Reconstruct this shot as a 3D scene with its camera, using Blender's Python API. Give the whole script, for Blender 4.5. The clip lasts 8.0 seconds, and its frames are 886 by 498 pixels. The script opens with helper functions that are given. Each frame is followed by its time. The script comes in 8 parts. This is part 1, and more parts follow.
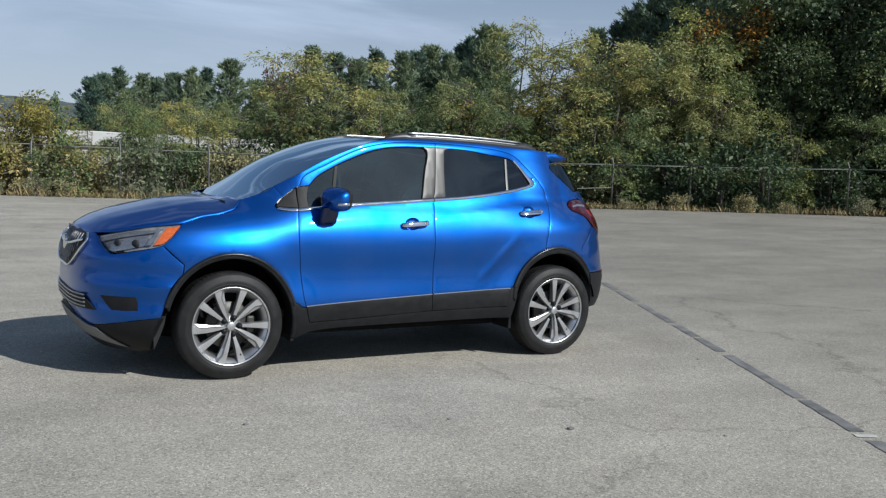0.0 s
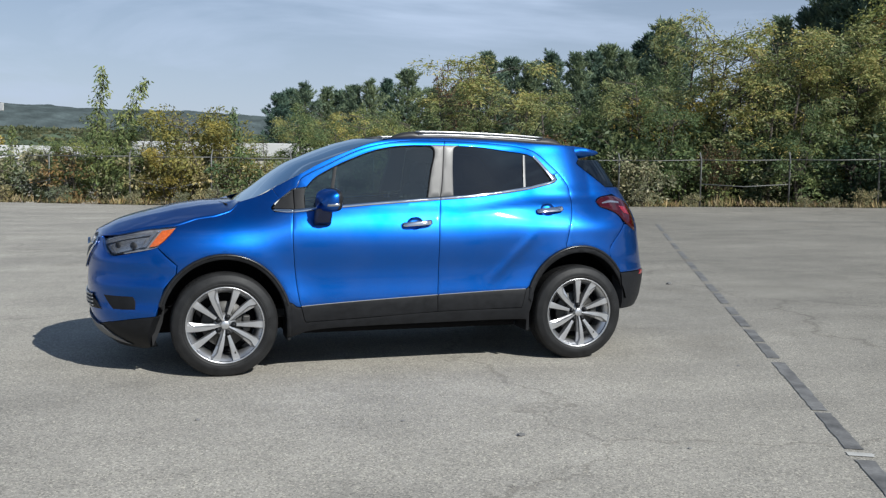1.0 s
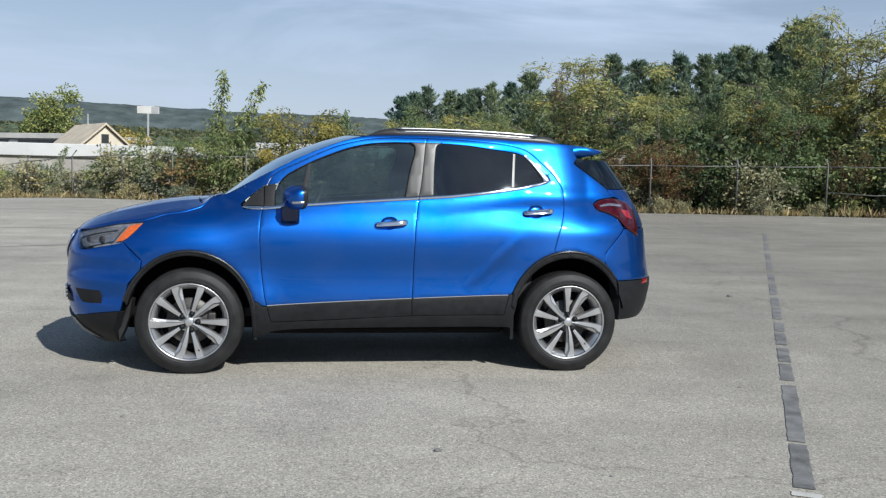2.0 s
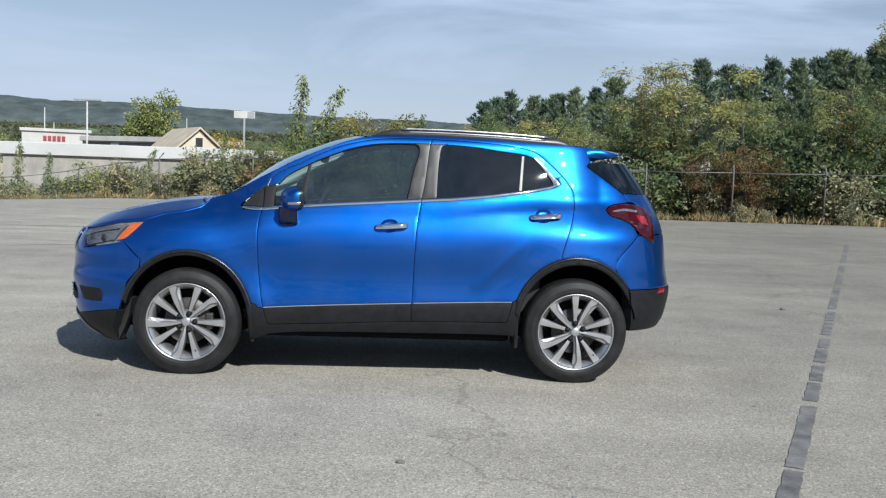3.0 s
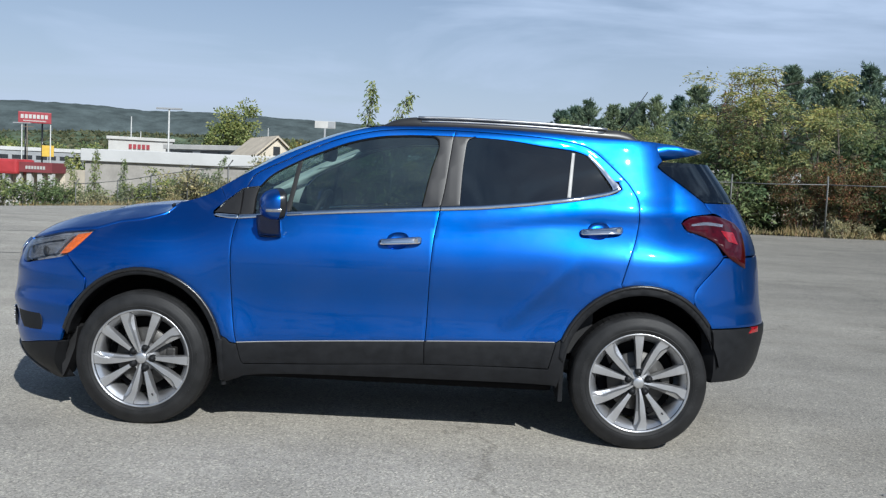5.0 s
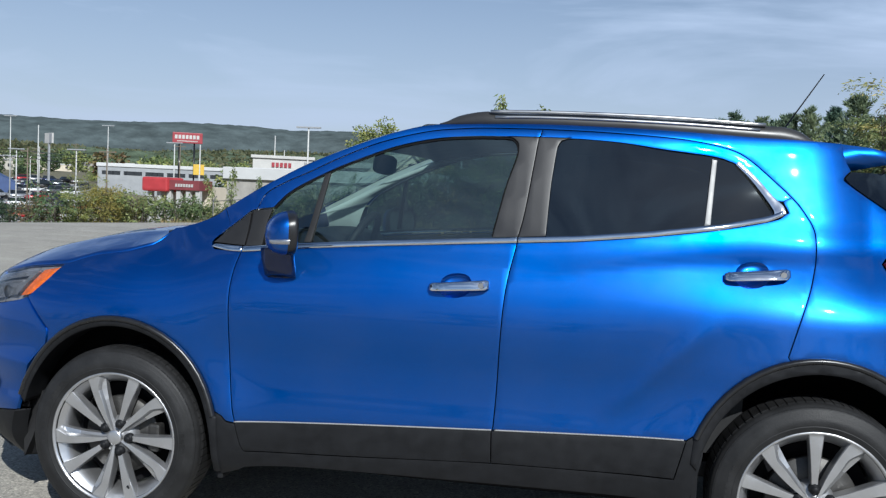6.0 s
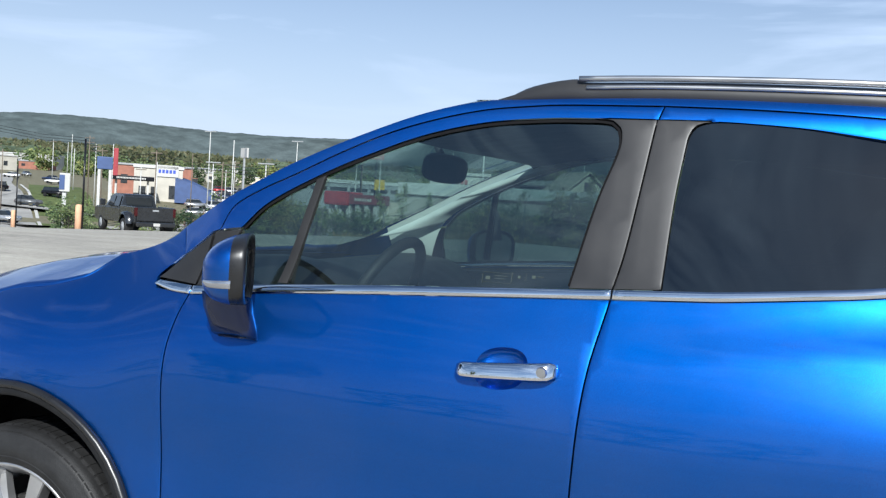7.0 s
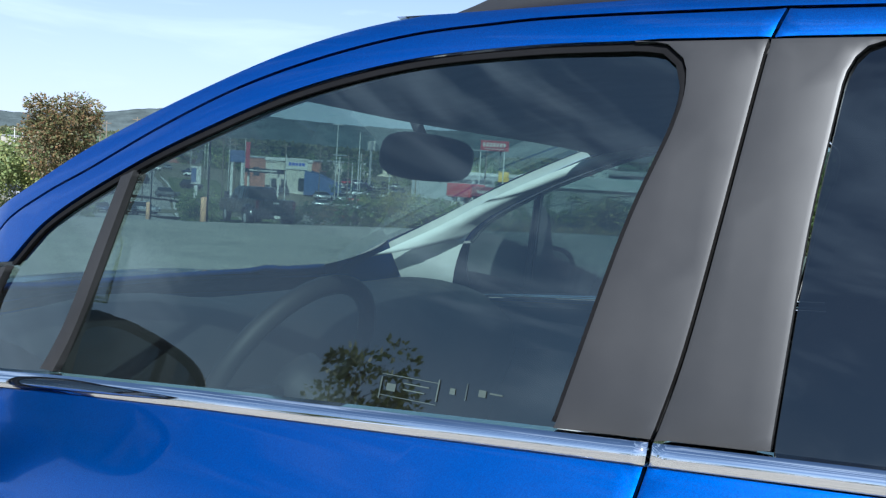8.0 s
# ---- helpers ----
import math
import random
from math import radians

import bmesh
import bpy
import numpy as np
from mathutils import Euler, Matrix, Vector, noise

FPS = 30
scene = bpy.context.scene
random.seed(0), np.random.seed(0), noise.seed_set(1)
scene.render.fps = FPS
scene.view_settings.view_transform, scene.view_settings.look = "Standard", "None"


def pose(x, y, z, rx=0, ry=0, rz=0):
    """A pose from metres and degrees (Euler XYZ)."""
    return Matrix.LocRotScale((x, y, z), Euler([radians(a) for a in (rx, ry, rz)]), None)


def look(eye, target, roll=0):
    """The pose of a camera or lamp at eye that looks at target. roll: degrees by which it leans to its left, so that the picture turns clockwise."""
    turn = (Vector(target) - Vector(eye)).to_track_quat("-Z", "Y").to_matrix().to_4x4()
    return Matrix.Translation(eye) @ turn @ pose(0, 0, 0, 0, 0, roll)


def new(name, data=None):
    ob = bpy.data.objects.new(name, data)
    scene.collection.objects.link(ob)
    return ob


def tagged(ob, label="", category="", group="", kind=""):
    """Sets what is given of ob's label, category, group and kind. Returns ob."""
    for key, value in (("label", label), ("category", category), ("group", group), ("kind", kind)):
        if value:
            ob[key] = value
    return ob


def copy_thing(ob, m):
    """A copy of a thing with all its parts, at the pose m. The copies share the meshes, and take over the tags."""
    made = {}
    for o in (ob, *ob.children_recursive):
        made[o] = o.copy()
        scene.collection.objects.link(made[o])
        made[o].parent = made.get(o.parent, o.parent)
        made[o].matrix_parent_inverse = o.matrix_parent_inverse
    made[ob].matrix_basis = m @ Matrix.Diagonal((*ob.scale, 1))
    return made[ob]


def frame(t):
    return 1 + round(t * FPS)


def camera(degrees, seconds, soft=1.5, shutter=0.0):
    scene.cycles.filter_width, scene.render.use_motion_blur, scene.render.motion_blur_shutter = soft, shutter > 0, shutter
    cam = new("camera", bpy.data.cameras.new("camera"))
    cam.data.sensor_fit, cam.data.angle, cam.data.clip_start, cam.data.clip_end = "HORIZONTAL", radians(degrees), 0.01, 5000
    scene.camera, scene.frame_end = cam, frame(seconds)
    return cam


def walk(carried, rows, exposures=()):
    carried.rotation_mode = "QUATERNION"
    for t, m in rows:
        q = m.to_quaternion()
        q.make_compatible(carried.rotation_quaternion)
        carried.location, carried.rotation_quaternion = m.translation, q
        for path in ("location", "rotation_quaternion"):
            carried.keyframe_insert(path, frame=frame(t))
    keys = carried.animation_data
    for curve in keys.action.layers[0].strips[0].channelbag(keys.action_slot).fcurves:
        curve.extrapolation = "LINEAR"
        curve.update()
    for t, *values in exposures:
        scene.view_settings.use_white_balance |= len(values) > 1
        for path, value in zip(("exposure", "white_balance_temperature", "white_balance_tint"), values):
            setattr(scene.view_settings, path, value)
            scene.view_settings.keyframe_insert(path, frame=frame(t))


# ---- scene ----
cam = camera(51.7, 8.0, soft=1.3)
PATH = [
    (0, (-2.996, -6.541, 1.388), (-2.005, -4.812, 1.219), 2.4),
    (0.5, (-2.354, -6.803, 1.381), (-1.599, -4.96, 1.203), 0.8),
    (1, (-1.704, -6.971, 1.383), (-1.106, -5.071, 1.211), 0.8),
    (1.5, (-1.095, -6.975, 1.375), (-0.618, -5.041, 1.206), 1.1),
    (2, (-0.575, -6.942, 1.363), (-0.264, -4.973, 1.195), 1.5),
    (2.2, (-0.427, -6.921, 1.369), (-0.175, -4.944, 1.203), 1.7),
    (3.5, (0.186, -6.748, 1.342), (0.263, -4.756, 1.18), 2.3),
    (4, (0.254, -6.572, 1.322), (0.301, -4.58, 1.152), 2.6),
    (4.2, (0.284, -6.395, 1.312), (0.323, -4.403, 1.139), 2.5),
    (5.3, (0.414, -5.059, 1.325), (0.313, -3.066, 1.192), 2.5),
    (5.5, (0.441, -4.761, 1.332), (0.304, -2.77, 1.203), 2.4),
    (6, (0.549, -4.056, 1.337), (0.195, -2.091, 1.216), 2.5),
    (6.5, (0.587, -3.353, 1.347), (-0.005, -1.445, 1.243), 3.1),
    (7, (0.588, -2.671, 1.353), (-0.138, -0.81, 1.25), 3.7),
    (7.5, (0.538, -2.054, 1.372), (-0.349, -0.265, 1.263), 3.9),
    (8, (0.444, -1.543, 1.404), (-0.527, 0.2, 1.266), 3.7),
]
walk(cam, [(t, look(eye, target, roll)) for t, eye, target, roll in PATH],
     exposures=[(0, -0.08, 6200, 8), (2.0, 0.09, 6200, 8), (4.0, 0.1, 6200, 8), (5.5, -0.02, 5950, 8), (6.0, 0.0, 5950, 8), (6.5, 0.17, 5950, 8), (7.0, 0.44, 6050, 8), (7.5, 0.64, 6000, 8), (8.0, 0.74, 5750, 8)])

# ---- light ----
SUN = Vector((0.36, -0.72, 0.62)).normalized()
world = bpy.data.worlds.new("sky_world")
scene.world = world
world.use_nodes = True
wn, wl = world.node_tree.nodes, world.node_tree.links
wn.clear()
sky = wn.new("ShaderNodeTexSky")
sky.sky_type = "NISHITA"
sky.sun_disc = False
sky.sun_elevation = math.asin(SUN.z)
sky.sun_rotation = math.atan2(SUN.x, SUN.y)
sky.dust_density = 0.3
sky.air_density = 1.0
sky.ozone_density = 2.2
# thin cirrus, spread over the whole sky in long streaks
geo = wn.new("ShaderNodeTexCoord")
sepw = wn.new("ShaderNodeSeparateXYZ")
wl.new(geo.outputs["Generated"], sepw.inputs[0])
mapw = wn.new("ShaderNodeMapping")
mapw.inputs["Location"].default_value = (0.3, 0.1, 0.35)
mapw.inputs["Scale"].default_value = (1.0, 1.0, 5.5)
wl.new(geo.outputs["Generated"], mapw.inputs["Vector"])
cn = wn.new("ShaderNodeTexNoise")
cn.inputs["Scale"].default_value = 2.3
cn.inputs["Detail"].default_value = 6
cn.inputs["Roughness"].default_value = 0.56
cn.inputs["Distortion"].default_value = 0.5
wl.new(mapw.outputs[0], cn.inputs["Vector"])
cr = wn.new("ShaderNodeValToRGB")
cr.color_ramp.elements[0].position = 0.50
cr.color_ramp.elements[1].position = 0.69
cr.color_ramp.elements[0].color = (0, 0, 0, 1)
cr.color_ramp.elements[1].color = (0.72, 0.72, 0.72, 1)
wl.new(cn.outputs["Fac"], cr.inputs[0])
cmix = wn.new("ShaderNodeMixRGB")
cmix.inputs["Color2"].default_value = (7.9, 9.7, 12.4, 1)
wl.new(cr.outputs["Color"], cmix.inputs["Fac"])
wl.new(sky.outputs[0], cmix.inputs["Color1"])
# pale haze towards the horizon, all round
hz = wn.new("ShaderNodeValToRGB")
hz.color_ramp.elements[0].position, hz.color_ramp.elements[0].color = 0.0, (0.85, 0.85, 0.85, 1)
hz.color_ramp.elements[1].position, hz.color_ramp.elements[1].color = 0.33, (0, 0, 0, 1)
wl.new(sepw.outputs["Z"], hz.inputs[0])
hmix = wn.new("ShaderNodeMixRGB")
hmix.inputs["Color2"].default_value = (6.95, 7.65, 9.45, 1)
wl.new(hz.outputs["Color"], hmix.inputs["Fac"])
wl.new(cmix.outputs[0], hmix.inputs["Color1"])
bg = wn.new("ShaderNodeBackground")
bg.inputs["Strength"].default_value = 0.075
wl.new(hmix.outputs[0], bg.inputs["Color"])
wo = wn.new("ShaderNodeOutputWorld")
wl.new(bg.outputs[0], wo.inputs["Surface"])

sun_data = bpy.data.lights.new("sun", "SUN")
sun_data.energy = 5.4
sun_data.angle = radians(0.55)
sun_data.color = (1.0, 0.965, 0.90)
sun_ob = new("sun", sun_data)
sun_ob.matrix_world = look(SUN * 50, (0, 0, 0))

# ---- materials ----
def nodes_of(name):
    m = bpy.data.materials.new(name)
    m.use_nodes = True
    nt = m.node_tree
    return m, nt.nodes, nt.links, nt.nodes["Principled BSDF"]


def tex_noise(n, l, scale, detail=4, rough=0.55, coord="Object", stretch=None):
    tc = n.new("ShaderNodeTexCoord")
    t = n.new("ShaderNodeTexNoise")
    t.inputs["Scale"].default_value, t.inputs["Detail"].default_value, t.inputs["Roughness"].default_value = scale, detail, rough
    if stretch:
        mp = n.new("ShaderNodeMapping")
        mp.inputs["Scale"].default_value = stretch
        l.new(tc.outputs[coord], mp.inputs["Vector"])
        l.new(mp.outputs[0], t.inputs["Vector"])
    else:
        l.new(tc.outputs[coord], t.inputs["Vector"])
    return t


def ramp(n, l, src, stops):
    r = n.new("ShaderNodeValToRGB")
    el = r.color_ramp.elements
    while len(el) < len(stops):
        el.new(0.5)
    for e, (p, c) in zip(el, stops):
        e.position, e.color = p, (*c, 1)
    l.new(src, r.inputs[0])
    return r


def mixed(n, l, fac, a, b, mode="MIX"):
    m = n.new("ShaderNodeMixRGB")
    m.blend_type = mode
    for sock, v in ((m.inputs["Fac"], fac), (m.inputs["Color1"], a), (m.inputs["Color2"], b)):
        if isinstance(v, (int, float)):
            sock.default_value = v
        elif isinstance(v, tuple):
            sock.default_value = (*v, 1)
        else:
            l.new(v, sock)
    return m.outputs[0]


def bumped(n, l, p, height, strength=0.3, dist=0.01):
    b = n.new("ShaderNodeBump")
    b.inputs["Strength"].default_value, b.inputs["Distance"].default_value = strength, dist
    l.new(height, b.inputs["Height"])
    l.new(b.outputs[0], p.inputs["Normal"])


def simple(name, col, rough=0.5, metal=0.0, vary=0.25, scale=9.0, bump=0.0, coat=0.0, bscale=60, spec=0.5):
    """A plain material with tone and relief at two scales."""
    m, n, l, p = nodes_of(name)
    t1 = tex_noise(n, l, scale, 5)
    t2 = tex_noise(n, l, scale * 9, 3)
    lo, hi = tuple(c * (1 - vary) for c in col), tuple(min(1, c * (1 + vary)) for c in col)
    a = ramp(n, l, t1.outputs["Fac"], [(0.3, lo), (0.7, hi)])
    b = ramp(n, l, t2.outputs["Fac"], [(0.3, (1 - vary * 0.5,) * 3), (0.7, (1, 1, 1))])
    l.new(mixed(n, l, 1.0, a.outputs[0], b.outputs[0], "MULTIPLY"), p.inputs["Base Color"])
    rr = ramp(n, l, t1.outputs["Fac"], [(0.3, (max(0, rough - 0.06),) * 3), (0.7, (min(1, rough + 0.06),) * 3)])
    l.new(rr.outputs[0], p.inputs["Roughness"])
    p.inputs["Metallic"].default_value = metal
    p.inputs["Coat Weight"].default_value = coat
    p.inputs["Specular IOR Level"].default_value = spec
    if bump:
        t3 = tex_noise(n, l, bscale, 4)
        bumped(n, l, p, t3.outputs["Fac"], bump, 0.004)
    return m


def paint_blue():
    m, n, l, p = nodes_of("metallic_blue_paint")
    fl = n.new("ShaderNodeTexVoronoi")
    fl.inputs["Scale"].default_value = 1500
    tc = n.new("ShaderNodeTexCoord")
    l.new(tc.outputs["Object"], fl.inputs["Vector"])
    r = ramp(n, l, fl.outputs["Color"], [(0.2, (0.0, 0.068, 0.33)), (0.8, (0.001, 0.108, 0.47))])
    dirt = tex_noise(n, l, 3.0, 6, 0.6)
    rr = ramp(n, l, dirt.outputs["Fac"], [(0.35, (0.0, 0.0, 0.0)), (0.75, (1, 1, 1))])
    l.new(mixed(n, l, mixed(n, l, 1.0, rr.outputs[0], (0.04, 0.04, 0.04), "MULTIPLY"), r.outputs[0], (0.32, 0.35, 0.38)), p.inputs["Base Color"])
    p.inputs["Metallic"].default_value = 0.93
    p.inputs["Roughness"].default_value = 0.38
    p.inputs["Coat Weight"].default_value = 0.8
    p.inputs["Coat Roughness"].default_value = 0.032
    p.inputs["Coat IOR"].default_value = 1.45
    wob = tex_noise(n, l, 700, 2)
    b = n.new("ShaderNodeBump")
    b.inputs["Strength"].default_value, b.inputs["Distance"].default_value = 0.04, 0.0004
    l.new(wob.outputs["Fac"], b.inputs["Height"])
    l.new(b.outputs[0], p.inputs["Normal"])
    return m


def glass_pane(name, tint, ior=1.5, film=(1, 1, 1)):
    """A thin pane: tinted see-through with a mirror film by Fresnel."""
    m = bpy.data.materials.new(name)
    m.use_nodes = True
    n, l = m.node_tree.nodes, m.node_tree.links
    n.clear()
    tr = n.new("ShaderNodeBsdfTransparent")
    tr.inputs[0].default_value = (*tint, 1)
    gl = n.new("ShaderNodeBsdfGlossy")
    gl.inputs["Roughness"].default_value = 0.015
    gl.inputs["Color"].default_value = (*film, 1)
    fr = n.new("ShaderNodeFresnel")
    fr.inputs["IOR"].default_value = ior
    mx = n.new("ShaderNodeMixShader")
    l.new(fr.outputs[0], mx.inputs[0])
    l.new(tr.outputs[0], mx.inputs[1])
    l.new(gl.outputs[0], mx.inputs[2])
    # a film of dust
    tc = n.new("ShaderNodeTexCoord")
    nz = n.new("ShaderNodeTexNoise")
    nz.inputs["Scale"].default_value, nz.inputs["Detail"].default_value = 5, 6
    l.new(tc.outputs["Object"], nz.inputs["Vector"])
    rp = ramp(n, l, nz.outputs["Fac"], [(0.35, (0.0, 0.0, 0.0)), (0.8, (0.012, 0.012, 0.012))])
    df = n.new("ShaderNodeBsdfDiffuse")
    df.inputs[0].default_value = (0.5, 0.48, 0.44, 1)
    m2 = n.new("ShaderNodeMixShader")
    l.new(rp.outputs[0], m2.inputs[0])
    l.new(mx.outputs[0], m2.inputs[1])
    l.new(df.outputs[0], m2.inputs[2])
    out = n.new("ShaderNodeOutputMaterial")
    l.new(m2.outputs[0], out.inputs[0])
    return m


def pavement_mat():
    m, n, l, p = nodes_of("worn_grey_pavement")
    fine = tex_noise(n, l, 190, 3, 0.75)
    grit = n.new("ShaderNodeTexVoronoi")
    grit.inputs["Scale"].default_value = 115
    tc = n.new("ShaderNodeTexCoord")
    l.new(tc.outputs["Object"], grit.inputs["Vector"])
    wide = tex_noise(n, l, 0.22, 6, 0.6)
    mid = tex_noise(n, l, 1.3, 6, 0.65)
    drag = tex_noise(n, l, 0.35, 5, 0.6, stretch=(0.5, 3.2, 1))
    a = ramp(n, l, wide.outputs["Fac"], [(0.3, (0.302, 0.284, 0.252)), (0.7, (0.43, 0.402, 0.352))])
    b = ramp(n, l, mid.outputs["Fac"], [(0.3, (0.84, 0.84, 0.84)), (0.65, (1.05, 1.05, 1.05))])
    c = ramp(n, l, grit.outputs["Color"], [(0.1, (0.58, 0.58, 0.58)), (0.45, (0.95, 0.95, 0.95)), (0.72, (1.05, 1.05, 1.04)), (0.95, (1.6, 1.58, 1.5))])
    d = ramp(n, l, drag.outputs["Fac"], [(0.32, (0.86, 0.86, 0.86)), (0.62, (1.04, 1.04, 1.03))])
    x = mixed(n, l, 1.0, a.outputs[0], b.outputs[0], "MULTIPLY")
    x = mixed(n, l, 1.0, x, c.outputs[0], "MULTIPLY")
    x = mixed(n, l, 1.0, x, d.outputs[0], "MULTIPLY")
    f = ramp(n, l, fine.outputs["Fac"], [(0.3, (0.70, 0.70, 0.70)), (0.7, (1.25, 1.25, 1.25))])
    x = mixed(n, l, 0.8, x, f.outputs[0], "MULTIPLY")
    # cracks and old stains
    crk = n.new("ShaderNodeTexVoronoi")
    crk.feature = "DISTANCE_TO_EDGE"
    crk.inputs["Scale"].default_value = 0.16
    wobble = tex_noise(n, l, 0.9, 5, 0.6)
    ad = n.new("ShaderNodeVectorMath")
    ad.operation = "MULTIPLY_ADD"
    ad.inputs[1].default_value = (1.6, 1.6, 0)
    l.new(wobble.outputs["Color"], ad.inputs[0])
    l.new(tc.outputs["Object"], ad.inputs[2])
    l.new(ad.outputs[0], crk.inputs["Vector"])
    cm = ramp(n, l, crk.outputs["Distance"], [(0.0, (0.62, 0.61, 0.6)), (0.004, (1, 1, 1))])
    x = mixed(n, l, 0.7, x, cm.outputs[0], "MULTIPLY")
    st = tex_noise(n, l, 0.55, 3, 0.5)
    sm = ramp(n, l, st.outputs["Fac"], [(0.62, (1, 1, 1)), (0.72, (0.86, 0.85, 0.84))])
    x = mixed(n, l, 0.8, x, sm.outputs[0], "MULTIPLY")
    # the older, darker surface of the lot's far half
    sx = n.new("ShaderNodeSeparateXYZ")
    l.new(ad.outputs[0], sx.inputs[0])
    mr = n.new("ShaderNodeMapRange")
    mr.inputs["From Min"].default_value, mr.inputs["From Max"].default_value = 0.5, 7.5
    l.new(sx.outputs["X"], mr.inputs["Value"])
    old = ramp(n, l, mr.outputs[0], [(0.0, (1, 1, 1)), (1.0, (0.71, 0.71, 0.705))])
    x = mixed(n, l, 1.0, x, old.outputs[0], "MULTIPLY")
    l.new(x, p.inputs["Base Color"])
    p.inputs["Roughness"].default_value = 0.9
    p.inputs["Specular IOR Level"].default_value = 0.25
    bumped(n, l, p, mixed(n, l, 0.5, grit.outputs["Distance"], fine.outputs["Fac"]), 0.35, 0.005)
    return m


def leaf_mat(name, cols, sub=0.25):
    m, n, l, p = nodes_of(name)
    g = n.new("ShaderNodeNewGeometry")
    stops = [(i / max(1, len(cols) - 1), c) for i, c in enumerate(cols)]
    r = ramp(n, l, g.outputs["Random Per Island"], stops)
    oi = n.new("ShaderNodeObjectInfo")
    ov = ramp(n, l, oi.outputs["Random"], [(0.0, (0.68, 0.78, 0.82)), (0.5, (1.0, 1.0, 1.0)), (1.0, (1.5, 1.3, 1.05))])
    x = mixed(n, l, 1.0, r.outputs[0], ov.outputs[0], "MULTIPLY")
    big = tex_noise(n, l, 0.7, 3)
    bb = ramp(n, l, big.outputs["Fac"], [(0.3, (0.7, 0.78, 0.8)), (0.7, (1.25, 1.15, 0.9))])
    x = mixed(n, l, 1.0, x, bb.outputs[0], "MULTIPLY")
    l.new(x, p.inputs["Base Color"])
    p.inputs["Roughness"].default_value = 0.55
    p.inputs["Specular IOR Level"].default_value = 0.35
    # light that passes through the leaf
    tl = n.new("ShaderNodeBsdfTranslucent")
    l.new(x, tl.inputs[0])
    ms = n.new("ShaderNodeMixShader")
    ms.inputs[0].default_value = sub
    l.new(p.outputs[0], ms.inputs[1])
    l.new(tl.outputs[0], ms.inputs[2])
    l.new(ms.outputs[0], n["Material Output"].inputs[0])
    return m


BLUE = paint_blue()
BLACK_TRIM = simple("black_textured_plastic", (0.011, 0.0115, 0.013), 0.5, 0, 0.2, 20, 0.08, bscale=700, spec=0.2)
PILLAR = simple("satin_grey_black_pillar_trim", (0.029, 0.028, 0.028), 0.37, 0, 0.12, 6, 0.02, bscale=900, spec=0.5)
LIP = simple("satin_black_lip", (0.012, 0.012, 0.013), 0.3, 0, 0.15, 20, 0.03, bscale=700, spec=0.5)
# dark navy for the mirror foot: shade under the cap put into the colour
GLOSS = simple("gloss_blue_in_shade", (0.006, 0.018, 0.075), 0.12, 0, 0.1, 12, spec=0.6)
MIRROR = simple("tinted_mirror", (0.46, 0.49, 0.52), 0.02, 1.0, 0.03)
CHROME = simple("chrome", (0.82, 0.82, 0.83), 0.07, 1.0, 0.04)
SATIN = simple("satin_silver_rail", (0.52, 0.52, 0.52), 0.36, 1.0, 0.06)
GAP = simple("dark_inner_shell", (0.008, 0.008, 0.009), 0.8, spec=0.08)
RUBBER = simple("tyre_rubber", (0.019, 0.019, 0.0195), 0.52, 0, 0.3, 12, 0.2, bscale=220, spec=0.22)
ALLOY = simple("machined_alloy", (0.60, 0.60, 0.61), 0.33, 0.9, 0.08, 14)
ALLOY_DARK = simple("painted_grey_alloy", (0.30, 0.30, 0.305), 0.40, 0.7, 0.12, 14)
IRON = simple("brake_iron", (0.07, 0.068, 0.065), 0.5, 0.7, 0.3, 20)
GLASS_FRONT = glass_pane("light_tint_glass", (0.28, 0.39, 0.375), 2.1, (0.86, 0.95, 0.90))
GLASS_REAR = glass_pane("privacy_tint_glass", (0.03, 0.036, 0.042), 1.95, (0.64, 0.72, 0.76))
GLASS_SHIELD = glass_pane("windscreen_glass", (0.70, 0.80, 0.76), 1.38, (0.72, 0.80, 0.86))
LENS_CLEAR = glass_pane("clear_lens", (0.86, 0.87, 0.88))
CABIN_DARK = simple("charcoal_cabin_plastic", (0.012, 0.0125, 0.0135), 0.65, 0, 0.2, 15, 0.1, bscale=300)
CABIN_CLOTH = simple("dark_seat_cloth", (0.028, 0.029, 0.032), 0.85, 0, 0.3, 40, 0.3, bscale=300)
CABIN_LIGHT = simple("pale_grey_headlining", (0.72, 0.75, 0.70), 0.8, 0, 0.08, 20, 0.1, bscale=300)
AMBER = simple("amber_reflector", (0.58, 0.125, 0.022), 0.25, 0, 0.15, 60, coat=1.0)
RED_LENS = simple("red_lamp_lens", (0.045, 0.0008, 0.003), 0.08, 0, 0.4, 30, coat=0.5, spec=0.3)
RED_BRIGHT = simple("bright_red_reflector", (0.28, 0.005, 0.009), 0.2, 0, 0.35, 60, coat=1.0)
LAMP_SILVER = simple("lamp_reflector_silver", (0.50, 0.51, 0.54), 0.2, 0.85, 0.12, 40)
LAMP_DARK = simple("lamp_bezel_dark", (0.25, 0.255, 0.27), 0.3, 0.25, 0.2, 30, coat=0.5)
CORNER = simple("matt_black_corner_trim", (0.020, 0.020, 0.021), 0.55, 0, 0.15, 10, 0.1, bscale=500, spec=0.25)
BAR = simple("brushed_grey_bar", (0.20, 0.20, 0.20), 0.5, 0.35, 0.08, 20)

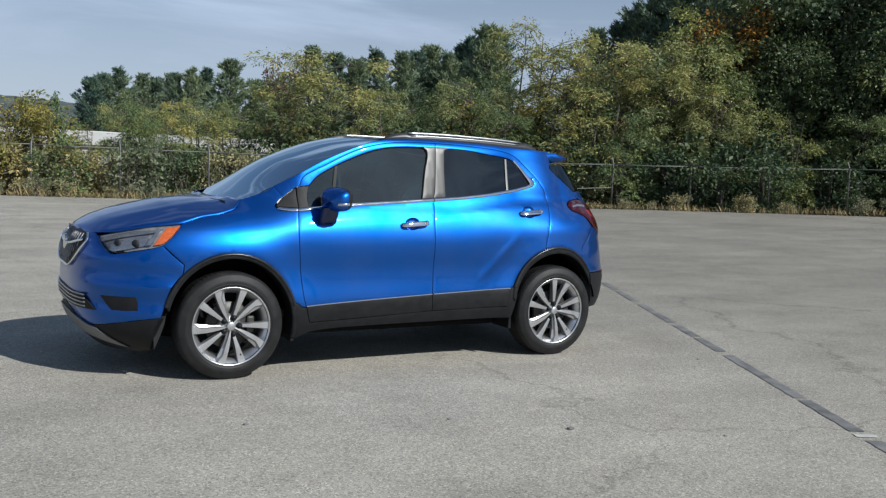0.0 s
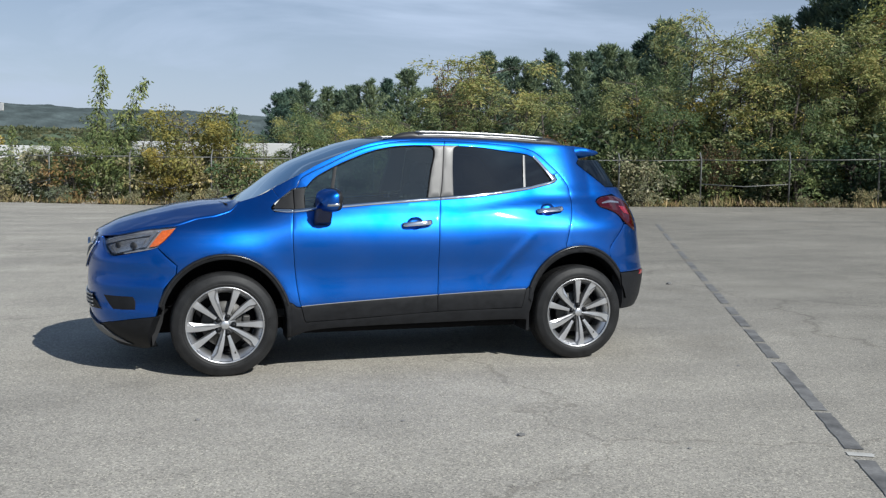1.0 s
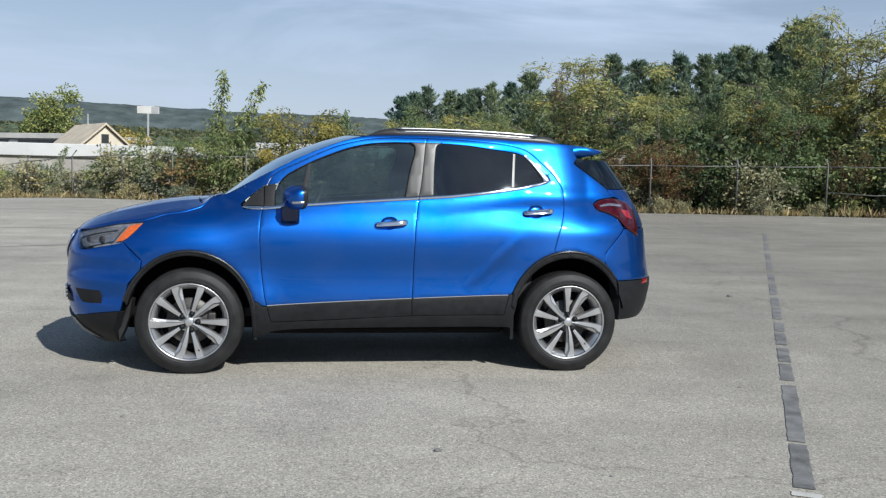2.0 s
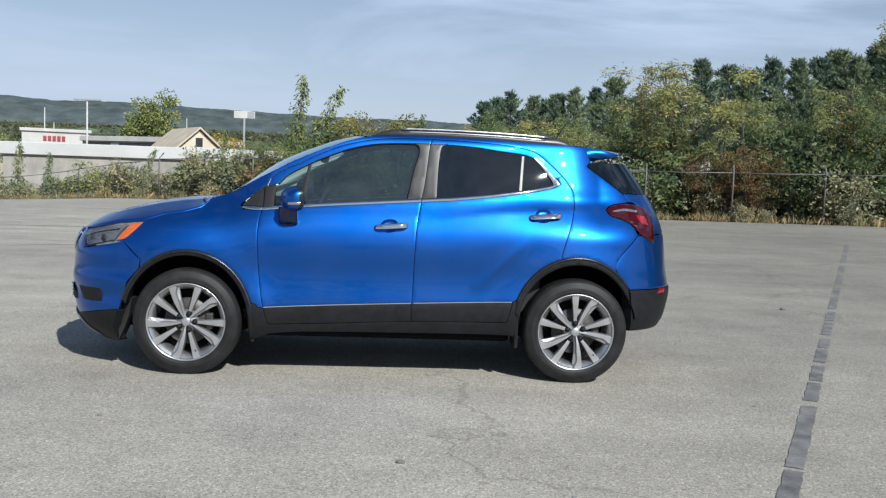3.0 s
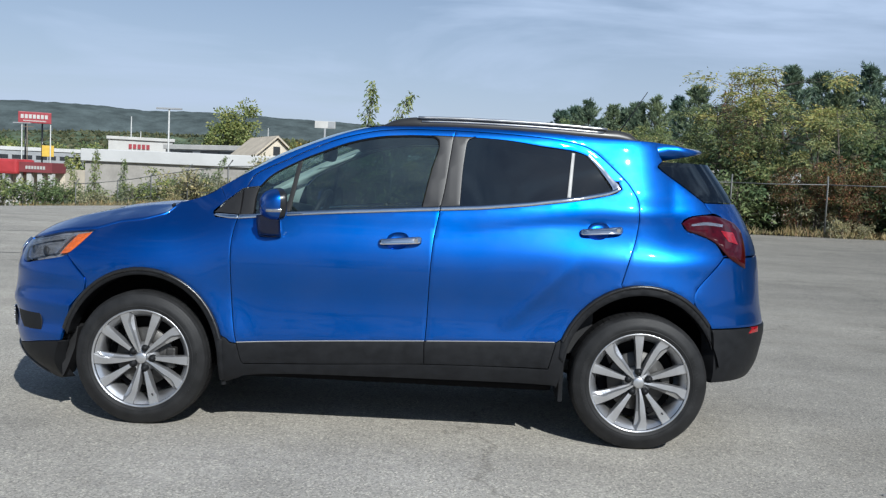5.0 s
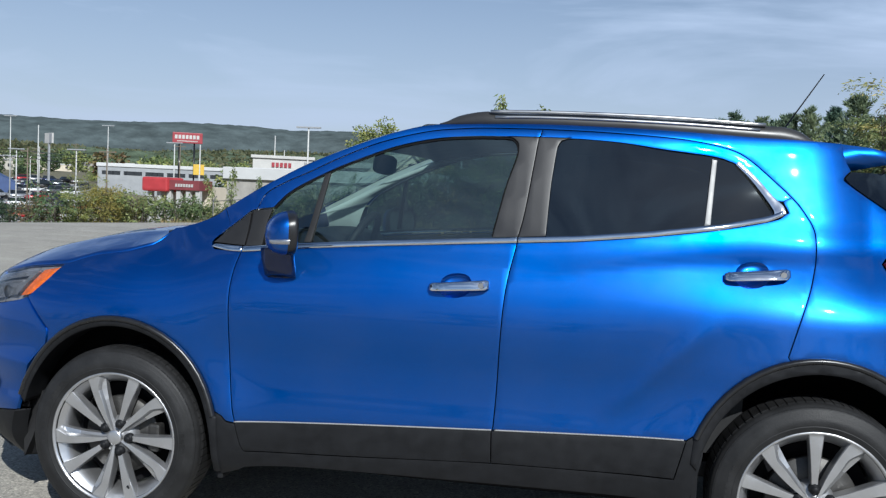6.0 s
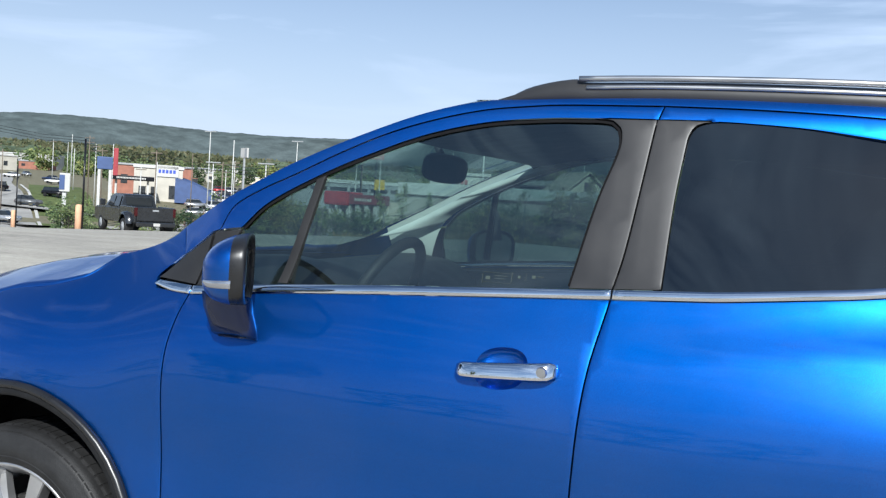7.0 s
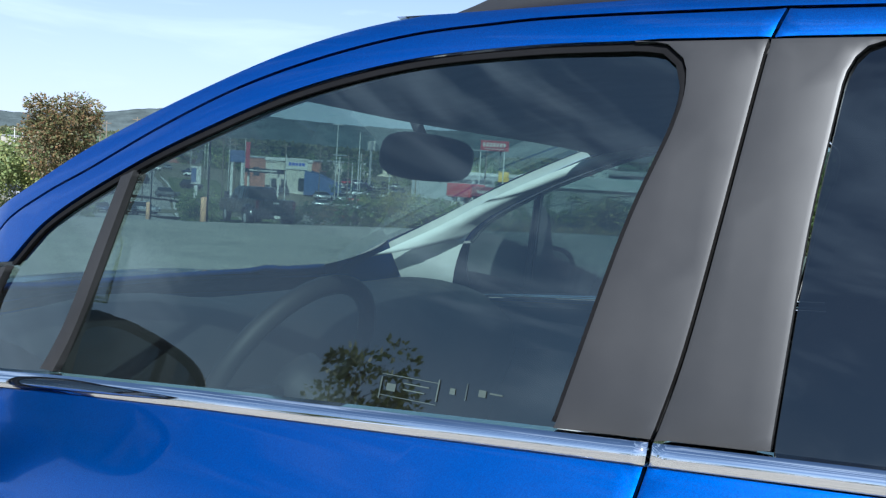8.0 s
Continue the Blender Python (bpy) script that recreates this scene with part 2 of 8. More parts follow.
# ---- mesh helpers ----
def mesh_of(name, verts, faces, mat, smooth=True):
    me = bpy.data.meshes.new(name)
    me.from_pydata([tuple(v) for v in verts], [], [tuple(f) for f in faces])
    me.materials.append(mat)
    if smooth:
        me.polygons.foreach_set("use_smooth", [True] * len(me.polygons))
    me.update()
    return me


def piece(name, verts, faces, mat, parent=None, label="", smooth=True):
    ob = new(name, mesh_of(name, verts, faces, mat, smooth))
    ob.parent = parent
    return tagged(ob, label)


def part(name, bm, mat, parent=None, label="", smooth=False):
    me = bpy.data.meshes.new(name)
    bm.to_mesh(me)
    bm.free()
    me.materials.append(mat)
    if smooth:
        me.polygons.foreach_set("use_smooth", [True] * len(me.polygons))
    ob = new(name, me)
    ob.parent = parent
    return tagged(ob, label)


def thing(name, label, category, group="", at=(0, 0, 0), rz=0.0):
    ob = new(name)
    ob.matrix_world = pose(*at, 0, 0, rz)
    return tagged(ob, label, category, group)


def add_box(bm, lo, hi, bevel=0.0, seg=2):
    c = [(a + b) / 2 for a, b in zip(lo, hi)]
    s = [abs(b - a) for a, b in zip(lo, hi)]
    made = bmesh.ops.create_cube(bm, size=1, matrix=Matrix.LocRotScale(c, None, s))["verts"]
    if bevel:
        eds = list({e for v in made for e in v.link_edges})
        bmesh.ops.bevel(bm, geom=eds, offset=bevel, segments=seg, affect="EDGES", profile=0.6)


def box_bm(lo, hi, bevel=0.0, seg=2):
    bm = bmesh.new()
    add_box(bm, lo, hi, bevel, seg)
    return bm


def add_tube(bm, pts, radius, seg=8, cap=True):
    """A round tube along points; radius is a number or one per point."""
    pts = [Vector(p) for p in pts]
    rad = radius if isinstance(radius, (list, tuple)) else [radius] * len(pts)
    rings = []
    up = Vector((0, 0, 1))
    for i, p in enumerate(pts):
        d = (pts[min(i + 1, len(pts) - 1)] - pts[max(i - 1, 0)]).normalized()
        ref = up if abs(d.dot(up)) < 0.95 else Vector((1, 0, 0))
        a = d.cross(ref).normalized()
        b = a.cross(d).normalized()
        rings.append([bm.verts.new(p + (a * math.cos(t) + b * math.sin(t)) * rad[i]) for t in [2 * math.pi * k / seg for k in range(seg)]])
    for r0, r1 in zip(rings, rings[1:]):
        for k in range(seg):
            bm.faces.new((r0[k], r0[(k + 1) % seg], r1[(k + 1) % seg], r1[k]))
    if cap:
        bm.faces.new(rings[0][::-1])
        bm.faces.new(rings[-1])


def grid_faces(nu, nv, wrap=False):
    out = []
    for i in range(nu - 1):
        for j in range(nv - (0 if wrap else 1)):
            a, b = i * nv + j, i * nv + (j + 1) % nv
            out.append((a, b, b + nv, a + nv))
    return out


def lathe(profile, seg=64, axis_y=True):
    """Turns (radius, y) round the y axis."""
    verts = []
    for r, y in profile:
        for k in range(seg):
            t = 2 * math.pi * k / seg
            verts.append((r * math.sin(t), y, r * math.cos(t)))
    return verts, grid_faces(len(profile), seg, True)


def smooth_line(pts, step=0.012):
    """Catmull-Rom through the points, evenly dense."""
    pts = [np.array(p, float) for p in pts]
    if len(pts) == 2:
        n = max(1, int(np.linalg.norm(pts[1] - pts[0]) / step))
        return [pts[0] + (pts[1] - pts[0]) * k / n for k in range(n + 1)]
    ext = [2 * pts[0] - pts[1]] + pts + [2 * pts[-1] - pts[-2]]
    out = [pts[0]]
    for i in range(1, len(ext) - 2):
        p0, p1, p2, p3 = ext[i - 1:i + 3]
        n = max(1, int(np.linalg.norm(p2 - p1) / step))
        for k in range(1, n + 1):
            t = k / n
            out.append(0.5 * (2 * p1 + (p2 - p0) * t + (2 * p0 - 5 * p1 + 4 * p2 - p3) * t * t + (3 * p1 - p0 - 3 * p2 + p3) * t ** 3))
    return out


def outline(*curves, step=0.012):
    """One closed line out of smooth curves that meet at corners."""
    out = []
    for c in curves:
        for p in smooth_line(c, step):
            if not out or np.linalg.norm(p - out[-1]) > 0.002:
                out.append(p)
    if np.linalg.norm(out[0] - out[-1]) < 0.002:
        out.pop()
    return np.array(out)


def area2(p):
    x, y = p[:, 0], p[:, 1]
    return float(np.sum(x * np.roll(y, -1) - np.roll(x, -1) * y))


def shrink(p, d):
    """The outline p (counter-clockwise) moved inwards by d."""
    t = np.roll(p, -1, 0) - np.roll(p, 1, 0)
    t /= np.maximum(1e-9, np.linalg.norm(t, axis=1))[:, None]
    return p + np.stack([-t[:, 1], t[:, 0]], 1) * d


def inside(p, q):
    x, y = q[:, 0][:, None], q[:, 1][:, None]
    x1, y1 = p[:, 0][None], p[:, 1][None]
    x2, y2 = np.roll(p[:, 0], -1)[None], np.roll(p[:, 1], -1)[None]
    c = ((y1 > y) != (y2 > y)) & (x < (x2 - x1) * (y - y1) / np.where(y2 == y1, 1e-12, y2 - y1) + x1)
    return c.sum(1) % 2 == 1


def sheet(name, poly, fn, mat, parent, label="", off=0.0, inset=0.002, flange=0.014, step=0.026, flip=False, round_by=0.0008, marks=()):
    """A curved panel: the outline is filled with small triangles, laid on the surface fn(a, b, off), and its rim turned inwards."""
    p = np.array(poly)
    if area2(p) < 0:
        p = p[::-1]
    if inset:
        p = shrink(p, inset)
    ring2 = shrink(p, 0.004)
    lo, hi = p.min(0), p.max(0)
    gx, gy = np.meshgrid(np.arange(lo[0] + step / 2, hi[0], step), np.arange(lo[1] + step / 2, hi[1], step))
    g = np.stack([gx.ravel(), gy.ravel()], 1)
    if len(g):
        g = g[inside(p, g)]
        if len(g):
            dist = np.sqrt(((g[:, None] - p[None]) ** 2).sum(2)).min(1)
            g = g[dist > max(0.007, 0.45 * step)]
    ring2 = ring2[inside(p, ring2)]
    every = np.concatenate([p, ring2, g]) if len(g) else np.concatenate([p, ring2])
    nb = len(p)
    if marks:
        every = np.concatenate([every, np.array(marks)])
    vs, _, fs, ov, _, _ = delaunay_2d_cdt([Vector(q) for q in every], [], [list(range(nb))], 1, 1e-5)
    rim = {}
    for i, o in enumerate(ov):
        for k in o:
            if k < nb:
                rim[k] = i
    edge = set(rim.values())
    verts = [fn(v.x, v.y, off - (round_by if i in edge else 0.0)) for i, v in enumerate(vs)]
    faces = [tuple(f) for f in fs]
    if marks:
        # the handle bowl is an opening in the panel
        faces = [f for f in faces if bowl_reach(sum(vs[i].x for i in f) / len(f), sum(vs[i].y for i in f) / len(f)) > 0.998]
    if flange:
        order = [rim[k] for k in range(nb) if k in rim]
        base = len(verts)
        m = len(order)
        verts += [fn(vs[i].x, vs[i].y, off - round_by) for i in order]
        verts += [fn(vs[i].x, vs[i].y, off - flange) for i in order]
        for k in range(m):
            a, b = base + k, base + (k + 1) % m
            faces.append((b, a, a + m, b + m))
    if flip:
        faces = [f[::-1] for f in faces]
    return piece(name, verts, faces, mat, parent, label)


# ---- the car's surface ----
def table(xs, ys, lo, hi, soft):
    """A smoothed lookup through the points."""
    g = np.linspace(lo, hi, 400)
    v = np.interp(g, xs, ys)
    s = soft / (g[1] - g[0])
    k = np.arange(-int(3 * s) - 1, int(3 * s) + 2)
    w = np.exp(-0.5 * (k / s) ** 2)
    w /= w.sum()
    pad = len(k) // 2
    v2 = np.concatenate([v[0] - (v[1] - v[0]) * np.arange(pad, 0, -1), v, v[-1] + (v[-1] - v[-2]) * np.arange(1, pad + 1)])
    return g, np.convolve(v2, w, "valid")


SIDE = table([0.10, 0.2, 0.28, 0.36, 0.45, 0.52, 0.60, 0.70, 0.80, 0.88, 0.95, 1.0, 1.05, 1.09, 1.13, 1.18, 1.24, 1.3, 1.38, 1.45, 1.52, 1.56, 1.60, 1.64],
             [0.70, 0.79, 0.85, 0.870, 0.878, 0.873, 0.8622, 0.857, 0.864, 0.8638, 0.853, 0.839, 0.822, 0.803, 0.778, 0.757, 0.7415, 0.7258, 0.7045, 0.6855, 0.666, 0.6545, 0.635, 0.585], 0.1, 1.64, 0.027)
NOSE = table([0.1, 0.2, 0.3, 0.45, 0.6, 0.8, 0.9, 1.0, 1.1, 1.3], [1.88, 2.03, 2.12, 2.16, 2.165, 2.15, 2.11, 2.02, 1.92, 1.72], 0.1, 1.64, 0.03)
TAIL = table([0.1, 0.25, 0.4, 0.6, 0.75, 0.9, 1.05, 1.2, 1.35, 1.5, 1.6], [1.76, 1.90, 2.015, 2.06, 2.025, 2.02, 1.995, 1.935, 1.83, 1.715, 1.64], 0.1, 1.64, 0.03)
LINE = ([0.2, 0.45, 0.7, 0.94, 1.25, 1.5, 1.9], [1.01, 1.077, 1.111, 1.135, 1.152, 1.16, 1.165])
WHEELS = ((-1.2775, 0.345), (1.2775, 0.345))


def look_up(t, z):
    return float(np.interp(z, t[0], t[1]))


def ease(a, b, x):
    t = min(1.0, max(0.0, (x - a) / (b - a)))
    return t * t * (3 - 2 * t)


def soft_above(x, z0, w):
    """How far x lies above z0, with the bend rounded over w to either side."""
    d = x - z0
    return 0.0 if d < -w else d if d > w else (d + w) ** 2 / (4 * w)


def raw_half(x, z):
    """Half the car's width at x and height z, before its ends close in."""
    # the shoulder rises towards the tail
    h = look_up(SIDE, z - 0.045 * ease(0.3, 1.1, x) * ease(0.75, 0.9, z) * (1 - ease(1.12, 1.35, z)))
    if z > 0.94:
        k = ease(0.94, 1.24, z)
        h -= k * 0.04 * max(0.0, (-0.2 - x) / 0.7) ** 2 + k * 0.055 * max(0.0, (min(x, 1.45) - 0.4) / 0.7) ** 2
    # the rear roof corner draws in
    h -= 0.022 * ease(0.7, 1.3, x) * ease(1.25, 1.5, z)
    # the front wing leans in towards the bonnet
    if x < -0.75 and z > 0.80:
        h -= (0.38 * (z - 0.80) ** 2 + 0.10 * soft_above(z, 0.86, 0.05)) * ease(0.75, 1.15, -x)
    # the rear quarter stands steeper above its shoulder
    if x > 0.95:
        h += 0.13 * soft_above(min(z, 1.3), 0.95, 0.07) * ease(0.95, 1.35, x)
    # flared wheel arches
    for cx, cz in WHEELS:
        d = math.hypot(x - cx, z - cz) - 0.44
        if d < 0.35:
            h += 0.016 * math.exp(-(d / 0.12) ** 2) if d > 0 else 0.016
    # shoulder crease along the rear door
    if x > 0.1:
        d = abs(z - float(np.interp(x, *LINE)))
        h += 0.0055 * math.exp(-d / 0.028) * ease(0.15, 0.8, x)
    # slanting sweep ahead of the rear wheel
    ux, uz = 0.72, 0.69
    al, ac = (x - 0.62) * ux + (z - 0.645) * uz, -(x - 0.62) * uz + (z - 0.645) * ux
    if -0.15 < al < 0.5:
        h += 0.012 * math.exp(-abs(ac) / 0.026) * ease(-0.12, 0.08, al) * (1 - ease(0.25, 0.48, al))
    return h


def corner_power(z, front):
    return 3.5 - 0.5 * ease(0.75, 1.0, z) if front else 3.0 + 0.25 * (1 - ease(0.72, 0.92, z))


def half(x, z):
    h = raw_half(x, z)
    if x < -1.0:
        n = corner_power(z, True)
        t = min(0.9995, (-1.0 - x) / (look_up(NOSE, z) - 1.0))
        h *= (1 - t ** n) ** (1 / n)
    if x > 1.0:
        n = corner_power(z, False)
        t = min(0.9995, (x - 1.0) / (look_up(TAIL, z) - 1.0))
        h *= (1 - t ** n) ** (1 / n)
    return h


# handle bowls: middle, half length, half height, slope
HANDLES = ((0.035, 1.011, 0.085), (1.056, 1.105, 0.085))
BOWL = (0.057, 0.043)
BOWL_SHIFT = -0.015


def bowl_reach(x, z):
    return min(((abs(x - cx - BOWL_SHIFT) / BOWL[0]) ** 2.4 + (abs(z - cz - k * (x - cx)) / BOWL[1]) ** 2.4) ** (1 / 2.4) for cx, cz, k in HANDLES)


def side_fn(s):
    return lambda x, z, o: (x, s * (half(x, z) + o), z)


def pane_fn(s, lo, hi):
    """A pane's even curve: a smooth sheet through the flank between lo and hi."""
    xs, zs = [g.ravel() for g in np.meshgrid(np.linspace(lo, hi, 24), np.linspace(1.15, 1.55, 16))]
    keep = zs < 1.29 + 0.42 * (xs + 0.74)
    xs, zs = xs[keep], zs[keep]
    terms = [(i, j) for i in range(4) for j in range(3) if i + j < 4]
    fit = np.linalg.lstsq(np.stack([xs ** i * (zs - 1.35) ** j for i, j in terms], 1), np.array([half(x, z) for x, z in zip(xs, zs)]), rcond=None)[0]
    return lambda x, z, o: (x, s * (o + sum(c * x ** i * (z - 1.35) ** j for c, (i, j) in zip(fit, terms))), z)


def end_fn(front):
    """The rounded nose or tail: a is the angle from the middle (times 0.9), b the height."""
    sgn = -1 if front else 1
    tab = NOSE if front else TAIL

    def fn(a, z, o):
        f = a / 0.9
        n = corner_power(z, front)
        c, s = math.cos(f), math.sin(f)
        r = (abs(c) ** n + abs(s) ** n) ** (-1 / n)
        x = 1.0 + (look_up(tab, z) - 1.0) * c * r
        y = raw_half(sgn * x, z) * s * r
        q = math.hypot((x - 1.0), y)
        k = 1 + o / max(0.2, q)
        return (sgn * (1.0 + (x - 1.0) * k), y * k, z)
    return fn


def end_at(front, x, z):
    """The end's own coordinates of a point of the left flank (negative side)."""
    tab = NOSE if front else TAIL
    n = corner_power(z, front)
    t = min(0.9995, (abs(x) - 1.0) / (look_up(tab, z) - 1.0))
    return (-0.9 * math.atan2((1 - t ** n) ** (1 / n), t), z)


def bowl_marks(i):
    """Two rings of points round a handle bowl, on and just outside its rim."""
    cx, cz, k = HANDLES[i]
    out = []
    for r in (1.05, 1.0):
        for j in range(36):
            c, q = math.cos(math.pi * j / 18), math.sin(math.pi * j / 18)
            u, w = BOWL[0] * r * math.copysign(abs(c) ** (1 / 1.2), c), BOWL[1] * r * math.copysign(abs(q) ** (1 / 1.2), q)
            out.append((cx + BOWL_SHIFT + u, cz + w + k * (u + BOWL_SHIFT)))
    return out


NOSE_FN, TAIL_FN = end_fn(True), end_fn(False)

# ---- outlines of the flank, x along the car (nose at minus), z up ----
DOOR_FRONT = [(-0.815, 1.092), (-0.826, 1.034), (-0.832, 0.961), (-0.831, 0.889), (-0.825, 0.792), (-0.818, 0.693), (-0.807, 0.592), (-0.793, 0.504), (-0.780, 0.453)]
DOOR_FRONT_LOW = [(-0.780, 0.453), (-0.758, 0.369), (-0.745, 0.347)]
B_SEAM_LOW = [(0.182, 0.508), (0.187, 0.62), (0.192, 0.818), (0.201, 1.009), (0.226, 1.17)]
B_SEAM_UP = [(0.228, 1.190), (0.248, 1.296), (0.279, 1.56)]
REAR_SEAM = [(1.161, 0.842), (1.199, 0.973), (1.233, 1.077), (1.257, 1.171), (1.261, 1.231), (1.248, 1.279), (1.210, 1.340), (1.179, 1.376)]
CANT = [(-0.79, 1.245), (-0.756, 1.309), (-0.680, 1.356), (-0.590, 1.398), (-0.470, 1.458), (-0.352, 1.509), (-0.235, 1.546), (-0.120, 1.572), (-0.02, 1.583), (0.076, 1.589), (0.290, 1.591)]
CANT_REAR = [(0.290, 1.591), (0.481, 1.587), (0.683, 1.578), (0.834, 1.566), (0.961, 1.541), (1.038, 1.501), (1.141, 1.412), (1.179, 1.376)]
SILL_LINE = [(-0.780, 0.456), (-0.355, 0.481), (0.178, 0.507), (0.846, 0.534)]
BELT_LOW = [(-0.940, 1.087), (-0.81, 1.085), (-0.545, 1.113), (-0.294, 1.134), (0.229, 1.172), (0.448, 1.188), (0.693, 1.216), (0.940, 1.252), (1.116, 1.292), (1.154, 1.313)]
BELT_H = 0.019


def belt(x):
    return float(np.interp(x, [p[0] for p in BELT_LOW], [p[1] for p in BELT_LOW]))


def arch(cx, r_x, r_z, a0, a1, n=22, cz=0.345):
    return [(cx + r_x * math.cos(radians(a0 + (a1 - a0) * k / n)), cz + r_z * math.sin(radians(a0 + (a1 - a0) * k / n))) for k in range(n + 1)]


def belt_run(x0, x1, dz):
    n = max(2, int(abs(x1 - x0) / 0.05))
    return [(x0 + (x1 - x0) * k / n, belt(x0 + (x1 - x0) * k / n) + dz) for k in range(n + 1)]


WIN_TOP = [(-0.721, 1.255), (-0.651, 1.324), (-0.509, 1.403), (-0.390, 1.456), (-0.255, 1.507), (-0.110, 1.541), (0.033, 1.555), (0.150, 1.558)]
WIN_REAR = [(0.150, 1.558), (0.183, 1.554), (0.200, 1.540), (0.206, 1.516), (0.201, 1.475), (0.171, 1.372), (0.134, 1.19)]
RWIN_FRONT = [(0.328, 1.200), (0.335, 1.38), (0.345, 1.49)]
RWIN_CORNER = [(0.345, 1.49), (0.350, 1.527), (0.364, 1.549), (0.392, 1.5565)]
RWIN_TOP = [(0.392, 1.5565), (0.432, 1.557), (0.583, 1.548), (0.734, 1.529), (0.905, 1.511), (0.975, 1.492)]
RWIN_TAIL = [(0.985, 1.487), (1.039, 1.433), (1.095, 1.362), (1.118, 1.328)]

car = thing("car", "metallic blue compact crossover parked on worn pavement", "car")


def flank(s):
    """The panels, windows and trim of one flank: s is -1 for the driver's side."""
    fn, fl = side_fn(s), s > 0

    def sh(name, poly, mat, parent, label="", on=None, **kw):
        return sheet(name, poly, on or fn, mat, parent, label, flip=fl, **kw)

    front_pane, rear_pane = pane_fn(s, -0.74, 0.2), pane_fn(s, 0.33, 1.12)

    # front wing
    wing = outline([(-1.577, 0.742), (-1.70, 0.86)], [(-1.70, 0.86), (-1.63, 0.925), (-1.575, 0.992)], [(-1.575, 0.992), (-1.45, 1.035), (-1.325, 1.055), (-1.219, 1.088), (-1.165, 1.150)],
                   [(-1.165, 1.150), (-1.06, 1.183), (-0.985, 1.215), (-0.946, 1.243)], [(-0.946, 1.243), (-0.897, 1.176)], [(-0.897, 1.176), (-0.945, 1.132), (-0.960, 1.110), (-0.940, 1.087)],
                   [(-0.940, 1.087), (-0.815, 1.085)], DOOR_FRONT, [(-0.780, 0.453), (-0.813, 0.457), (-0.831, 0.474), (-0.856, 0.486)],
                   arch(-1.2775, 0.437, 0.470, 18, 134))
    sh("front_wing", wing, BLUE, car, step=0.024)
    # front door
    low = [(x, z) for x, z in SILL_LINE if x < 0.18]
    fd = sh("front_door", outline(DOOR_FRONT[::-1], belt_run(-0.815, 0.227, 0.0), B_SEAM_LOW[::-1], [(0.182, 0.508)] + low[::-1]), BLUE, car, step=0.02, marks=bowl_marks(0))
    sh("door_cladding", outline(SILL_LINE[:3], [(0.178, 0.507), (0.182, 0.390)], [(0.182, 0.390), (-0.354, 0.363), (-0.745, 0.347)], DOOR_FRONT_LOW[::-1]), BLACK_TRIM, fd, "matt black lower cladding", off=0.007, step=0.03)
    # front door window frame, black sail and pillar cover
    sh("window_frame", outline(CANT, [(0.290, 1.591), (0.281, 1.5595)], [(0.281, 1.5595), (0.175, 1.5595)], WIN_TOP[::-1], [(-0.721, 1.255), (-0.79, 1.245)]), BLUE, fd, step=0.03, flange=0.03)
    sh("pillar_cover", outline([(0.150, 1.5605), (0.150, 1.558)], WIN_REAR, belt_run(0.134, 0.227, BELT_H)[0:1] + [(0.227, belt(0.227) + BELT_H)], B_SEAM_UP, [(0.279, 1.5605), (0.150, 1.5605)]), PILLAR, fd, "satin grey-black pillar cover", step=0.03)
    sh("sail_cover", outline([(-0.806, 1.242), (-0.8075, 1.108)], belt_run(-0.8075, -0.738, BELT_H), [(-0.738, belt(-0.738) + BELT_H), (-0.738, 1.19), (-0.722, 1.252)], [(-0.722, 1.252), (-0.806, 1.242)]), CORNER, fd, "black mirror corner cover", step=0.03)
    sh("window_rubber", outline(WIN_TOP, WIN_REAR, [(0.134, 1.19), (0.130, 1.19)], [(0.130, 1.19), (0.167, 1.372), (0.197, 1.475), (0.201, 1.514), (0.194, 1.535), (0.179, 1.547), (0.150, 1.550)], [(0.150, 1.550), (0.033, 1.547), (-0.110, 1.533), (-0.255, 1.499), (-0.390, 1.448), (-0.509, 1.395), (-0.651, 1.316), (-0.714, 1.252)]),
       GAP, fd, "black rubber window seal", off=-0.006, flange=0.01, inset=0, step=0.03)
    # panes
    sh("quarter_glass", outline(belt_run(-0.738, -0.556, BELT_H - 0.004), [(-0.556, 1.125), (-0.520, 1.398)], [(-0.520, 1.396), (-0.651, 1.324), (-0.721, 1.255)], [(-0.721, 1.255), (-0.738, 1.19)]), GLASS_FRONT, fd, "lightly tinted quarter glass", on=front_pane, off=-0.012, inset=0, flange=0, step=0.05, round_by=0).visible_shadow = False
    sh("window_glass", outline(belt_run(-0.556, 0.134, BELT_H - 0.004), WIN_REAR[::-1], [(0.150, 1.558)] + WIN_TOP[::-1][1:6]), GLASS_FRONT, fd, "lightly tinted door glass", on=front_pane, off=-0.014, inset=0, flange=0, step=0.05, round_by=0).visible_shadow = False
    sh("divider_bar", outline([(-0.578, 1.132), (-0.549, 1.132)], [(-0.549, 1.132), (-0.503, 1.400)], [(-0.503, 1.400), (-0.529, 1.390)], [(-0.529, 1.390), (-0.578, 1.132)]), CORNER, fd, "black divider bar", off=-0.002, step=0.03)
    # the glint along the cladding's top edge, added as a thin grey strip
    low_hi = [(x, z + 0.0045) for x, z in low]
    sh("cladding_glint", outline(low, [low[-1], low_hi[-1]], low_hi[::-1], [low_hi[0], low[0]]), BAR, fd, "thin grey strip added for the glint above the cladding", off=0.010, step=0.05, inset=0, flange=0.012)
    # rear door
    ra = arch(1.2775, 0.445, 0.497, 104, 155)
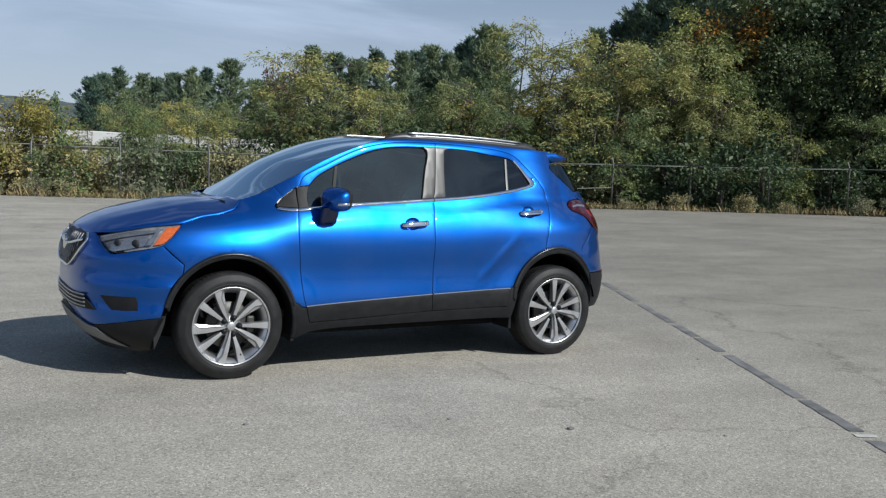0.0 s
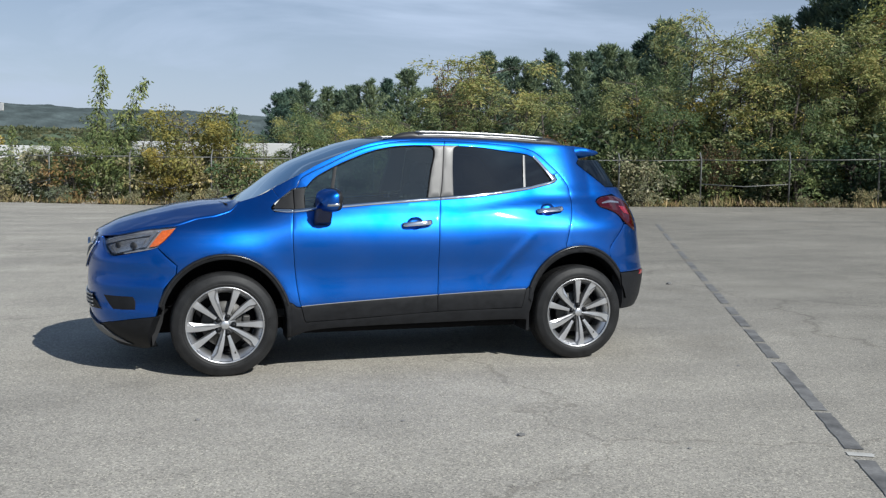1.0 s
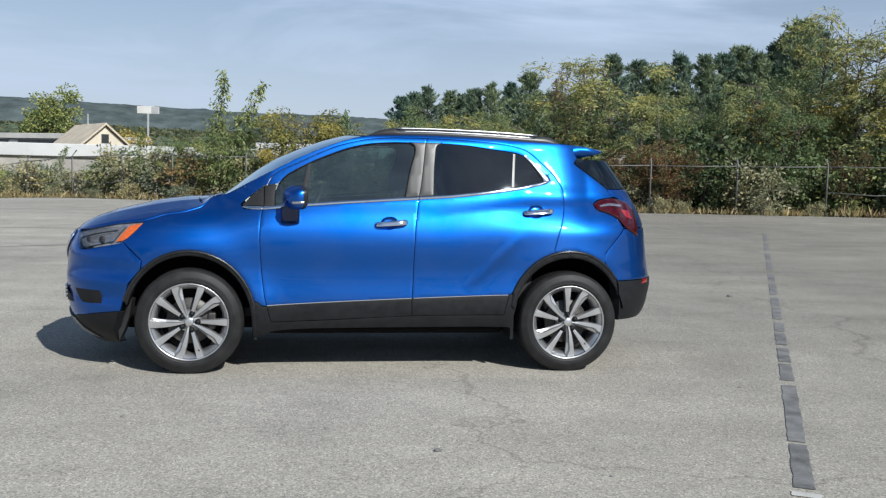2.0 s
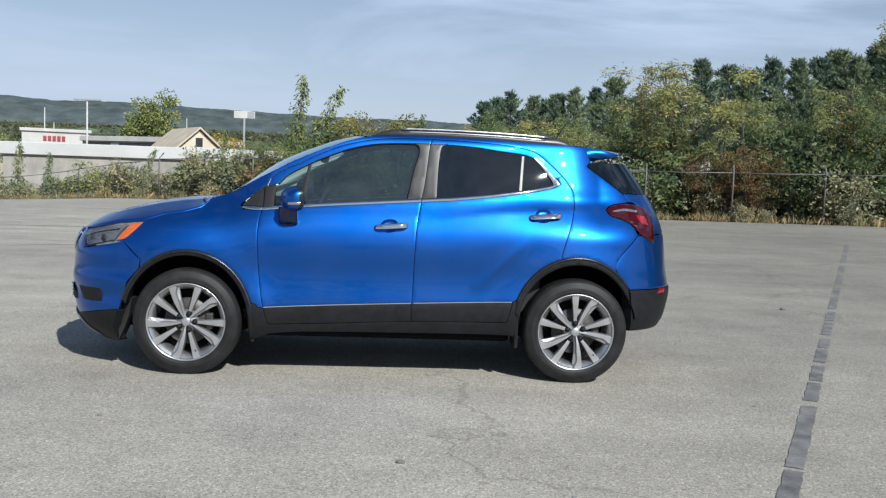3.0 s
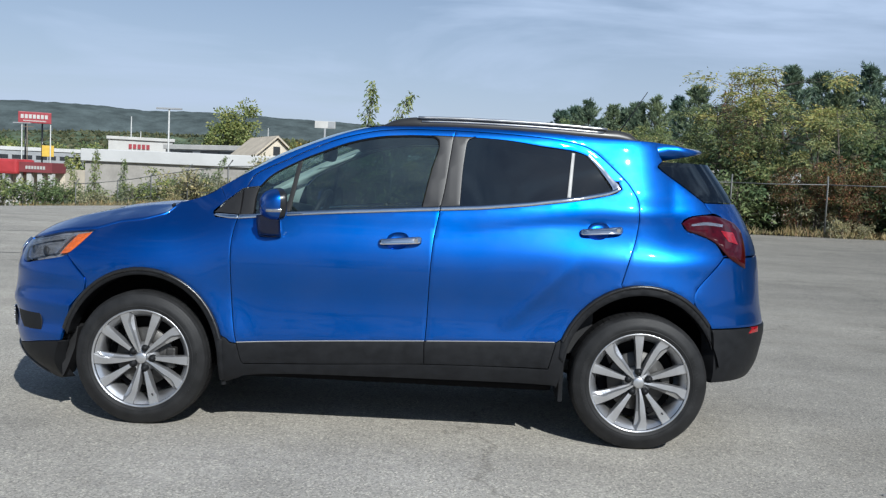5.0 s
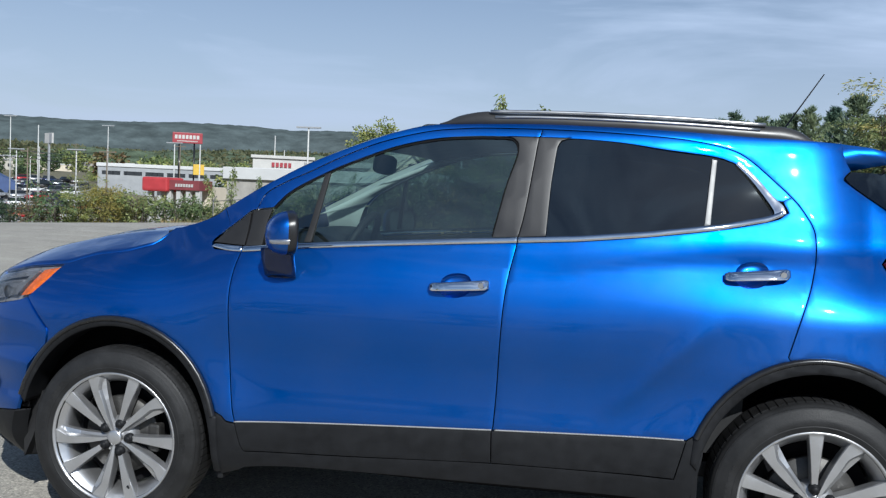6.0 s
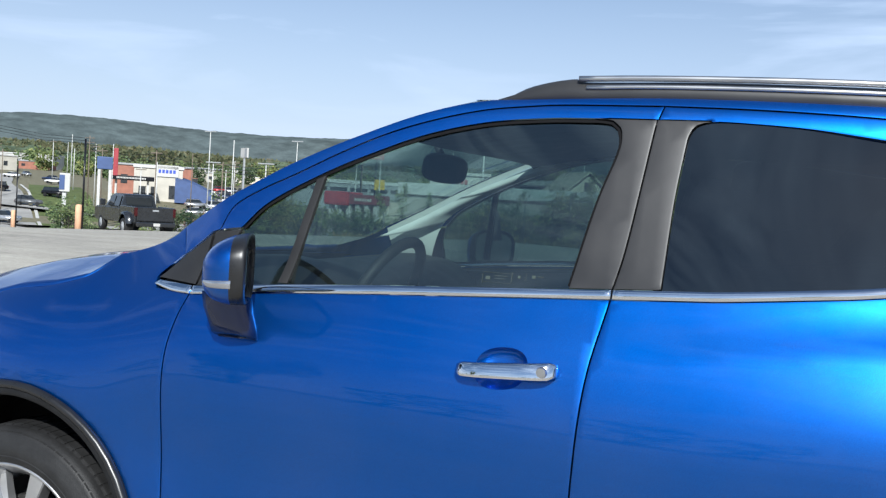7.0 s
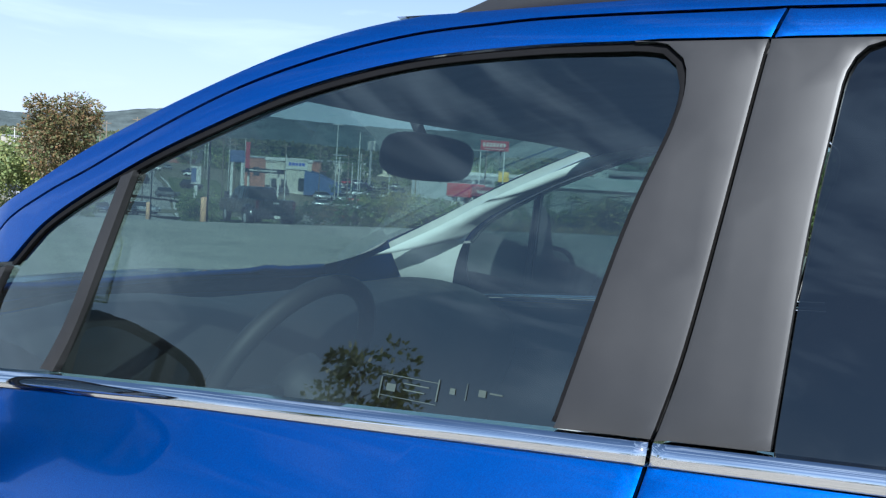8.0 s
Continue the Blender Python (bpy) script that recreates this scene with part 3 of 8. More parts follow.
    rd = sh("rear_door", outline([(0.182, 0.508), (0.846, 0.534)], [(0.846, 0.534), (0.872, 0.552)], ra[::-1], REAR_SEAM, [(1.179, 1.376), (1.150, 1.36), (1.168, 1.322), (1.154, 1.313)], BELT_LOW[:3:-1] + [(0.226, 1.172)], B_SEAM_LOW[::-1]), BLUE, car, step=0.02, marks=bowl_marks(1))
    sh("door_cladding", outline([(0.178, 0.507), (0.846, 0.534)], [(0.846, 0.534), (0.812, 0.40)], [(0.812, 0.40), (0.182, 0.390)], [(0.182, 0.390), (0.178, 0.507)]), BLACK_TRIM, rd, "matt black lower cladding", off=0.007, step=0.03)
    sh("window_frame", outline([(0.281, 1.5595), (0.290, 1.591)], CANT_REAR, [(1.179, 1.376), (1.150, 1.36)], RWIN_TAIL[::-1][1:], RWIN_TOP[::-1], [(0.392, 1.5595), (0.281, 1.5595)]), BLUE, rd, step=0.025, flange=0.03)
    sh("pillar_cover", outline(B_SEAM_UP, [(0.279, 1.5610), (0.392, 1.5605)], RWIN_CORNER[::-1], RWIN_FRONT[::-1], [(0.328, belt(0.328) + BELT_H), (0.228, belt(0.228) + BELT_H)]), PILLAR, rd, "satin grey-black pillar cover", step=0.03)
    sh("window_glass", outline(belt_run(0.328, 0.89, BELT_H - 0.004), [(0.89, 1.258), (0.907, 1.511)], [(0.905, 1.511), (0.734, 1.529), (0.583, 1.548), (0.432, 1.557), (0.392, 1.5565)], RWIN_CORNER[::-1], RWIN_FRONT[::-1]), GLASS_REAR, rd, "dark privacy door glass", on=rear_pane, off=-0.010, inset=0, flange=0, step=0.05, round_by=0)
    sh("quarter_glass", outline(belt_run(0.89, 1.116, BELT_H - 0.004), RWIN_TAIL[::-1], [(0.975, 1.492), (0.907, 1.511)], [(0.907, 1.511), (0.89, 1.258)]), GLASS_REAR, rd, "dark privacy quarter glass", on=rear_pane, off=-0.010, inset=0, flange=0, step=0.05, round_by=0)
    sh("divider_bar", outline([(0.880, 1.262), (0.903, 1.266)], [(0.903, 1.266), (0.921, 1.500)], [(0.921, 1.500), (0.901, 1.503)], [(0.901, 1.503), (0.880, 1.262)]), BAR, rd, "pale metal divider bar", off=-0.002, step=0.03)
    sh("window_trim", outline(RWIN_TAIL, [(1.118, 1.328), (1.120, 1.306)], [(1.120, 1.306), (1.160, 1.318)], [(1.160, 1.318), (1.150, 1.345), (1.115, 1.378), (1.055, 1.445), (0.995, 1.50)]), CHROME, rd, "bright chrome window trim", off=0.003, flange=0.012, inset=0, step=0.03)
    # the same added glint strip on the rear door
    low_r = [(0.190, 0.5075), (0.50, 0.5205), (0.838, 0.534)]
    low_rh = [(x, z + 0.0045) for x, z in low_r]
    sh("cladding_glint", outline(low_r, [low_r[-1], low_rh[-1]], low_rh[::-1], [low_rh[0], low_r[0]]), BAR, rd, "thin grey strip added for the glint above the cladding", off=0.010, step=0.05, inset=0, flange=0.012)
    # chrome belt strips, one a door and one on the wing
    for par, x0, x1 in ((car, -0.94, -0.817), (fd, -0.813, 0.226), (rd, 0.230, 1.150)):
        lo, hi = belt_run(x0, x1, 0.0), belt_run(x0, x1, BELT_H)
        if par is car:
            lo[0] = (-0.955, 1.096)
        sh("chrome_strip", outline(lo, [lo[-1], hi[-1]], hi[::-1]), CHROME, par, "polished chrome belt strip", off=0.008, flange=0.02, inset=0, step=0.05, round_by=0.004)
    # black triangle ahead of the mirror
    sh("corner_backing", outline([(-0.945, 1.092), (-0.735, 1.10)], [(-0.735, 1.10), (-0.733, 1.248)], [(-0.733, 1.248), (-0.80, 1.238), (-0.885, 1.175)], [(-0.885, 1.175), (-0.945, 1.092)]), GAP, car, "black backing of the corner covers", step=0.04, off=-0.010, inset=0, flange=0)
    sh("wing_triangle", outline([(-0.955, 1.110), (-0.81, 1.106)], [(-0.81, 1.106), (-0.812, 1.236)], [(-0.812, 1.236), (-0.897, 1.172)], [(-0.897, 1.172), (-0.955, 1.110)]), CORNER, car, "black triangular corner cover", step=0.03, off=0.001)
    # roof side and windscreen pillar
    sh("roof_side", outline([(-0.946, 1.243), (-0.835, 1.304), (-0.725, 1.364), (-0.622, 1.419), (-0.510, 1.470), (-0.400, 1.515), (-0.290, 1.556), (-0.190, 1.585), (-0.107, 1.600)], [(-0.107, 1.600), (0.29, 1.612), (0.7, 1.604), (1.05, 1.590), (1.20, 1.586), (1.361, 1.580)],
                            [(1.361, 1.580), (1.372, 1.524), (1.393, 1.481)], [(1.393, 1.481), (1.366, 1.452), (1.382, 1.432), (1.50, 1.354), (1.620, 1.270)], [(1.620, 1.270), (1.668, 1.212)],
                            [(1.668, 1.212), (1.55, 1.196), (1.50, 1.175), (1.484, 1.158)], [(1.484, 1.158), (1.509, 1.122), (1.584, 1.098), (1.657, 1.063), (1.70, 0.996)], [(1.70, 0.996), (1.55, 0.833)],
                            arch(1.2775, 0.445, 0.497, 79 - 25, 104)[::1], REAR_SEAM, CANT_REAR[::-1], CANT[::-1], [(-0.79, 1.245), (-0.815, 1.238)], [(-0.815, 1.238), (-0.899, 1.172)], [(-0.899, 1.172), (-0.946, 1.243)]), BLUE, car, "blue body side with quarter panel and roof edge", step=0.022)
    # sill
    sh("sill", outline([(-0.856, 0.486), (-0.831, 0.474), (-0.813, 0.455), (-0.782, 0.452)], DOOR_FRONT_LOW, [(-0.745, 0.346), (-0.354, 0.362), (0.182, 0.389), (0.812, 0.398)], [(0.812, 0.398), (0.846, 0.534)], [(0.846, 0.534), (0.872, 0.552)],
                       [(0.872, 0.552), (0.905, 0.50), (0.862, 0.30)], [(0.862, 0.30), (0.73, 0.312), (-0.355, 0.302), (-0.70, 0.285), (-0.78, 0.262), (-0.848, 0.238)], [(-0.848, 0.238), (-0.862, 0.40), (-0.856, 0.486)]), BLACK_TRIM, car, "matt black sill cladding", off=0.003, step=0.03, flange=0.10)
    # wheel-arch lips
    fo, fi = arch(-1.2775, 0.437, 0.472, 16, 163), arch(-1.2775, 0.402, 0.434, 0, 166)
    sh("arch_cladding", outline(fo, [fo[-1], fi[-1]], fi[::-1], [fi[0], (-0.872, 0.25)], [(-0.872, 0.25), (-0.845, 0.25)], [(-0.845, 0.25), (-0.850, 0.47), fo[0]]), BLACK_TRIM, car, "matt black front wheel-arch lip", off=0.010, step=0.022, flange=0.13, inset=0, round_by=0.006)
    ro, ri = arch(1.2775, 0.445, 0.500, 38, 156), arch(1.2775, 0.402, 0.447, 24, 168)
    sh("arch_cladding", outline(ro, [ro[-1], (0.862, 0.46)], [(0.862, 0.46), ri[-1]], ri[::-1], [ri[0], ro[0]]), BLACK_TRIM, car, "matt black rear wheel-arch lip", off=0.010, step=0.022, flange=0.13, inset=0, round_by=0.006)
    # rounded bead along the outer edge of each lip
    for line in (fo, ro):
        bv = []
        for i, (x, z) in enumerate(line):
            cx = -1.2775 if line is fo else 1.2775
            d = Vector((x - cx, z - 0.345)).normalized()
            for k in range(9):
                a = math.pi * k / 8
                q = 0.003 - 0.011 * (1 - math.cos(a))
                bv.append(fn(x + d.x * q, z + d.y * q, 0.004 + 0.0135 * math.sin(a)))
        bf = grid_faces(len(line), 9)
        piece("arch_bead", bv, [f[::-1] for f in bf] if fl else bf, LIP, car, "satin black rounded edge of the wheel-arch lip")
    # tail lamp
    tl = sh("tail_lamp", outline([(1.486, 1.159), (1.55, 1.193), (1.667, 1.204), (1.784, 1.176), (1.84, 1.13)], [(1.84, 1.13), (1.845, 1.04), (1.835, 0.935)], [(1.835, 0.935), (1.792, 0.955), (1.722, 0.998), (1.657, 1.065), (1.584, 1.099), (1.509, 1.120)], [(1.509, 1.120), (1.486, 1.159)]), RED_LENS, car, "glossy red tail lamp", off=0.010, step=0.03, inset=0.001, round_by=0.008)
    sh("lamp_bar", outline([(1.535, 1.155), (1.62, 1.170), (1.72, 1.160)], [(1.72, 1.160), (1.715, 1.147)], [(1.715, 1.147), (1.62, 1.154), (1.535, 1.147)]), LAMP_SILVER, tl, "clear silver lamp bar", off=0.0125, step=0.03, inset=0, flange=0.006)
    sh("reflector", outline([(1.70, 1.128), (1.775, 1.120)], [(1.775, 1.120), (1.795, 1.06)], [(1.795, 1.06), (1.735, 1.075)], [(1.735, 1.075), (1.70, 1.128)]), RED_BRIGHT, tl, "bright red reflector", off=0.0125, step=0.03, inset=0, flange=0.006)
    # handles
    for door, (cx, cz, tilt) in ((fd, HANDLES[0]), (rd, HANDLES[1])):
        def at(u, w, o):
            x, z = cx + u, cz + w + tilt * u
            return (x, s * (half(x, z) + o), z)
        # a flat-faced grip with softly rounded edges
        n, ring, verts = 30, 16, []
        for i in range(n + 1):
            u = -0.109 + 0.218 * i / n
            e = min(1.0, (1 - abs(2 * i / n - 1)) * 9)
            lift = 0.012 + 0.018 * (1 - abs(2 * i / n - 1) ** 4)
            for k in range(ring):
                t = 2 * math.pi * k / ring
                c, q = math.cos(t), math.sin(t)
                verts.append(at(u, 0.0165 * math.copysign(abs(q) ** 0.6, q) * (0.62 + 0.38 * e) * (1 + 0.10 * (u / 0.106)), lift + (0.010 if c > 0 else 0.008) * math.copysign(abs(c) ** 0.4, c) * (0.5 + 0.5 * e)))
        faces = grid_faces(n + 1, ring, True) + [tuple(range(ring))[::-1], tuple(range(n * ring, n * ring + ring))]
        hd = piece("handle", verts, faces, CHROME, door, "chrome pull handle")
        # dished recess behind the grip
        rv = []
        for i in range(9):
            r = i / 8
            for k in range(28):
                t = 2 * math.pi * k / 28
                c, q = math.cos(t), math.sin(t)
                rv.append(at(BOWL_SHIFT + 1.01 * BOWL[0] * r * math.copysign(abs(c) ** (1 / 1.2), c), 1.01 * BOWL[1] * r * math.copysign(abs(q) ** (1 / 1.2), q), 0.0006 - 0.020 * (1 - r ** 4)))
        piece("handle_recess", rv, grid_faces(9, 28, True), BLUE, door, "dished blue recess behind the handle")
        bm = bmesh.new()
        bmesh.ops.create_cone(bm, cap_ends=True, segments=20, radius1=0.012, radius2=0.010, depth=0.006, matrix=Matrix.Translation(at(0.082, 0.0, 0.038)) @ Matrix.Rotation(radians(90), 4, "X"))
        part("lock_cap", bm, SATIN, hd, "round satin lock cap", smooth=False)
    return fd, rd


from mathutils.geometry import delaunay_2d_cdt

left_doors = flank(-1)
right_doors = flank(1)

# ---- nose ----
def nose(name, poly, mat, parent, label="", **kw):
    return sheet(name, poly, NOSE_FN, mat, parent, label, flip=True, **kw)


def fl_pts(front, pts):
    return [end_at(front, x, z) for x, z in pts]


def both(line):
    """A line from the flank to the middle, and its mirror image back to the other flank."""
    return line + [(-a, b) for a, b in line[::-1]]


seam = fl_pts(True, [(-1.577, 0.742), (-1.70, 0.86)])
front_arch = [(x, z) for x, z in arch(-1.2775, 0.440, 0.474, 134, 172)]
edge = fl_pts(True, front_arch)
lampline = fl_pts(True, [(-1.70, 0.86), (-1.77, 0.838), (-1.966, 0.798), (-2.003, 0.81)])
low_edge = fl_pts(True, [(-1.715, 0.412), (-1.85, 0.392), (-2.0, 0.36)]) + [(-0.45, 0.335), (-0.22, 0.40), (0.0, 0.42)]
bump_poly = outline(both(low_edge)[:len(low_edge)], [(0.0, 0.42)] + [(-a, b) for a, b in low_edge[::-1]][1:], [(-a, b) for a, b in edge[::-1]], [(-a, b) for a, b in seam], [(-a, b) for a, b in lampline], [(0.60, 0.832), (0.515, 0.889), (0.47, 0.905), (0.42, 0.915), (0.0, 0.93)],
                    [(0.0, 0.93), (-0.42, 0.915), (-0.47, 0.905), (-0.515, 0.889), (-0.60, 0.832)], lampline[::-1], seam[::-1], edge)


def bumper_fn(a, z, o):
    """The nose with a folded ridge over the fog lamps and a shallow hollow under it."""
    side = ease(0.35, 0.60, abs(a)) * (1 - ease(0.98, 1.16, abs(a)))
    ridge_ = 0.016 * math.exp(-abs(z - 0.600) / 0.035) - 0.016 * math.exp(-((z - 0.50) / 0.05) ** 2)
    fold = 0.008 * math.exp(-abs(z - 0.755 + 0.10 * (abs(a) - 0.7)) / 0.03) * ease(0.45, 0.65, abs(a)) * (1 - ease(1.05, 1.2, abs(a)))
    return NOSE_FN(a, z, o + ridge_ * side + fold)


bumper = sheet("front_bumper", bump_poly, bumper_fn, BLUE, car, "blue front bumper", flip=True, step=0.022)
lip_poly = outline(both(low_edge)[:len(low_edge)], [(0.0, 0.42)] + [(-a, b) for a, b in low_edge[::-1]][1:], [(-end_at(True, -1.715, 0.412)[0], 0.412), (-end_at(True, -1.74, 0.19)[0], 0.19)], [(0.75, 0.175), (0.0, 0.17), (-0.75, 0.175)], [end_at(True, -1.74, 0.19), end_at(True, -1.715, 0.412)])
lip = nose("bumper_lip", lip_poly, BLACK_TRIM, car, "matt black lower front bumper", off=0.004, step=0.03, flange=0.06)
nose("skid_plate", outline([(-0.56, 0.325), (-0.3, 0.375), (0, 0.385), (0.3, 0.375), (0.56, 0.325)], [(0.56, 0.325), (0.70, 0.20)], [(0.70, 0.20), (0.4, 0.26), (0, 0.275), (-0.4, 0.26), (-0.70, 0.20)], [(-0.70, 0.20), (-0.56, 0.325)]), BAR, lip, "silver skid plate", off=0.016, step=0.03)
nose("lower_grille", outline([(-0.48, 0.53), (-0.2, 0.54), (0.2, 0.54), (0.48, 0.53)], [(0.48, 0.53), (0.58, 0.44)], [(0.58, 0.44), (0.2, 0.43), (-0.2, 0.43), (-0.58, 0.44)], [(-0.58, 0.44), (-0.48, 0.53)]), BLACK_TRIM, bumper, "black lower air grille", off=0.005, step=0.03)
for k in range(4):
    z = 0.452 + 0.024 * k
    nose("grille_slat", outline([(-0.5, z), (0.5, z)], [(0.5, z), (0.5, z + 0.008)], [(0.5, z + 0.008), (-0.5, z + 0.008)], [(-0.5, z + 0.008), (-0.5, z)], step=0.05), LAMP_DARK, bumper, off=0.014, inset=0, flange=0.01, step=0.06)
for s in (1, -1):
    fog = fl_pts(True, [(-2.055, 0.555), (-1.915, 0.578), (-1.855, 0.535), (-1.842, 0.452), (-1.975, 0.436)])
    nose("fog_recess", outline([(s * a, b) for a, b in fog[:2]], [(s * a, b) for a, b in fog[1:4]], [(s * a, b) for a, b in fog[3:]], [(s * fog[4][0], fog[4][1]), (s * fog[0][0], fog[0][1])]), BLACK_TRIM, bumper, "black fog-lamp recess", off=-0.006, step=0.03)
    # head lamp with bezel, reflector, amber corner and clear cover
    hl = fl_pts(True, [(-2.045, 0.893), (-1.90, 0.938), (-1.761, 0.972), (-1.571, 0.992), (-1.63, 0.935), (-1.70, 0.865), (-1.77, 0.840), (-1.966, 0.800), (-2.010, 0.812)])
    hl = [(s * a, b) for a, b in hl]
    lamp = nose("headlamp", outline(hl[:4], hl[3:6], hl[5:8], hl[7:], [hl[8], hl[0]]), LAMP_DARK, car, "headlamp with dark bezel and clear cover", off=-0.03, step=0.03, inset=0.001, flange=0.02)
    am = [(s * a, b) for a, b in fl_pts(True, [(-1.592, 0.978), (-1.675, 0.962), (-1.757, 0.858), (-1.70, 0.872), (-1.64, 0.928)])]
    nose("amber_marker", outline(am[:2], am[1:3], am[2:], [am[4], am[0]]), AMBER, lamp, "amber side marker", off=-0.012, inset=0, step=0.03)
    strip = [(s * a, b) for a, b in fl_pts(True, [(-2.03, 0.885), (-1.90, 0.928), (-1.695, 0.958), (-1.775, 0.858), (-1.805, 0.856), (-1.740, 0.934), (-1.90, 0.903), (-2.03, 0.865)])]
    nose("light_strip", outline(strip[:3], strip[2:4], strip[3:5], strip[4:6], strip[5:], [strip[7], strip[0]]), LAMP_SILVER, lamp, "silver light strip", off=-0.008, inset=0, step=0.03)
    bowl = [(s * a, b) for a, b in fl_pts(True, [(-2.015, 0.858), (-1.90, 0.896), (-1.775, 0.918), (-1.80, 0.872), (-1.815, 0.852), (-1.965, 0.815), (-2.0, 0.822)])]
    nose("reflector_bowl", outline(bowl[:3], bowl[2:5], bowl[4:], [bowl[6], bowl[0]]), LAMP_SILVER, lamp, "silver reflector bowl", off=-0.016, inset=0, step=0.03)
    for cx, rr in ((-1.955, 0.026), (-1.86, 0.028)):
        a0, z0 = end_at(True, cx, 0.862)
        bm = bmesh.new()
        c0 = Vector(NOSE_FN(s * a0, z0, -0.018))
        nrm = (Vector(NOSE_FN(s * a0, z0, 0.02)) - c0).normalized()
        q = nrm.to_track_quat("Z", "Y").to_matrix().to_4x4()
        bmesh.ops.create_uvsphere(bm, u_segments=20, v_segments=12, radius=rr, matrix=Matrix.Translation(c0) @ q @ Matrix.Diagonal((1, 1, 0.5, 1)))
        part("projector", bm, CABIN_DARK, lamp, "round dark projector", smooth=True)
    nose("lamp_cover", outline(hl[:4], hl[3:6], hl[5:8], hl[7:], [hl[8], hl[0]]), LENS_CLEAR, lamp, "clear lamp cover", off=0.002, inset=0.002, flange=0, step=0.05, round_by=0).visible_shadow = False

# radiator grille: dark field, chrome frame, wing bar and blank badge
gp = [(-0.40, 0.905), (-0.44, 0.862), (-0.36, 0.76), (-0.22, 0.690), (0.0, 0.682)]
gp_all = gp + [(-a, b) for a, b in gp[::-1][1:]]
grille = nose("grille", outline(gp_all[:3], gp_all[2:7], gp_all[6:], [gp_all[-1], (0.2, 0.922), (0, 0.926), (-0.2, 0.922), gp_all[0]]), BLACK_TRIM, car, "black waterfall grille with chrome frame", off=0.006, step=0.03)


def nose_tube(line, r, off, mat, parent, label, name):
    bm = bmesh.new()
    add_tube(bm, [NOSE_FN(a, b, off) for a, b in smooth_line(line, 0.02)], r, 8)
    return part(name, bm, mat, parent, label, smooth=True)


nose_tube([(a * 1.02, b) for a, b in gp_all], 0.008, 0.012, CHROME, grille, "chrome grille frame", "grille_frame")
nose_tube([(-0.40, 0.865), (-0.2, 0.83), (0, 0.82), (0.2, 0.83), (0.40, 0.865)], 0.009, 0.014, CHROME, grille, "chrome wing bar", "wing_bar")
for k in range(-7, 8):
    a = k * 0.05
    top, bot = 0.90, 0.69 + max(0, abs(a) - 0.18) * 0.75
    nose_tube([(a, bot), (a, top)], 0.004, 0.010, LAMP_DARK, grille, "", "grille_slat")
bm = bmesh.new()
c0 = Vector(NOSE_FN(0, 0.82, 0.02))
bmesh.ops.create_cone(bm, cap_ends=True, segments=28, radius1=0.055, radius2=0.050, depth=0.014, matrix=Matrix.Translation(c0) @ Matrix.Rotation(radians(-90), 4, "Y"))
part("badge", bm, CHROME, grille, "plain round chrome badge")

# ---- bonnet, windscreen, roof ----
HOOD_EDGE = [(-2.115, 0.915), (-2.06, 0.913), (-1.95, 0.934), (-1.85, 0.956), (-1.761, 0.976), (-1.575, 0.996), (-1.45, 1.038), (-1.325, 1.058), (-1.219, 1.092), (-1.165, 1.153)]
HOOD_CROWN = [(-2.115, 0.925), (-2.06, 0.955), (-1.97, 1.003), (-1.85, 1.043), (-1.77, 1.064), (-1.57, 1.115), (-1.38, 1.141), (-1.2, 1.150), (-1.1, 1.152)]
hv, nx, ny = [], 46, 41
for i in range(nx):
    x = -2.112 + (0.95) * i / (nx - 1)
    ze = float(np.interp(x, [p[0] for p in HOOD_EDGE], [p[1] for p in HOOD_EDGE]))
    zc_ = float(np.interp(x, [p[0] for p in HOOD_CROWN], [p[1] for p in HOOD_CROWN]))
    ye = half(x, ze) - 0.004
    for j in range(ny):
        t = -1 + 2 * j / (ny - 1)
        xx = x - 0.02 * (1 - t * t) * (i / (nx - 1)) if i > nx - 6 else x
        # a full crown with two faint ribs
        rib = 0.006 * math.exp(-((abs(t) - 0.62) / 0.07) ** 2) * ease(-2.1, -1.7, x)
        hv.append((xx, ye * t, ze + (max(ze, zc_) - ze) * (1 - abs(t) ** 2.8) + rib))
hood = piece("bonnet", hv, grid_faces(nx, ny), BLUE, car, "blue bonnet with two raised ribs")
hood.modifiers.new("thick", "SOLIDIFY").thickness = -0.012
SHIELD = [(-1.12, 1.128, 0.70), (-1.07, 1.170, 0.696), (-0.985, 1.220, 0.688), (-0.835, 1.304, 0.672), (-0.725, 1.364, 0.664), (-0.622, 1.419, 0.656), (-0.510, 1.470, 0.664), (-0.400, 1.515, 0.656), (-0.290, 1.556, 0.644), (-0.190, 1.585, 0.630), (-0.13, 1.600, 0.620)]
sv, ns = [], 31
line3 = smooth_line(SHIELD, 0.04)
for x, z, y in line3:
    y = half(x, z) - 0.008 if x > -1.0 else min(y, half(x, max(z, 1.15)) - 0.008)
    for j in range(ns):
        t = -1 + 2 * j / (ns - 1)
        # the foot of the glass bows less than its top
        bow = 0.05 + 0.08 * ease(-1.1, -0.6, x)
        sv.append((x - bow * (1 - t * t), y * t, z + 0.010 * (1 - t * t) * ease(-1.1, -0.8, x)))
shield = piece("windscreen", sv, grid_faces(len(line3), ns), GLASS_SHIELD, car, "clear curved windscreen")
shield.visible_shadow = False
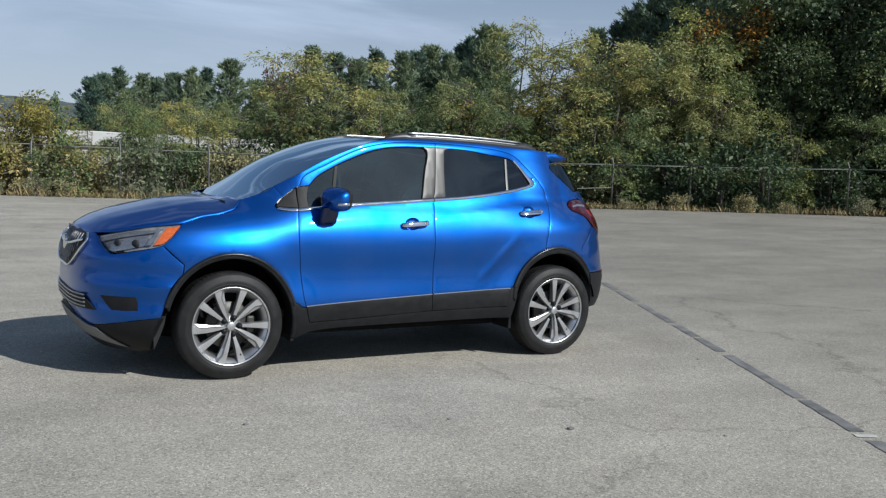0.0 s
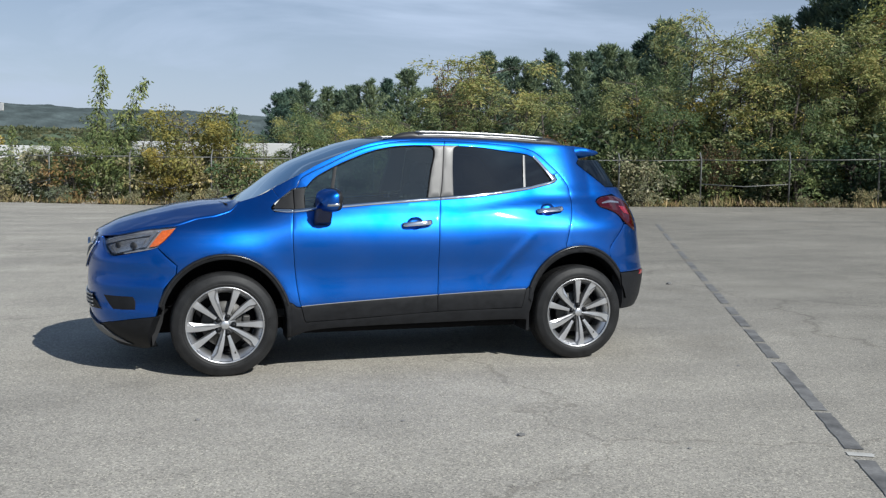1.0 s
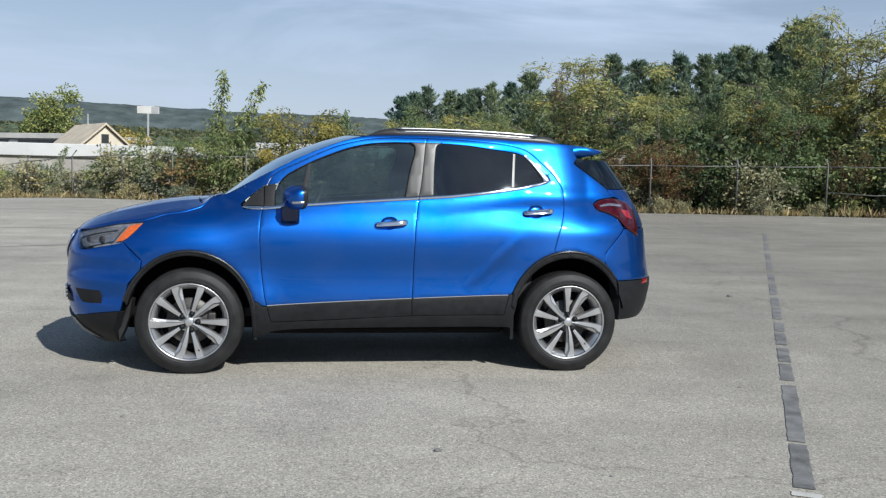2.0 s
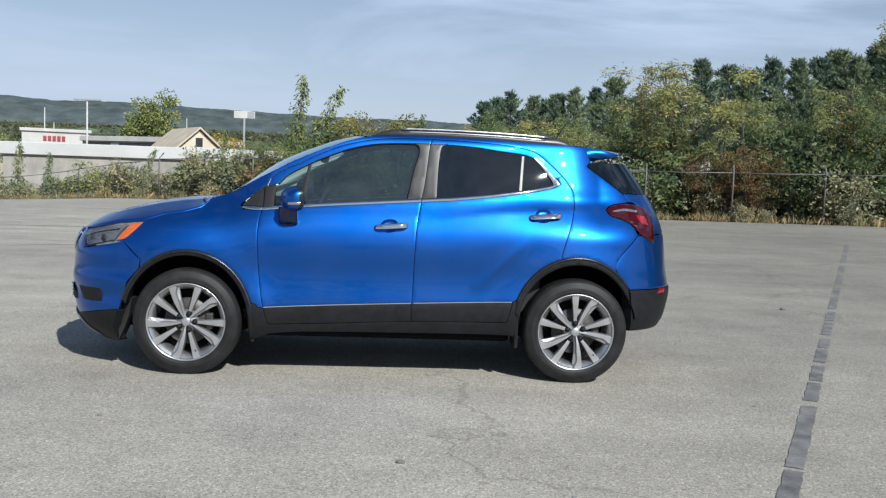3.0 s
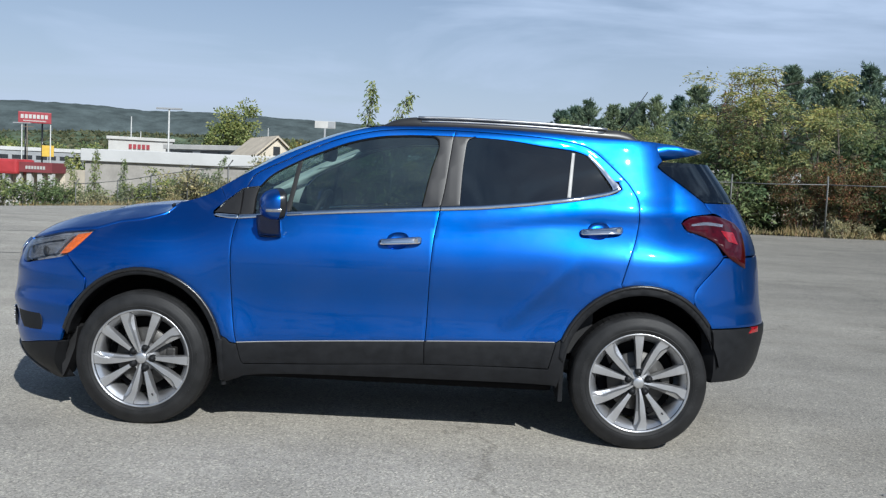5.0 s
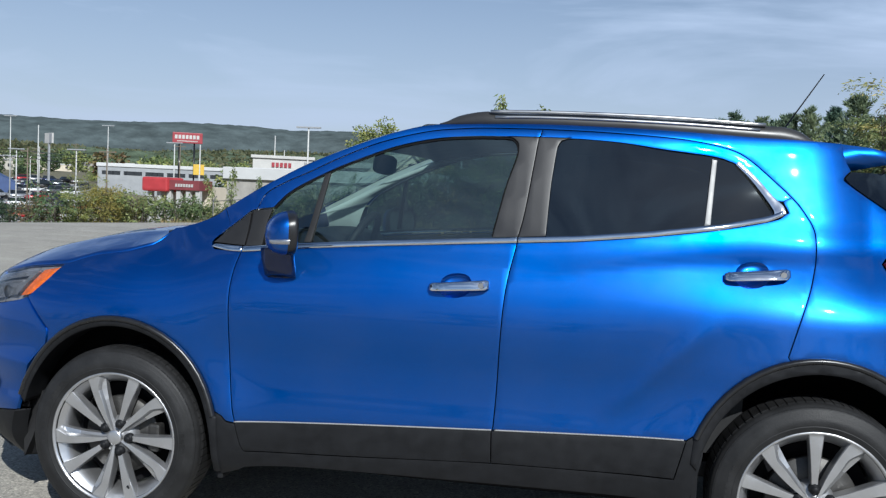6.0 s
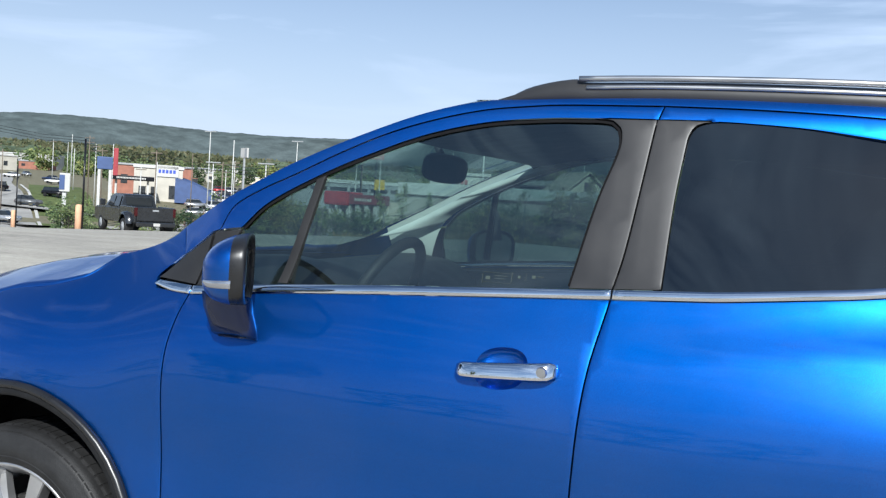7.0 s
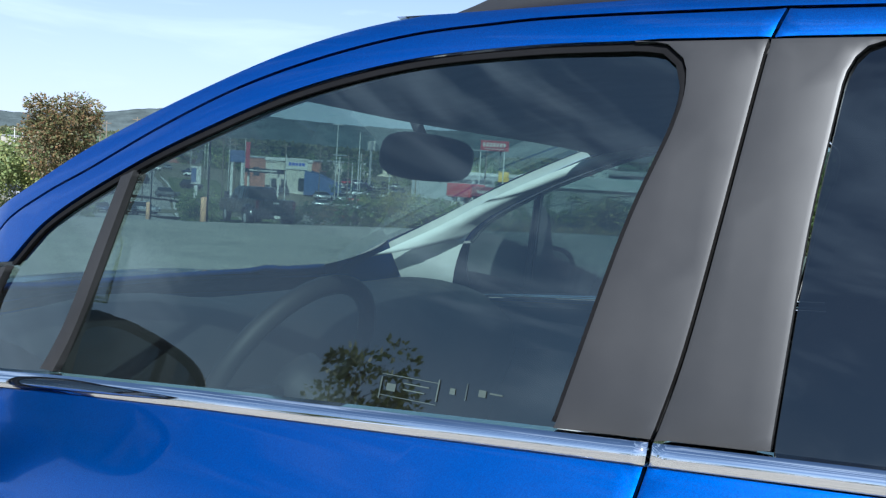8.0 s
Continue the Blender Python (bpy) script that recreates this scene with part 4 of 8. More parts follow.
# cowl under the screen
cv = []
for i, (dx, dz) in enumerate(((-0.08, -0.05), (0.0, -0.02), (0.06, 0.004))):
    for j in range(ns):
        t = -1 + 2 * j / (ns - 1)
        cv.append((-1.135 + dx - 0.12 * (1 - t * t), 0.60 * t, 1.118 + dz + 0.010 * (1 - t * t)))
cowl = piece("cowl", cv, grid_faces(3, ns), BLACK_TRIM, car, "black plastic cowl")
for y0, y1 in ((-0.52, 0.0), (-0.05, 0.52)):
    bm = bmesh.new()
    add_tube(bm, [(-1.20 - 0.09 * (1 - (y / 0.7) ** 2), y, 1.122 + 0.012 * (1 - (y / 0.7) ** 2)) for y in np.linspace(y0, y1, 9)], 0.009, 6)
    part("wiper", bm, BLACK_TRIM, cowl, "black wiper blade", smooth=True)
# roof skin
ROOF_EDGE = [(-0.13, 1.598), (0.29, 1.610), (0.7, 1.602), (1.05, 1.588), (1.20, 1.584), (1.361, 1.579)]
rv, nr = [], 24
for i in range(nr):
    x = -0.15 + 1.515 * i / (nr - 1)
    ze = float(np.interp(x, [p[0] for p in ROOF_EDGE], [p[1] for p in ROOF_EDGE]))
    ye = half(x, ze) - 0.003
    for j in range(25):
        t = -1 + 2 * j / 24
        rv.append((x - 0.11 * (1 - t * t) * (1 - i / (nr - 1)) ** 3, ye * t, ze + 0.013 * (1 - t * t)))
piece("roof", rv, grid_faces(nr, 25), BLUE, car, "blue roof skin")

# roof rails: black feet and body with a bright strip
for s in (-1, 1):
    bm = bmesh.new()
    top = [(-0.112, 1.602), (-0.05, 1.634), (0.013, 1.650), (0.075, 1.657), (0.10, 1.650), (0.4, 1.652), (0.8, 1.643), (1.07, 1.634), (1.16, 1.632), (1.22, 1.615), (1.262, 1.588)]
    low = [(-0.112, 1.598), (0.3, 1.607), (0.7, 1.597), (1.05, 1.577), (1.2, 1.566), (1.262, 1.575)]
    tl = smooth_line(top, 0.02)
    rows = []
    for x, z in tl:
        zl = float(np.interp(x, [p[0] for p in low], [p[1] for p in low]))
        y = s * (0.585 - 0.05 * max(0, (x - 0.5) / 0.75) ** 2 - 0.02 * max(0, (0.1 - x) / 0.2))
        zz = max(z, zl + 0.002)
        rows.append([bm.verts.new(v) for v in ((x, y + s * 0.018, zl), (x, y + s * 0.010, (zl + zz) / 2 + 0.006), (x, y - s * 0.002, zz - 0.004), (x, y - s * 0.012, zz), (x, y - s * 0.026, zz - 0.006), (x, y - s * 0.034, zl))])
    for r0, r1 in zip(rows, rows[1:]):
        for k in range(6):
            bm.faces.new((r0[k], r0[(k + 1) % 6], r1[(k + 1) % 6], r1[k]))
    rail = part("roof_rail", bm, PILLAR, car, "black roof rail with bright strip", smooth=True)
    bm = bmesh.new()
    add_tube(bm, [(x, s * (0.585 - 0.05 * max(0, (x - 0.5) / 0.75) ** 2 + 0.004), z) for x, z in smooth_line([(0.085, 1.655), (0.25, 1.6575), (0.5, 1.656), (0.8, 1.649), (1.09, 1.636)], 0.04)], 0.007, 8)
    part("rail_strip", bm, SATIN, rail, "bright aluminium strip", smooth=True)
    bm = bmesh.new()
    add_tube(bm, [(x, s * (0.585 - 0.05 * max(0, (x - 0.5) / 0.75) ** 2 + 0.010), z) for x, z in smooth_line([(0.105, 1.634), (0.25, 1.6375), (0.5, 1.636), (0.8, 1.629), (1.07, 1.617)], 0.04)], 0.0055, 8)
    part("rail_strip", bm, SATIN, rail, "lower aluminium strip", smooth=True)

# ---- tail ----
def tail(name, poly, mat, parent, label="", **kw):
    return sheet(name, poly, TAIL_FN, mat, parent, label, **kw)


def tail_band(name, left, mat, label, **kw):
    """A panel across the tail: left is the flank edge from bottom to top."""
    pts = fl_pts(False, left)
    poly = outline(pts, [pts[-1], (0, left[-1][1]), (-pts[-1][0], pts[-1][1])], [(-a, b) for a, b in pts[::-1]], [(-pts[0][0], pts[0][1]), (0, left[0][1]), pts[0]], step=0.02)
    return tail(name, poly, mat, car, label, **kw)


tail_band("rear_bumper", [(1.640, 0.632), (1.631, 0.651), (1.59, 0.703), (1.545, 0.752), (1.553, 0.833), (1.70, 0.992)], BLUE, "blue rear bumper", step=0.03)
tail_band("rear_cladding", [(1.648, 0.352), (1.652, 0.45), (1.637, 0.629)], BLACK_TRIM, "matt black lower rear bumper", off=0.006, step=0.03, flange=0.08)
tail_band("tailgate", [(1.70, 0.998), (1.80, 1.06), (1.72, 1.20), (1.668, 1.214), (1.626, 1.268)], BLUE, "blue tailgate", step=0.03, off=-0.001)
tail_band("tailgate_glass", [(1.624, 1.271), (1.503, 1.355), (1.385, 1.433), (1.369, 1.452), (1.393, 1.478)], GLASS_REAR, "dark rear window", off=0.0, inset=0.001, flange=0.01, step=0.04, round_by=0)
for s in (-1, 1):
    rf = [(s * -a, b) for a, b in fl_pts(False, [(1.86, 0.60), (1.93, 0.603), (1.93, 0.632), (1.885, 0.628)])]
    tail("reflector", outline(rf[:2], rf[1:3], rf[2:], [rf[3], rf[0]], step=0.02), RED_BRIGHT, car, "small red bumper reflector", off=0.008, inset=0, step=0.03)
# roof spoiler
bm = bmesh.new()
rows = []
for k in range(29):
    t = -1 + 2 * k / 28
    y = 0.522 * t
    xb = 1.69 - 0.115 * abs(t) ** 2.6
    zt = 1.601 - 0.021 * t * t
    rows.append([bm.verts.new(v) for v in ((1.352, y * 0.975, zt), (1.46, y, zt - 0.012), (xb - 0.02, y, zt - 0.036), (xb, y, zt - 0.047), (xb - 0.006, y, zt - 0.058), (xb - 0.06, y, zt - 0.072), (1.40, y * 0.98, zt - 0.098))])
for r0, r1 in zip(rows, rows[1:]):
    for k in range(6):
        bm.faces.new((r0[k], r0[k + 1], r1[k + 1], r1[k]))
bm.faces.new(rows[0][::-1])
bm.faces.new(rows[-1])
part("spoiler", bm, BLUE, car, "blue roof spoiler", smooth=True)
bm = bmesh.new()
add_tube(bm, [(1.19, 0.0, 1.585), (1.20, 0.0, 1.615), (1.235, 0.0, 1.645)], [0.024, 0.019, 0.010], 10)
add_tube(bm, [(1.228, 0, 1.635), (1.395, 0, 1.900)], [0.004, 0.0025], 6)
part("aerial", bm, BLACK_TRIM, car, "thin black roof aerial", smooth=True)

# ---- inner shell, wheel wells, underbody ----
for s in (-1, 1):
    fa, ra_ = arch(-1.2775, 0.405, 0.436, 170, 8), arch(1.2775, 0.405, 0.450, 172, 10)
    shell = outline([(-1.95, 0.40), fa[0]], fa, [fa[-1], (-0.87, 0.30)], [(-0.87, 0.30), (0.86, 0.32)], [(0.86, 0.32), ra_[0]], ra_, [ra_[-1], (1.85, 0.42)], [(1.85, 0.42), (1.80, 1.10), (1.3, 1.14)], belt_run(1.1, -0.93, -0.03), [(-0.93, 1.06), (-1.2, 1.03), (-1.75, 0.93), (-1.95, 0.85)], [(-1.95, 0.85), (-1.95, 0.40)], step=0.03)
    sheet("inner_shell", shell, side_fn(s), GAP, car, "dark inner shell", off=-0.034, inset=0, flange=0, step=0.06, flip=s > 0)
    up = outline(belt_run(-0.93, -0.80, 0.0), [(-0.80, 1.10), (-0.735, 1.255), (-0.651, 1.332), (-0.509, 1.409), (-0.255, 1.508), (0.033, 1.560), (0.222, 1.552)], [(0.222, 1.552), (0.152, 1.19)], [(0.152, 1.19), (0.312, 1.20)], [(0.312, 1.20), (0.337, 1.555)],
                 [(0.337, 1.562), (0.734, 1.537), (0.98, 1.498), (1.125, 1.33)], [(1.125, 1.33), (1.30, 1.25)], [(1.30, 1.25), (1.34, 1.55)], [(1.34, 1.55), (0.7, 1.595), (0.29, 1.603), (-0.10, 1.590)], [(-0.10, 1.590), (-0.290, 1.548), (-0.510, 1.463), (-0.725, 1.358), (-0.94, 1.235)], [(-0.94, 1.235), (-0.93, 1.085)], step=0.03)
    lining = sheet("pillar_lining", up, side_fn(s), CABIN_LIGHT, car, "pale grey pillar lining, dark along the roof", off=-0.022, inset=0, flange=0, step=0.05, flip=s > 0)
    lining.data.materials.append(CABIN_DARK)
    for f in lining.data.polygons:
        if f.center.x > -0.36:
            f.material_index = 1
    for cx in (-1.2775, 1.2775):
        wv, n = [], 26
        for i in range(n + 1):
            t = radians(12 + 156 * i / n)
            for y, r in ((s * 0.84, 0.415), (s * 0.60, 0.425), (s * 0.52, 0.43), (s * 0.50, 0.05)):
                wv.append((cx + r * math.cos(t), y, 0.345 + (r + 0.025) * math.sin(t)))
        piece("wheel_well", wv, grid_faces(n + 1, 4), GAP, car, "black wheel-well liner")
for cx in (-0.855, 0.865):
    for s in (-1, 1):
        part("mud_flap", box_bm((cx - 0.012 + (0.02 if cx > 0 else 0), s * 0.60, 0.22), (cx + 0.012 + (0.02 if cx > 0 else 0), s * 0.835, 0.44), 0.005), BLACK_TRIM, car, "black mud guard")
for s in (-1, 1):
    bm = bmesh.new()
    pts = [(-1.690, 0.50), (-1.655, 0.47), (-1.672, 0.36), (-1.70, 0.28), (-1.735, 0.20), (-1.74, 0.30)]
    a = [bm.verts.new((x, s * 0.755, z)) for x, z in pts]
    b = [bm.verts.new((x, s * 0.60, z)) for x, z in pts]
    bm.faces.new(a)
    bm.faces.new(b[::-1])
    for k in range(len(pts)):
        bm.faces.new((a[k], a[(k + 1) % len(pts)], b[(k + 1) % len(pts)], b[k]))
    part("splash_guard", bm, CORNER, car, "grey splash guard ahead of the wheel")
bm = box_bm((-0.86, -0.66, 0.23), (0.86, 0.66, 0.32), 0.03)
add_box(bm, (-1.75, -0.50, 0.24), (-0.84, 0.50, 0.9), 0.04)
add_box(bm, (0.84, -0.50, 0.30), (1.66, 0.50, 0.8), 0.04)
part("underbody", bm, GAP, car, "black underbody")

# ---- wheels ----
tv, tf = lathe([(0.243, 0.088), (0.250, 0.099), (0.258, 0.1035), (0.262, 0.1035), (0.264, 0.1055), (0.285, 0.1075), (0.300, 0.1065), (0.302, 0.1050), (0.313, 0.1035), (0.315, 0.1020), (0.326, 0.0985), (0.333, 0.0945), (0.335, 0.0915), (0.341, 0.086), (0.3455, 0.074), (0.347, 0.05), (0.347, 0.0), (0.347, -0.05), (0.3455, -0.074), (0.335, -0.095), (0.30, -0.107), (0.25, -0.104), (0.225, -0.085)], 96)
TYRE_ME = mesh_of("tyre", tv, tf, RUBBER)
# raised letters-like bars and a rim-guard ring on the sidewall, tread blocks on the shoulder
bm = bmesh.new()
for k in range(72):
    t = 2 * math.pi * k / 72
    m = Matrix.Rotation(t, 4, "Y") @ Matrix.Translation((0, 0, 0.3405)) @ Matrix.Rotation(radians(0), 4, "X")
    for y0, y1, z0, z1 in ((0.060, 0.094, -0.010, 0.0085), (-0.05, 0.055, 0.0, 0.0085)):
        vs = [bm.verts.new(m @ Vector(v)) for v in ((-0.012, y0, z1), (0.012, y0, z1), (0.012, y1, z1 if y1 < 0.06 else z0 + 0.004), (-0.012, y1, z1 if y1 < 0.06 else z0 + 0.004))]
        lo = [bm.verts.new(m @ Vector(v)) for v in ((-0.012, y0, z0 - 0.004), (0.012, y0, z0 - 0.004), (0.012, y1, z0 - 0.008), (-0.012, y1, z0 - 0.008))]
        bm.faces.new(vs)
        for q in range(4):
            bm.faces.new((vs[q], lo[q], lo[(q + 1) % 4], vs[(q + 1) % 4]))
TREAD_ME = bpy.data.meshes.new("tread")
bm.to_mesh(TREAD_ME)
bm.free()
TREAD_ME.materials.append(RUBBER)
bm = bmesh.new()
for c0 in (28, 58, 208, 238):
    for k in range(6):
        t = radians(c0 + k * 4.2)
        m = Matrix.Rotation(t, 4, "Y") @ Matrix.Translation((0, 0.1066, 0.289))
        bmesh.ops.create_cube(bm, size=1, matrix=m @ Matrix.Diagonal((0.012, 0.003, 0.018 if k % 2 else 0.014, 1)))
v0, f0 = lathe([(0.270, 0.1056), (0.272, 0.1076), (0.275, 0.1066)], 96)
off = [bm.verts.new(v) for v in v0]
for f in f0:
    bm.faces.new([off[i] for i in f])
WALL_ME = bpy.data.meshes.new("sidewall_ring")
bm.to_mesh(WALL_ME)
bm.free()
WALL_ME.materials.append(RUBBER)
rv0, rf0 = lathe([(0.213, -0.09), (0.209, 0.02), (0.215, 0.055), (0.230, 0.074), (0.243, 0.086), (0.249, 0.093), (0.2535, 0.0995), (0.2555, 0.103), (0.252, 0.1045), (0.2475, 0.103), (0.244, 0.097)], 96)
RIM_ME = mesh_of("rim", rv0, rf0, ALLOY)


def spoke_mesh(twisted, name):
    """A blade that widens to the rim; the twisted kind runs to the hub and rolls over into a dark flank on one side."""
    verts, n = [], 16
    for i in range(n + 1):
        u = i / n
        r0 = 0.022 if twisted else 0.066
        r = r0 + (0.2465 - r0) * u
        w = (0.0085 + 0.0265 * u ** 0.9) if twisted else (0.0105 + 0.0165 * u ** 1.2)
        mid = 0.010 * math.sin(math.pi * u * 0.9) if twisted else -0.003 * u
        y = 0.083 + 0.006 * math.sin(math.pi * min(1, u * 1.05)) + 0.011 * u ** 2.5
        d = 0.048 - 0.012 * u
        if twisted:
            # the face narrows halfway and flares again at the rim
            roll = -0.05 - 0.30 * math.sin(math.pi * min(1.0, u * 1.1)) ** 2 - 0.55 * ease(0.72, 0.97, u)
            cut = ((w, -d), (w * 0.97, -0.004), (w * 0.88, 0.0), (w * (roll + 0.12), 0.0012), (w * roll, -0.002), (w * (roll - 0.22), -0.011), (-w, -0.017), (-w, -d))
        else:
            cut = ((w, -d), (w * 0.97, -0.004), (w * 0.86, 0.0), (w * 0.2, 0.0004), (-w * 0.5, 0.0004), (-w * 0.86, 0.0), (-w * 0.97, -0.004), (-w, -d))
        for dx, dy in cut:
            verts.append((mid + dx, y + dy, math.sqrt(max(1e-6, r * r - (mid + dx) ** 2)) if u > 0.9 else r))
    m = 8
    faces = grid_faces(n + 1, m) + [tuple(range(m)), tuple(range(n * m, n * m + m))[::-1]]
    me = mesh_of(name, verts, faces, ALLOY, False)
    me.materials.append(ALLOY_DARK)
    for p in me.polygons:
        if abs(p.normal.y) < 0.9:
            p.material_index = 1
    return me


SPOKES = (spoke_mesh(True, "spoke"), spoke_mesh(False, "spoke"))
hv0, hf0 = lathe([(0.0, 0.086), (0.022, 0.086), (0.025, 0.083), (0.026, 0.076), (0.040, 0.074), (0.062, 0.066), (0.074, 0.050), (0.078, 0.02)], 40)
HUB_ME = mesh_of("hub", hv0, hf0, ALLOY_DARK)
cv0, cf0 = lathe([(0.0, 0.0935), (0.024, 0.0930), (0.0285, 0.0905), (0.029, 0.080)], 32)
CAP_ME = mesh_of("centre_cap", cv0, cf0, ALLOY)
# nut with a flat black collar that paints the shade of its recess
nv0, nf0 = lathe([(0.0, 0.019), (0.0085, 0.018), (0.012, 0.015), (0.012, 0.006), (0.019, 0.005), (0.020, -0.012)], 12)
NUT_ME = mesh_of("wheel_nut", nv0, nf0, BLACK_TRIM)
dv0, df0 = lathe([(0.07, 0.03), (0.150, 0.03), (0.152, 0.026), (0.152, 0.006), (0.07, 0.0)], 48)
DISC_ME = mesh_of("brake_disc", dv0, df0, IRON)
bv0, bf0 = lathe([(0.199, -0.02), (0.12, -0.035), (0.02, -0.04)], 48)
BACK_ME = mesh_of("back_plate", bv0, bf0, GAP)
CALIPER_ME = bpy.data.meshes.new("caliper")
bm = box_bm((-0.165, 0.0, -0.055), (-0.115, 0.05, 0.055), 0.012)
bm.to_mesh(CALIPER_ME)
bm.free()
CALIPER_ME.materials.append(IRON)
vbm = bmesh.new()
add_tube(vbm, [(0, 0.088, -0.205), (0, 0.098, -0.192)], 0.004, 6)
VALVE_ME = bpy.data.meshes.new("valve")
vbm.to_mesh(VALVE_ME)
vbm.free()
VALVE_ME.materials.append(BLACK_TRIM)


def wheel(x, s, spin, steer=0.0):
    w = new("wheel", RIM_ME)
    # the meshes face +y; the driver's side faces -y
    w.matrix_world = Matrix.Translation((x, s * 0.775, 0.3455)) @ Matrix.Rotation(radians(steer), 4, "Z") @ Matrix.Rotation(radians(180) if s < 0 else 0, 4, "Z") @ Matrix.Rotation(radians(spin), 4, "Y")
    w.parent = car
    tagged(w, "eighteen-inch silver alloy wheel with ten curved spokes")

    def sub(name, me, m=Matrix(), label=""):
        o = new(name, me)
        o.parent = w
        o.matrix_local = m
        return tagged(o, label)
    sub("tyre", TYRE_ME, label="black road tyre with worn tread")
    sub("tread", TREAD_ME, label="tread blocks")
    sub("sidewall_ring", WALL_ME, label="moulded sidewall ring")
    sub("hub", HUB_ME)
    sub("centre_cap", CAP_ME, label="plain chrome centre cap")
    sub("brake_disc", DISC_ME, label="iron brake disc")
    sub("back_plate", BACK_ME)
    sub("caliper", CALIPER_ME, Matrix.Rotation(radians(-spin), 4, "Y"))
    sub("valve", VALVE_ME)
    for k in range(5):
        sub("spoke", SPOKES[0], Matrix.Rotation(radians(72 * k), 4, "Y"), "twisted alloy spoke that runs to the hub")
        sub("spoke", SPOKES[1], Matrix.Rotation(radians(72 * k - 37), 4, "Y"), "straight tapering alloy spoke")
        sub("wheel_nut", NUT_ME, Matrix.Rotation(radians(72 * k - 38), 4, "Y") @ Matrix.Translation((0, 0.0800, 0.055)), "dark wheel nut, its pocket's shade added as a black collar")


wheel(-1.2775, -1, 19)
wheel(1.2775, -1, 40)
wheel(-1.2775, 1, 20)
wheel(1.2775, 1, 50)

# ---- door mirrors ----
for s, door in ((-1, left_doors[0]), (1, right_doors[0])):
    # shell: rounded cap lofted from front to the glass plane
    C = Vector((-0.611, s * 0.914, 1.160))
    fold = Matrix.Translation(C) @ Matrix.Rotation(radians(30) * -s, 4, "Z") @ Matrix.Translation(-C)

    def cap(u, c, q, proud=0.0):
        k = max(0.02, (1 - (1 - u) ** 2.4) ** (1 / 2.4))
        py = math.copysign(abs(c) ** 0.6, c) * (0.116 * (0.55 + 0.45 * k) * k ** 0.5 + proud)
        pz = math.copysign(abs(q) ** 0.55, q) * (0.081 if q > 0 else 0.080) * k
        taper = 1 - 0.10 * (1 if c * s > 0 else 0) * abs(c)
        return tuple(fold @ Vector((C.x - 0.060 + 0.100 * u - 0.06 * py * s, C.y + py, C.z + pz * taper + 0.012 * u)))

    nr_, seg = 14, 36
    verts = [cap(i / nr_, math.cos(2 * math.pi * j / seg), math.sin(2 * math.pi * j / seg)) for i in range(nr_ + 1) for j in range(seg)]
    rim0 = nr_ * seg
    for j in range(seg):
        x, y, z = verts[rim0 + j]
        verts.append((x + 0.004, C.y + (y - C.y) * 0.93, C.z + 0.012 + (z - C.z - 0.012) * 0.93))
    for j in range(seg):
        x, y, z = verts[rim0 + seg + j]
        verts.append((x - 0.014, C.y + (y - C.y) * 0.97, C.z + 0.012 + (z - C.z - 0.012) * 0.97))
    mir = piece("mirror", verts, grid_faces(nr_ + 3, seg, True) + [tuple(range(seg))], BLUE, door, "blue door mirror with black rear frame and silver indicator")
    mir.data.materials.append(LIP)
    for i, f in enumerate(mir.data.polygons):
        if seg * 10 <= i < seg * (nr_ + 2):
            f.material_index = 1
    gv = [verts[(nr_ + 2) * seg + j] for j in range(seg)]
    piece("mirror_glass", [(x + 0.006, y, z) for x, y, z in gv], [tuple(range(seg))], MIRROR, mir, "mirror glass", smooth=False)
    # dark rim round the glass
    bm = bmesh.new()
    add_tube(bm, [(x + 0.003, y, z) for x, y, z in gv + gv[:1]], 0.007, 8, cap=False)
    part("mirror_rim", bm, BLACK_TRIM, mir, "black mirror rim", smooth=True)
    # indicator strip across the outer face
    iv = []
    for i in range(12):
        u = 0.10 + 0.66 * i / 11
        for dz, proud in ((-0.040, 0.0), (-0.037, 0.003), (-0.027, 0.004), (-0.021, 0.003), (-0.018, 0.0)):
            k = (1 - (1 - u) ** 2.4) ** (1 / 2.4)
            q = min(0.9, (-dz * (0.75 + 0.25 * u) / (0.080 * k)) ** (1 / 0.55))
            iv.append(cap(u, s * math.sqrt(1 - q * q), -q, proud))
    piece("indicator", iv, grid_faces(12, 5), LAMP_SILVER, mir, "clear silver indicator lens")
    # foot on the door, its shaded blue set as a dark navy colour
    bm = bmesh.new()
    fv = []
    for (cy, z, rx, ry) in ((0.890, 1.106, 0.062, 0.066), (0.880, 1.07, 0.063, 0.066), (0.862, 1.035, 0.062, 0.060), (0.852, 1.008, 0.060, 0.054), (0.836, 0.998, 0.054, 0.036)):
        for j in range(16):
            t = 2 * math.pi * j / 16
            fv.append((-0.634 + rx * math.copysign(abs(math.cos(t)) ** 0.6, math.cos(t)), s * (cy + ry * math.sin(t) * 0.6), z + 0.01 * math.sin(t)))
    piece("mirror_foot", fv, grid_faces(5, 16, True) + [tuple(range(16)), tuple(range(64, 80))[::-1]], GLOSS, mir, "gloss mirror foot, shade put into its dark navy")

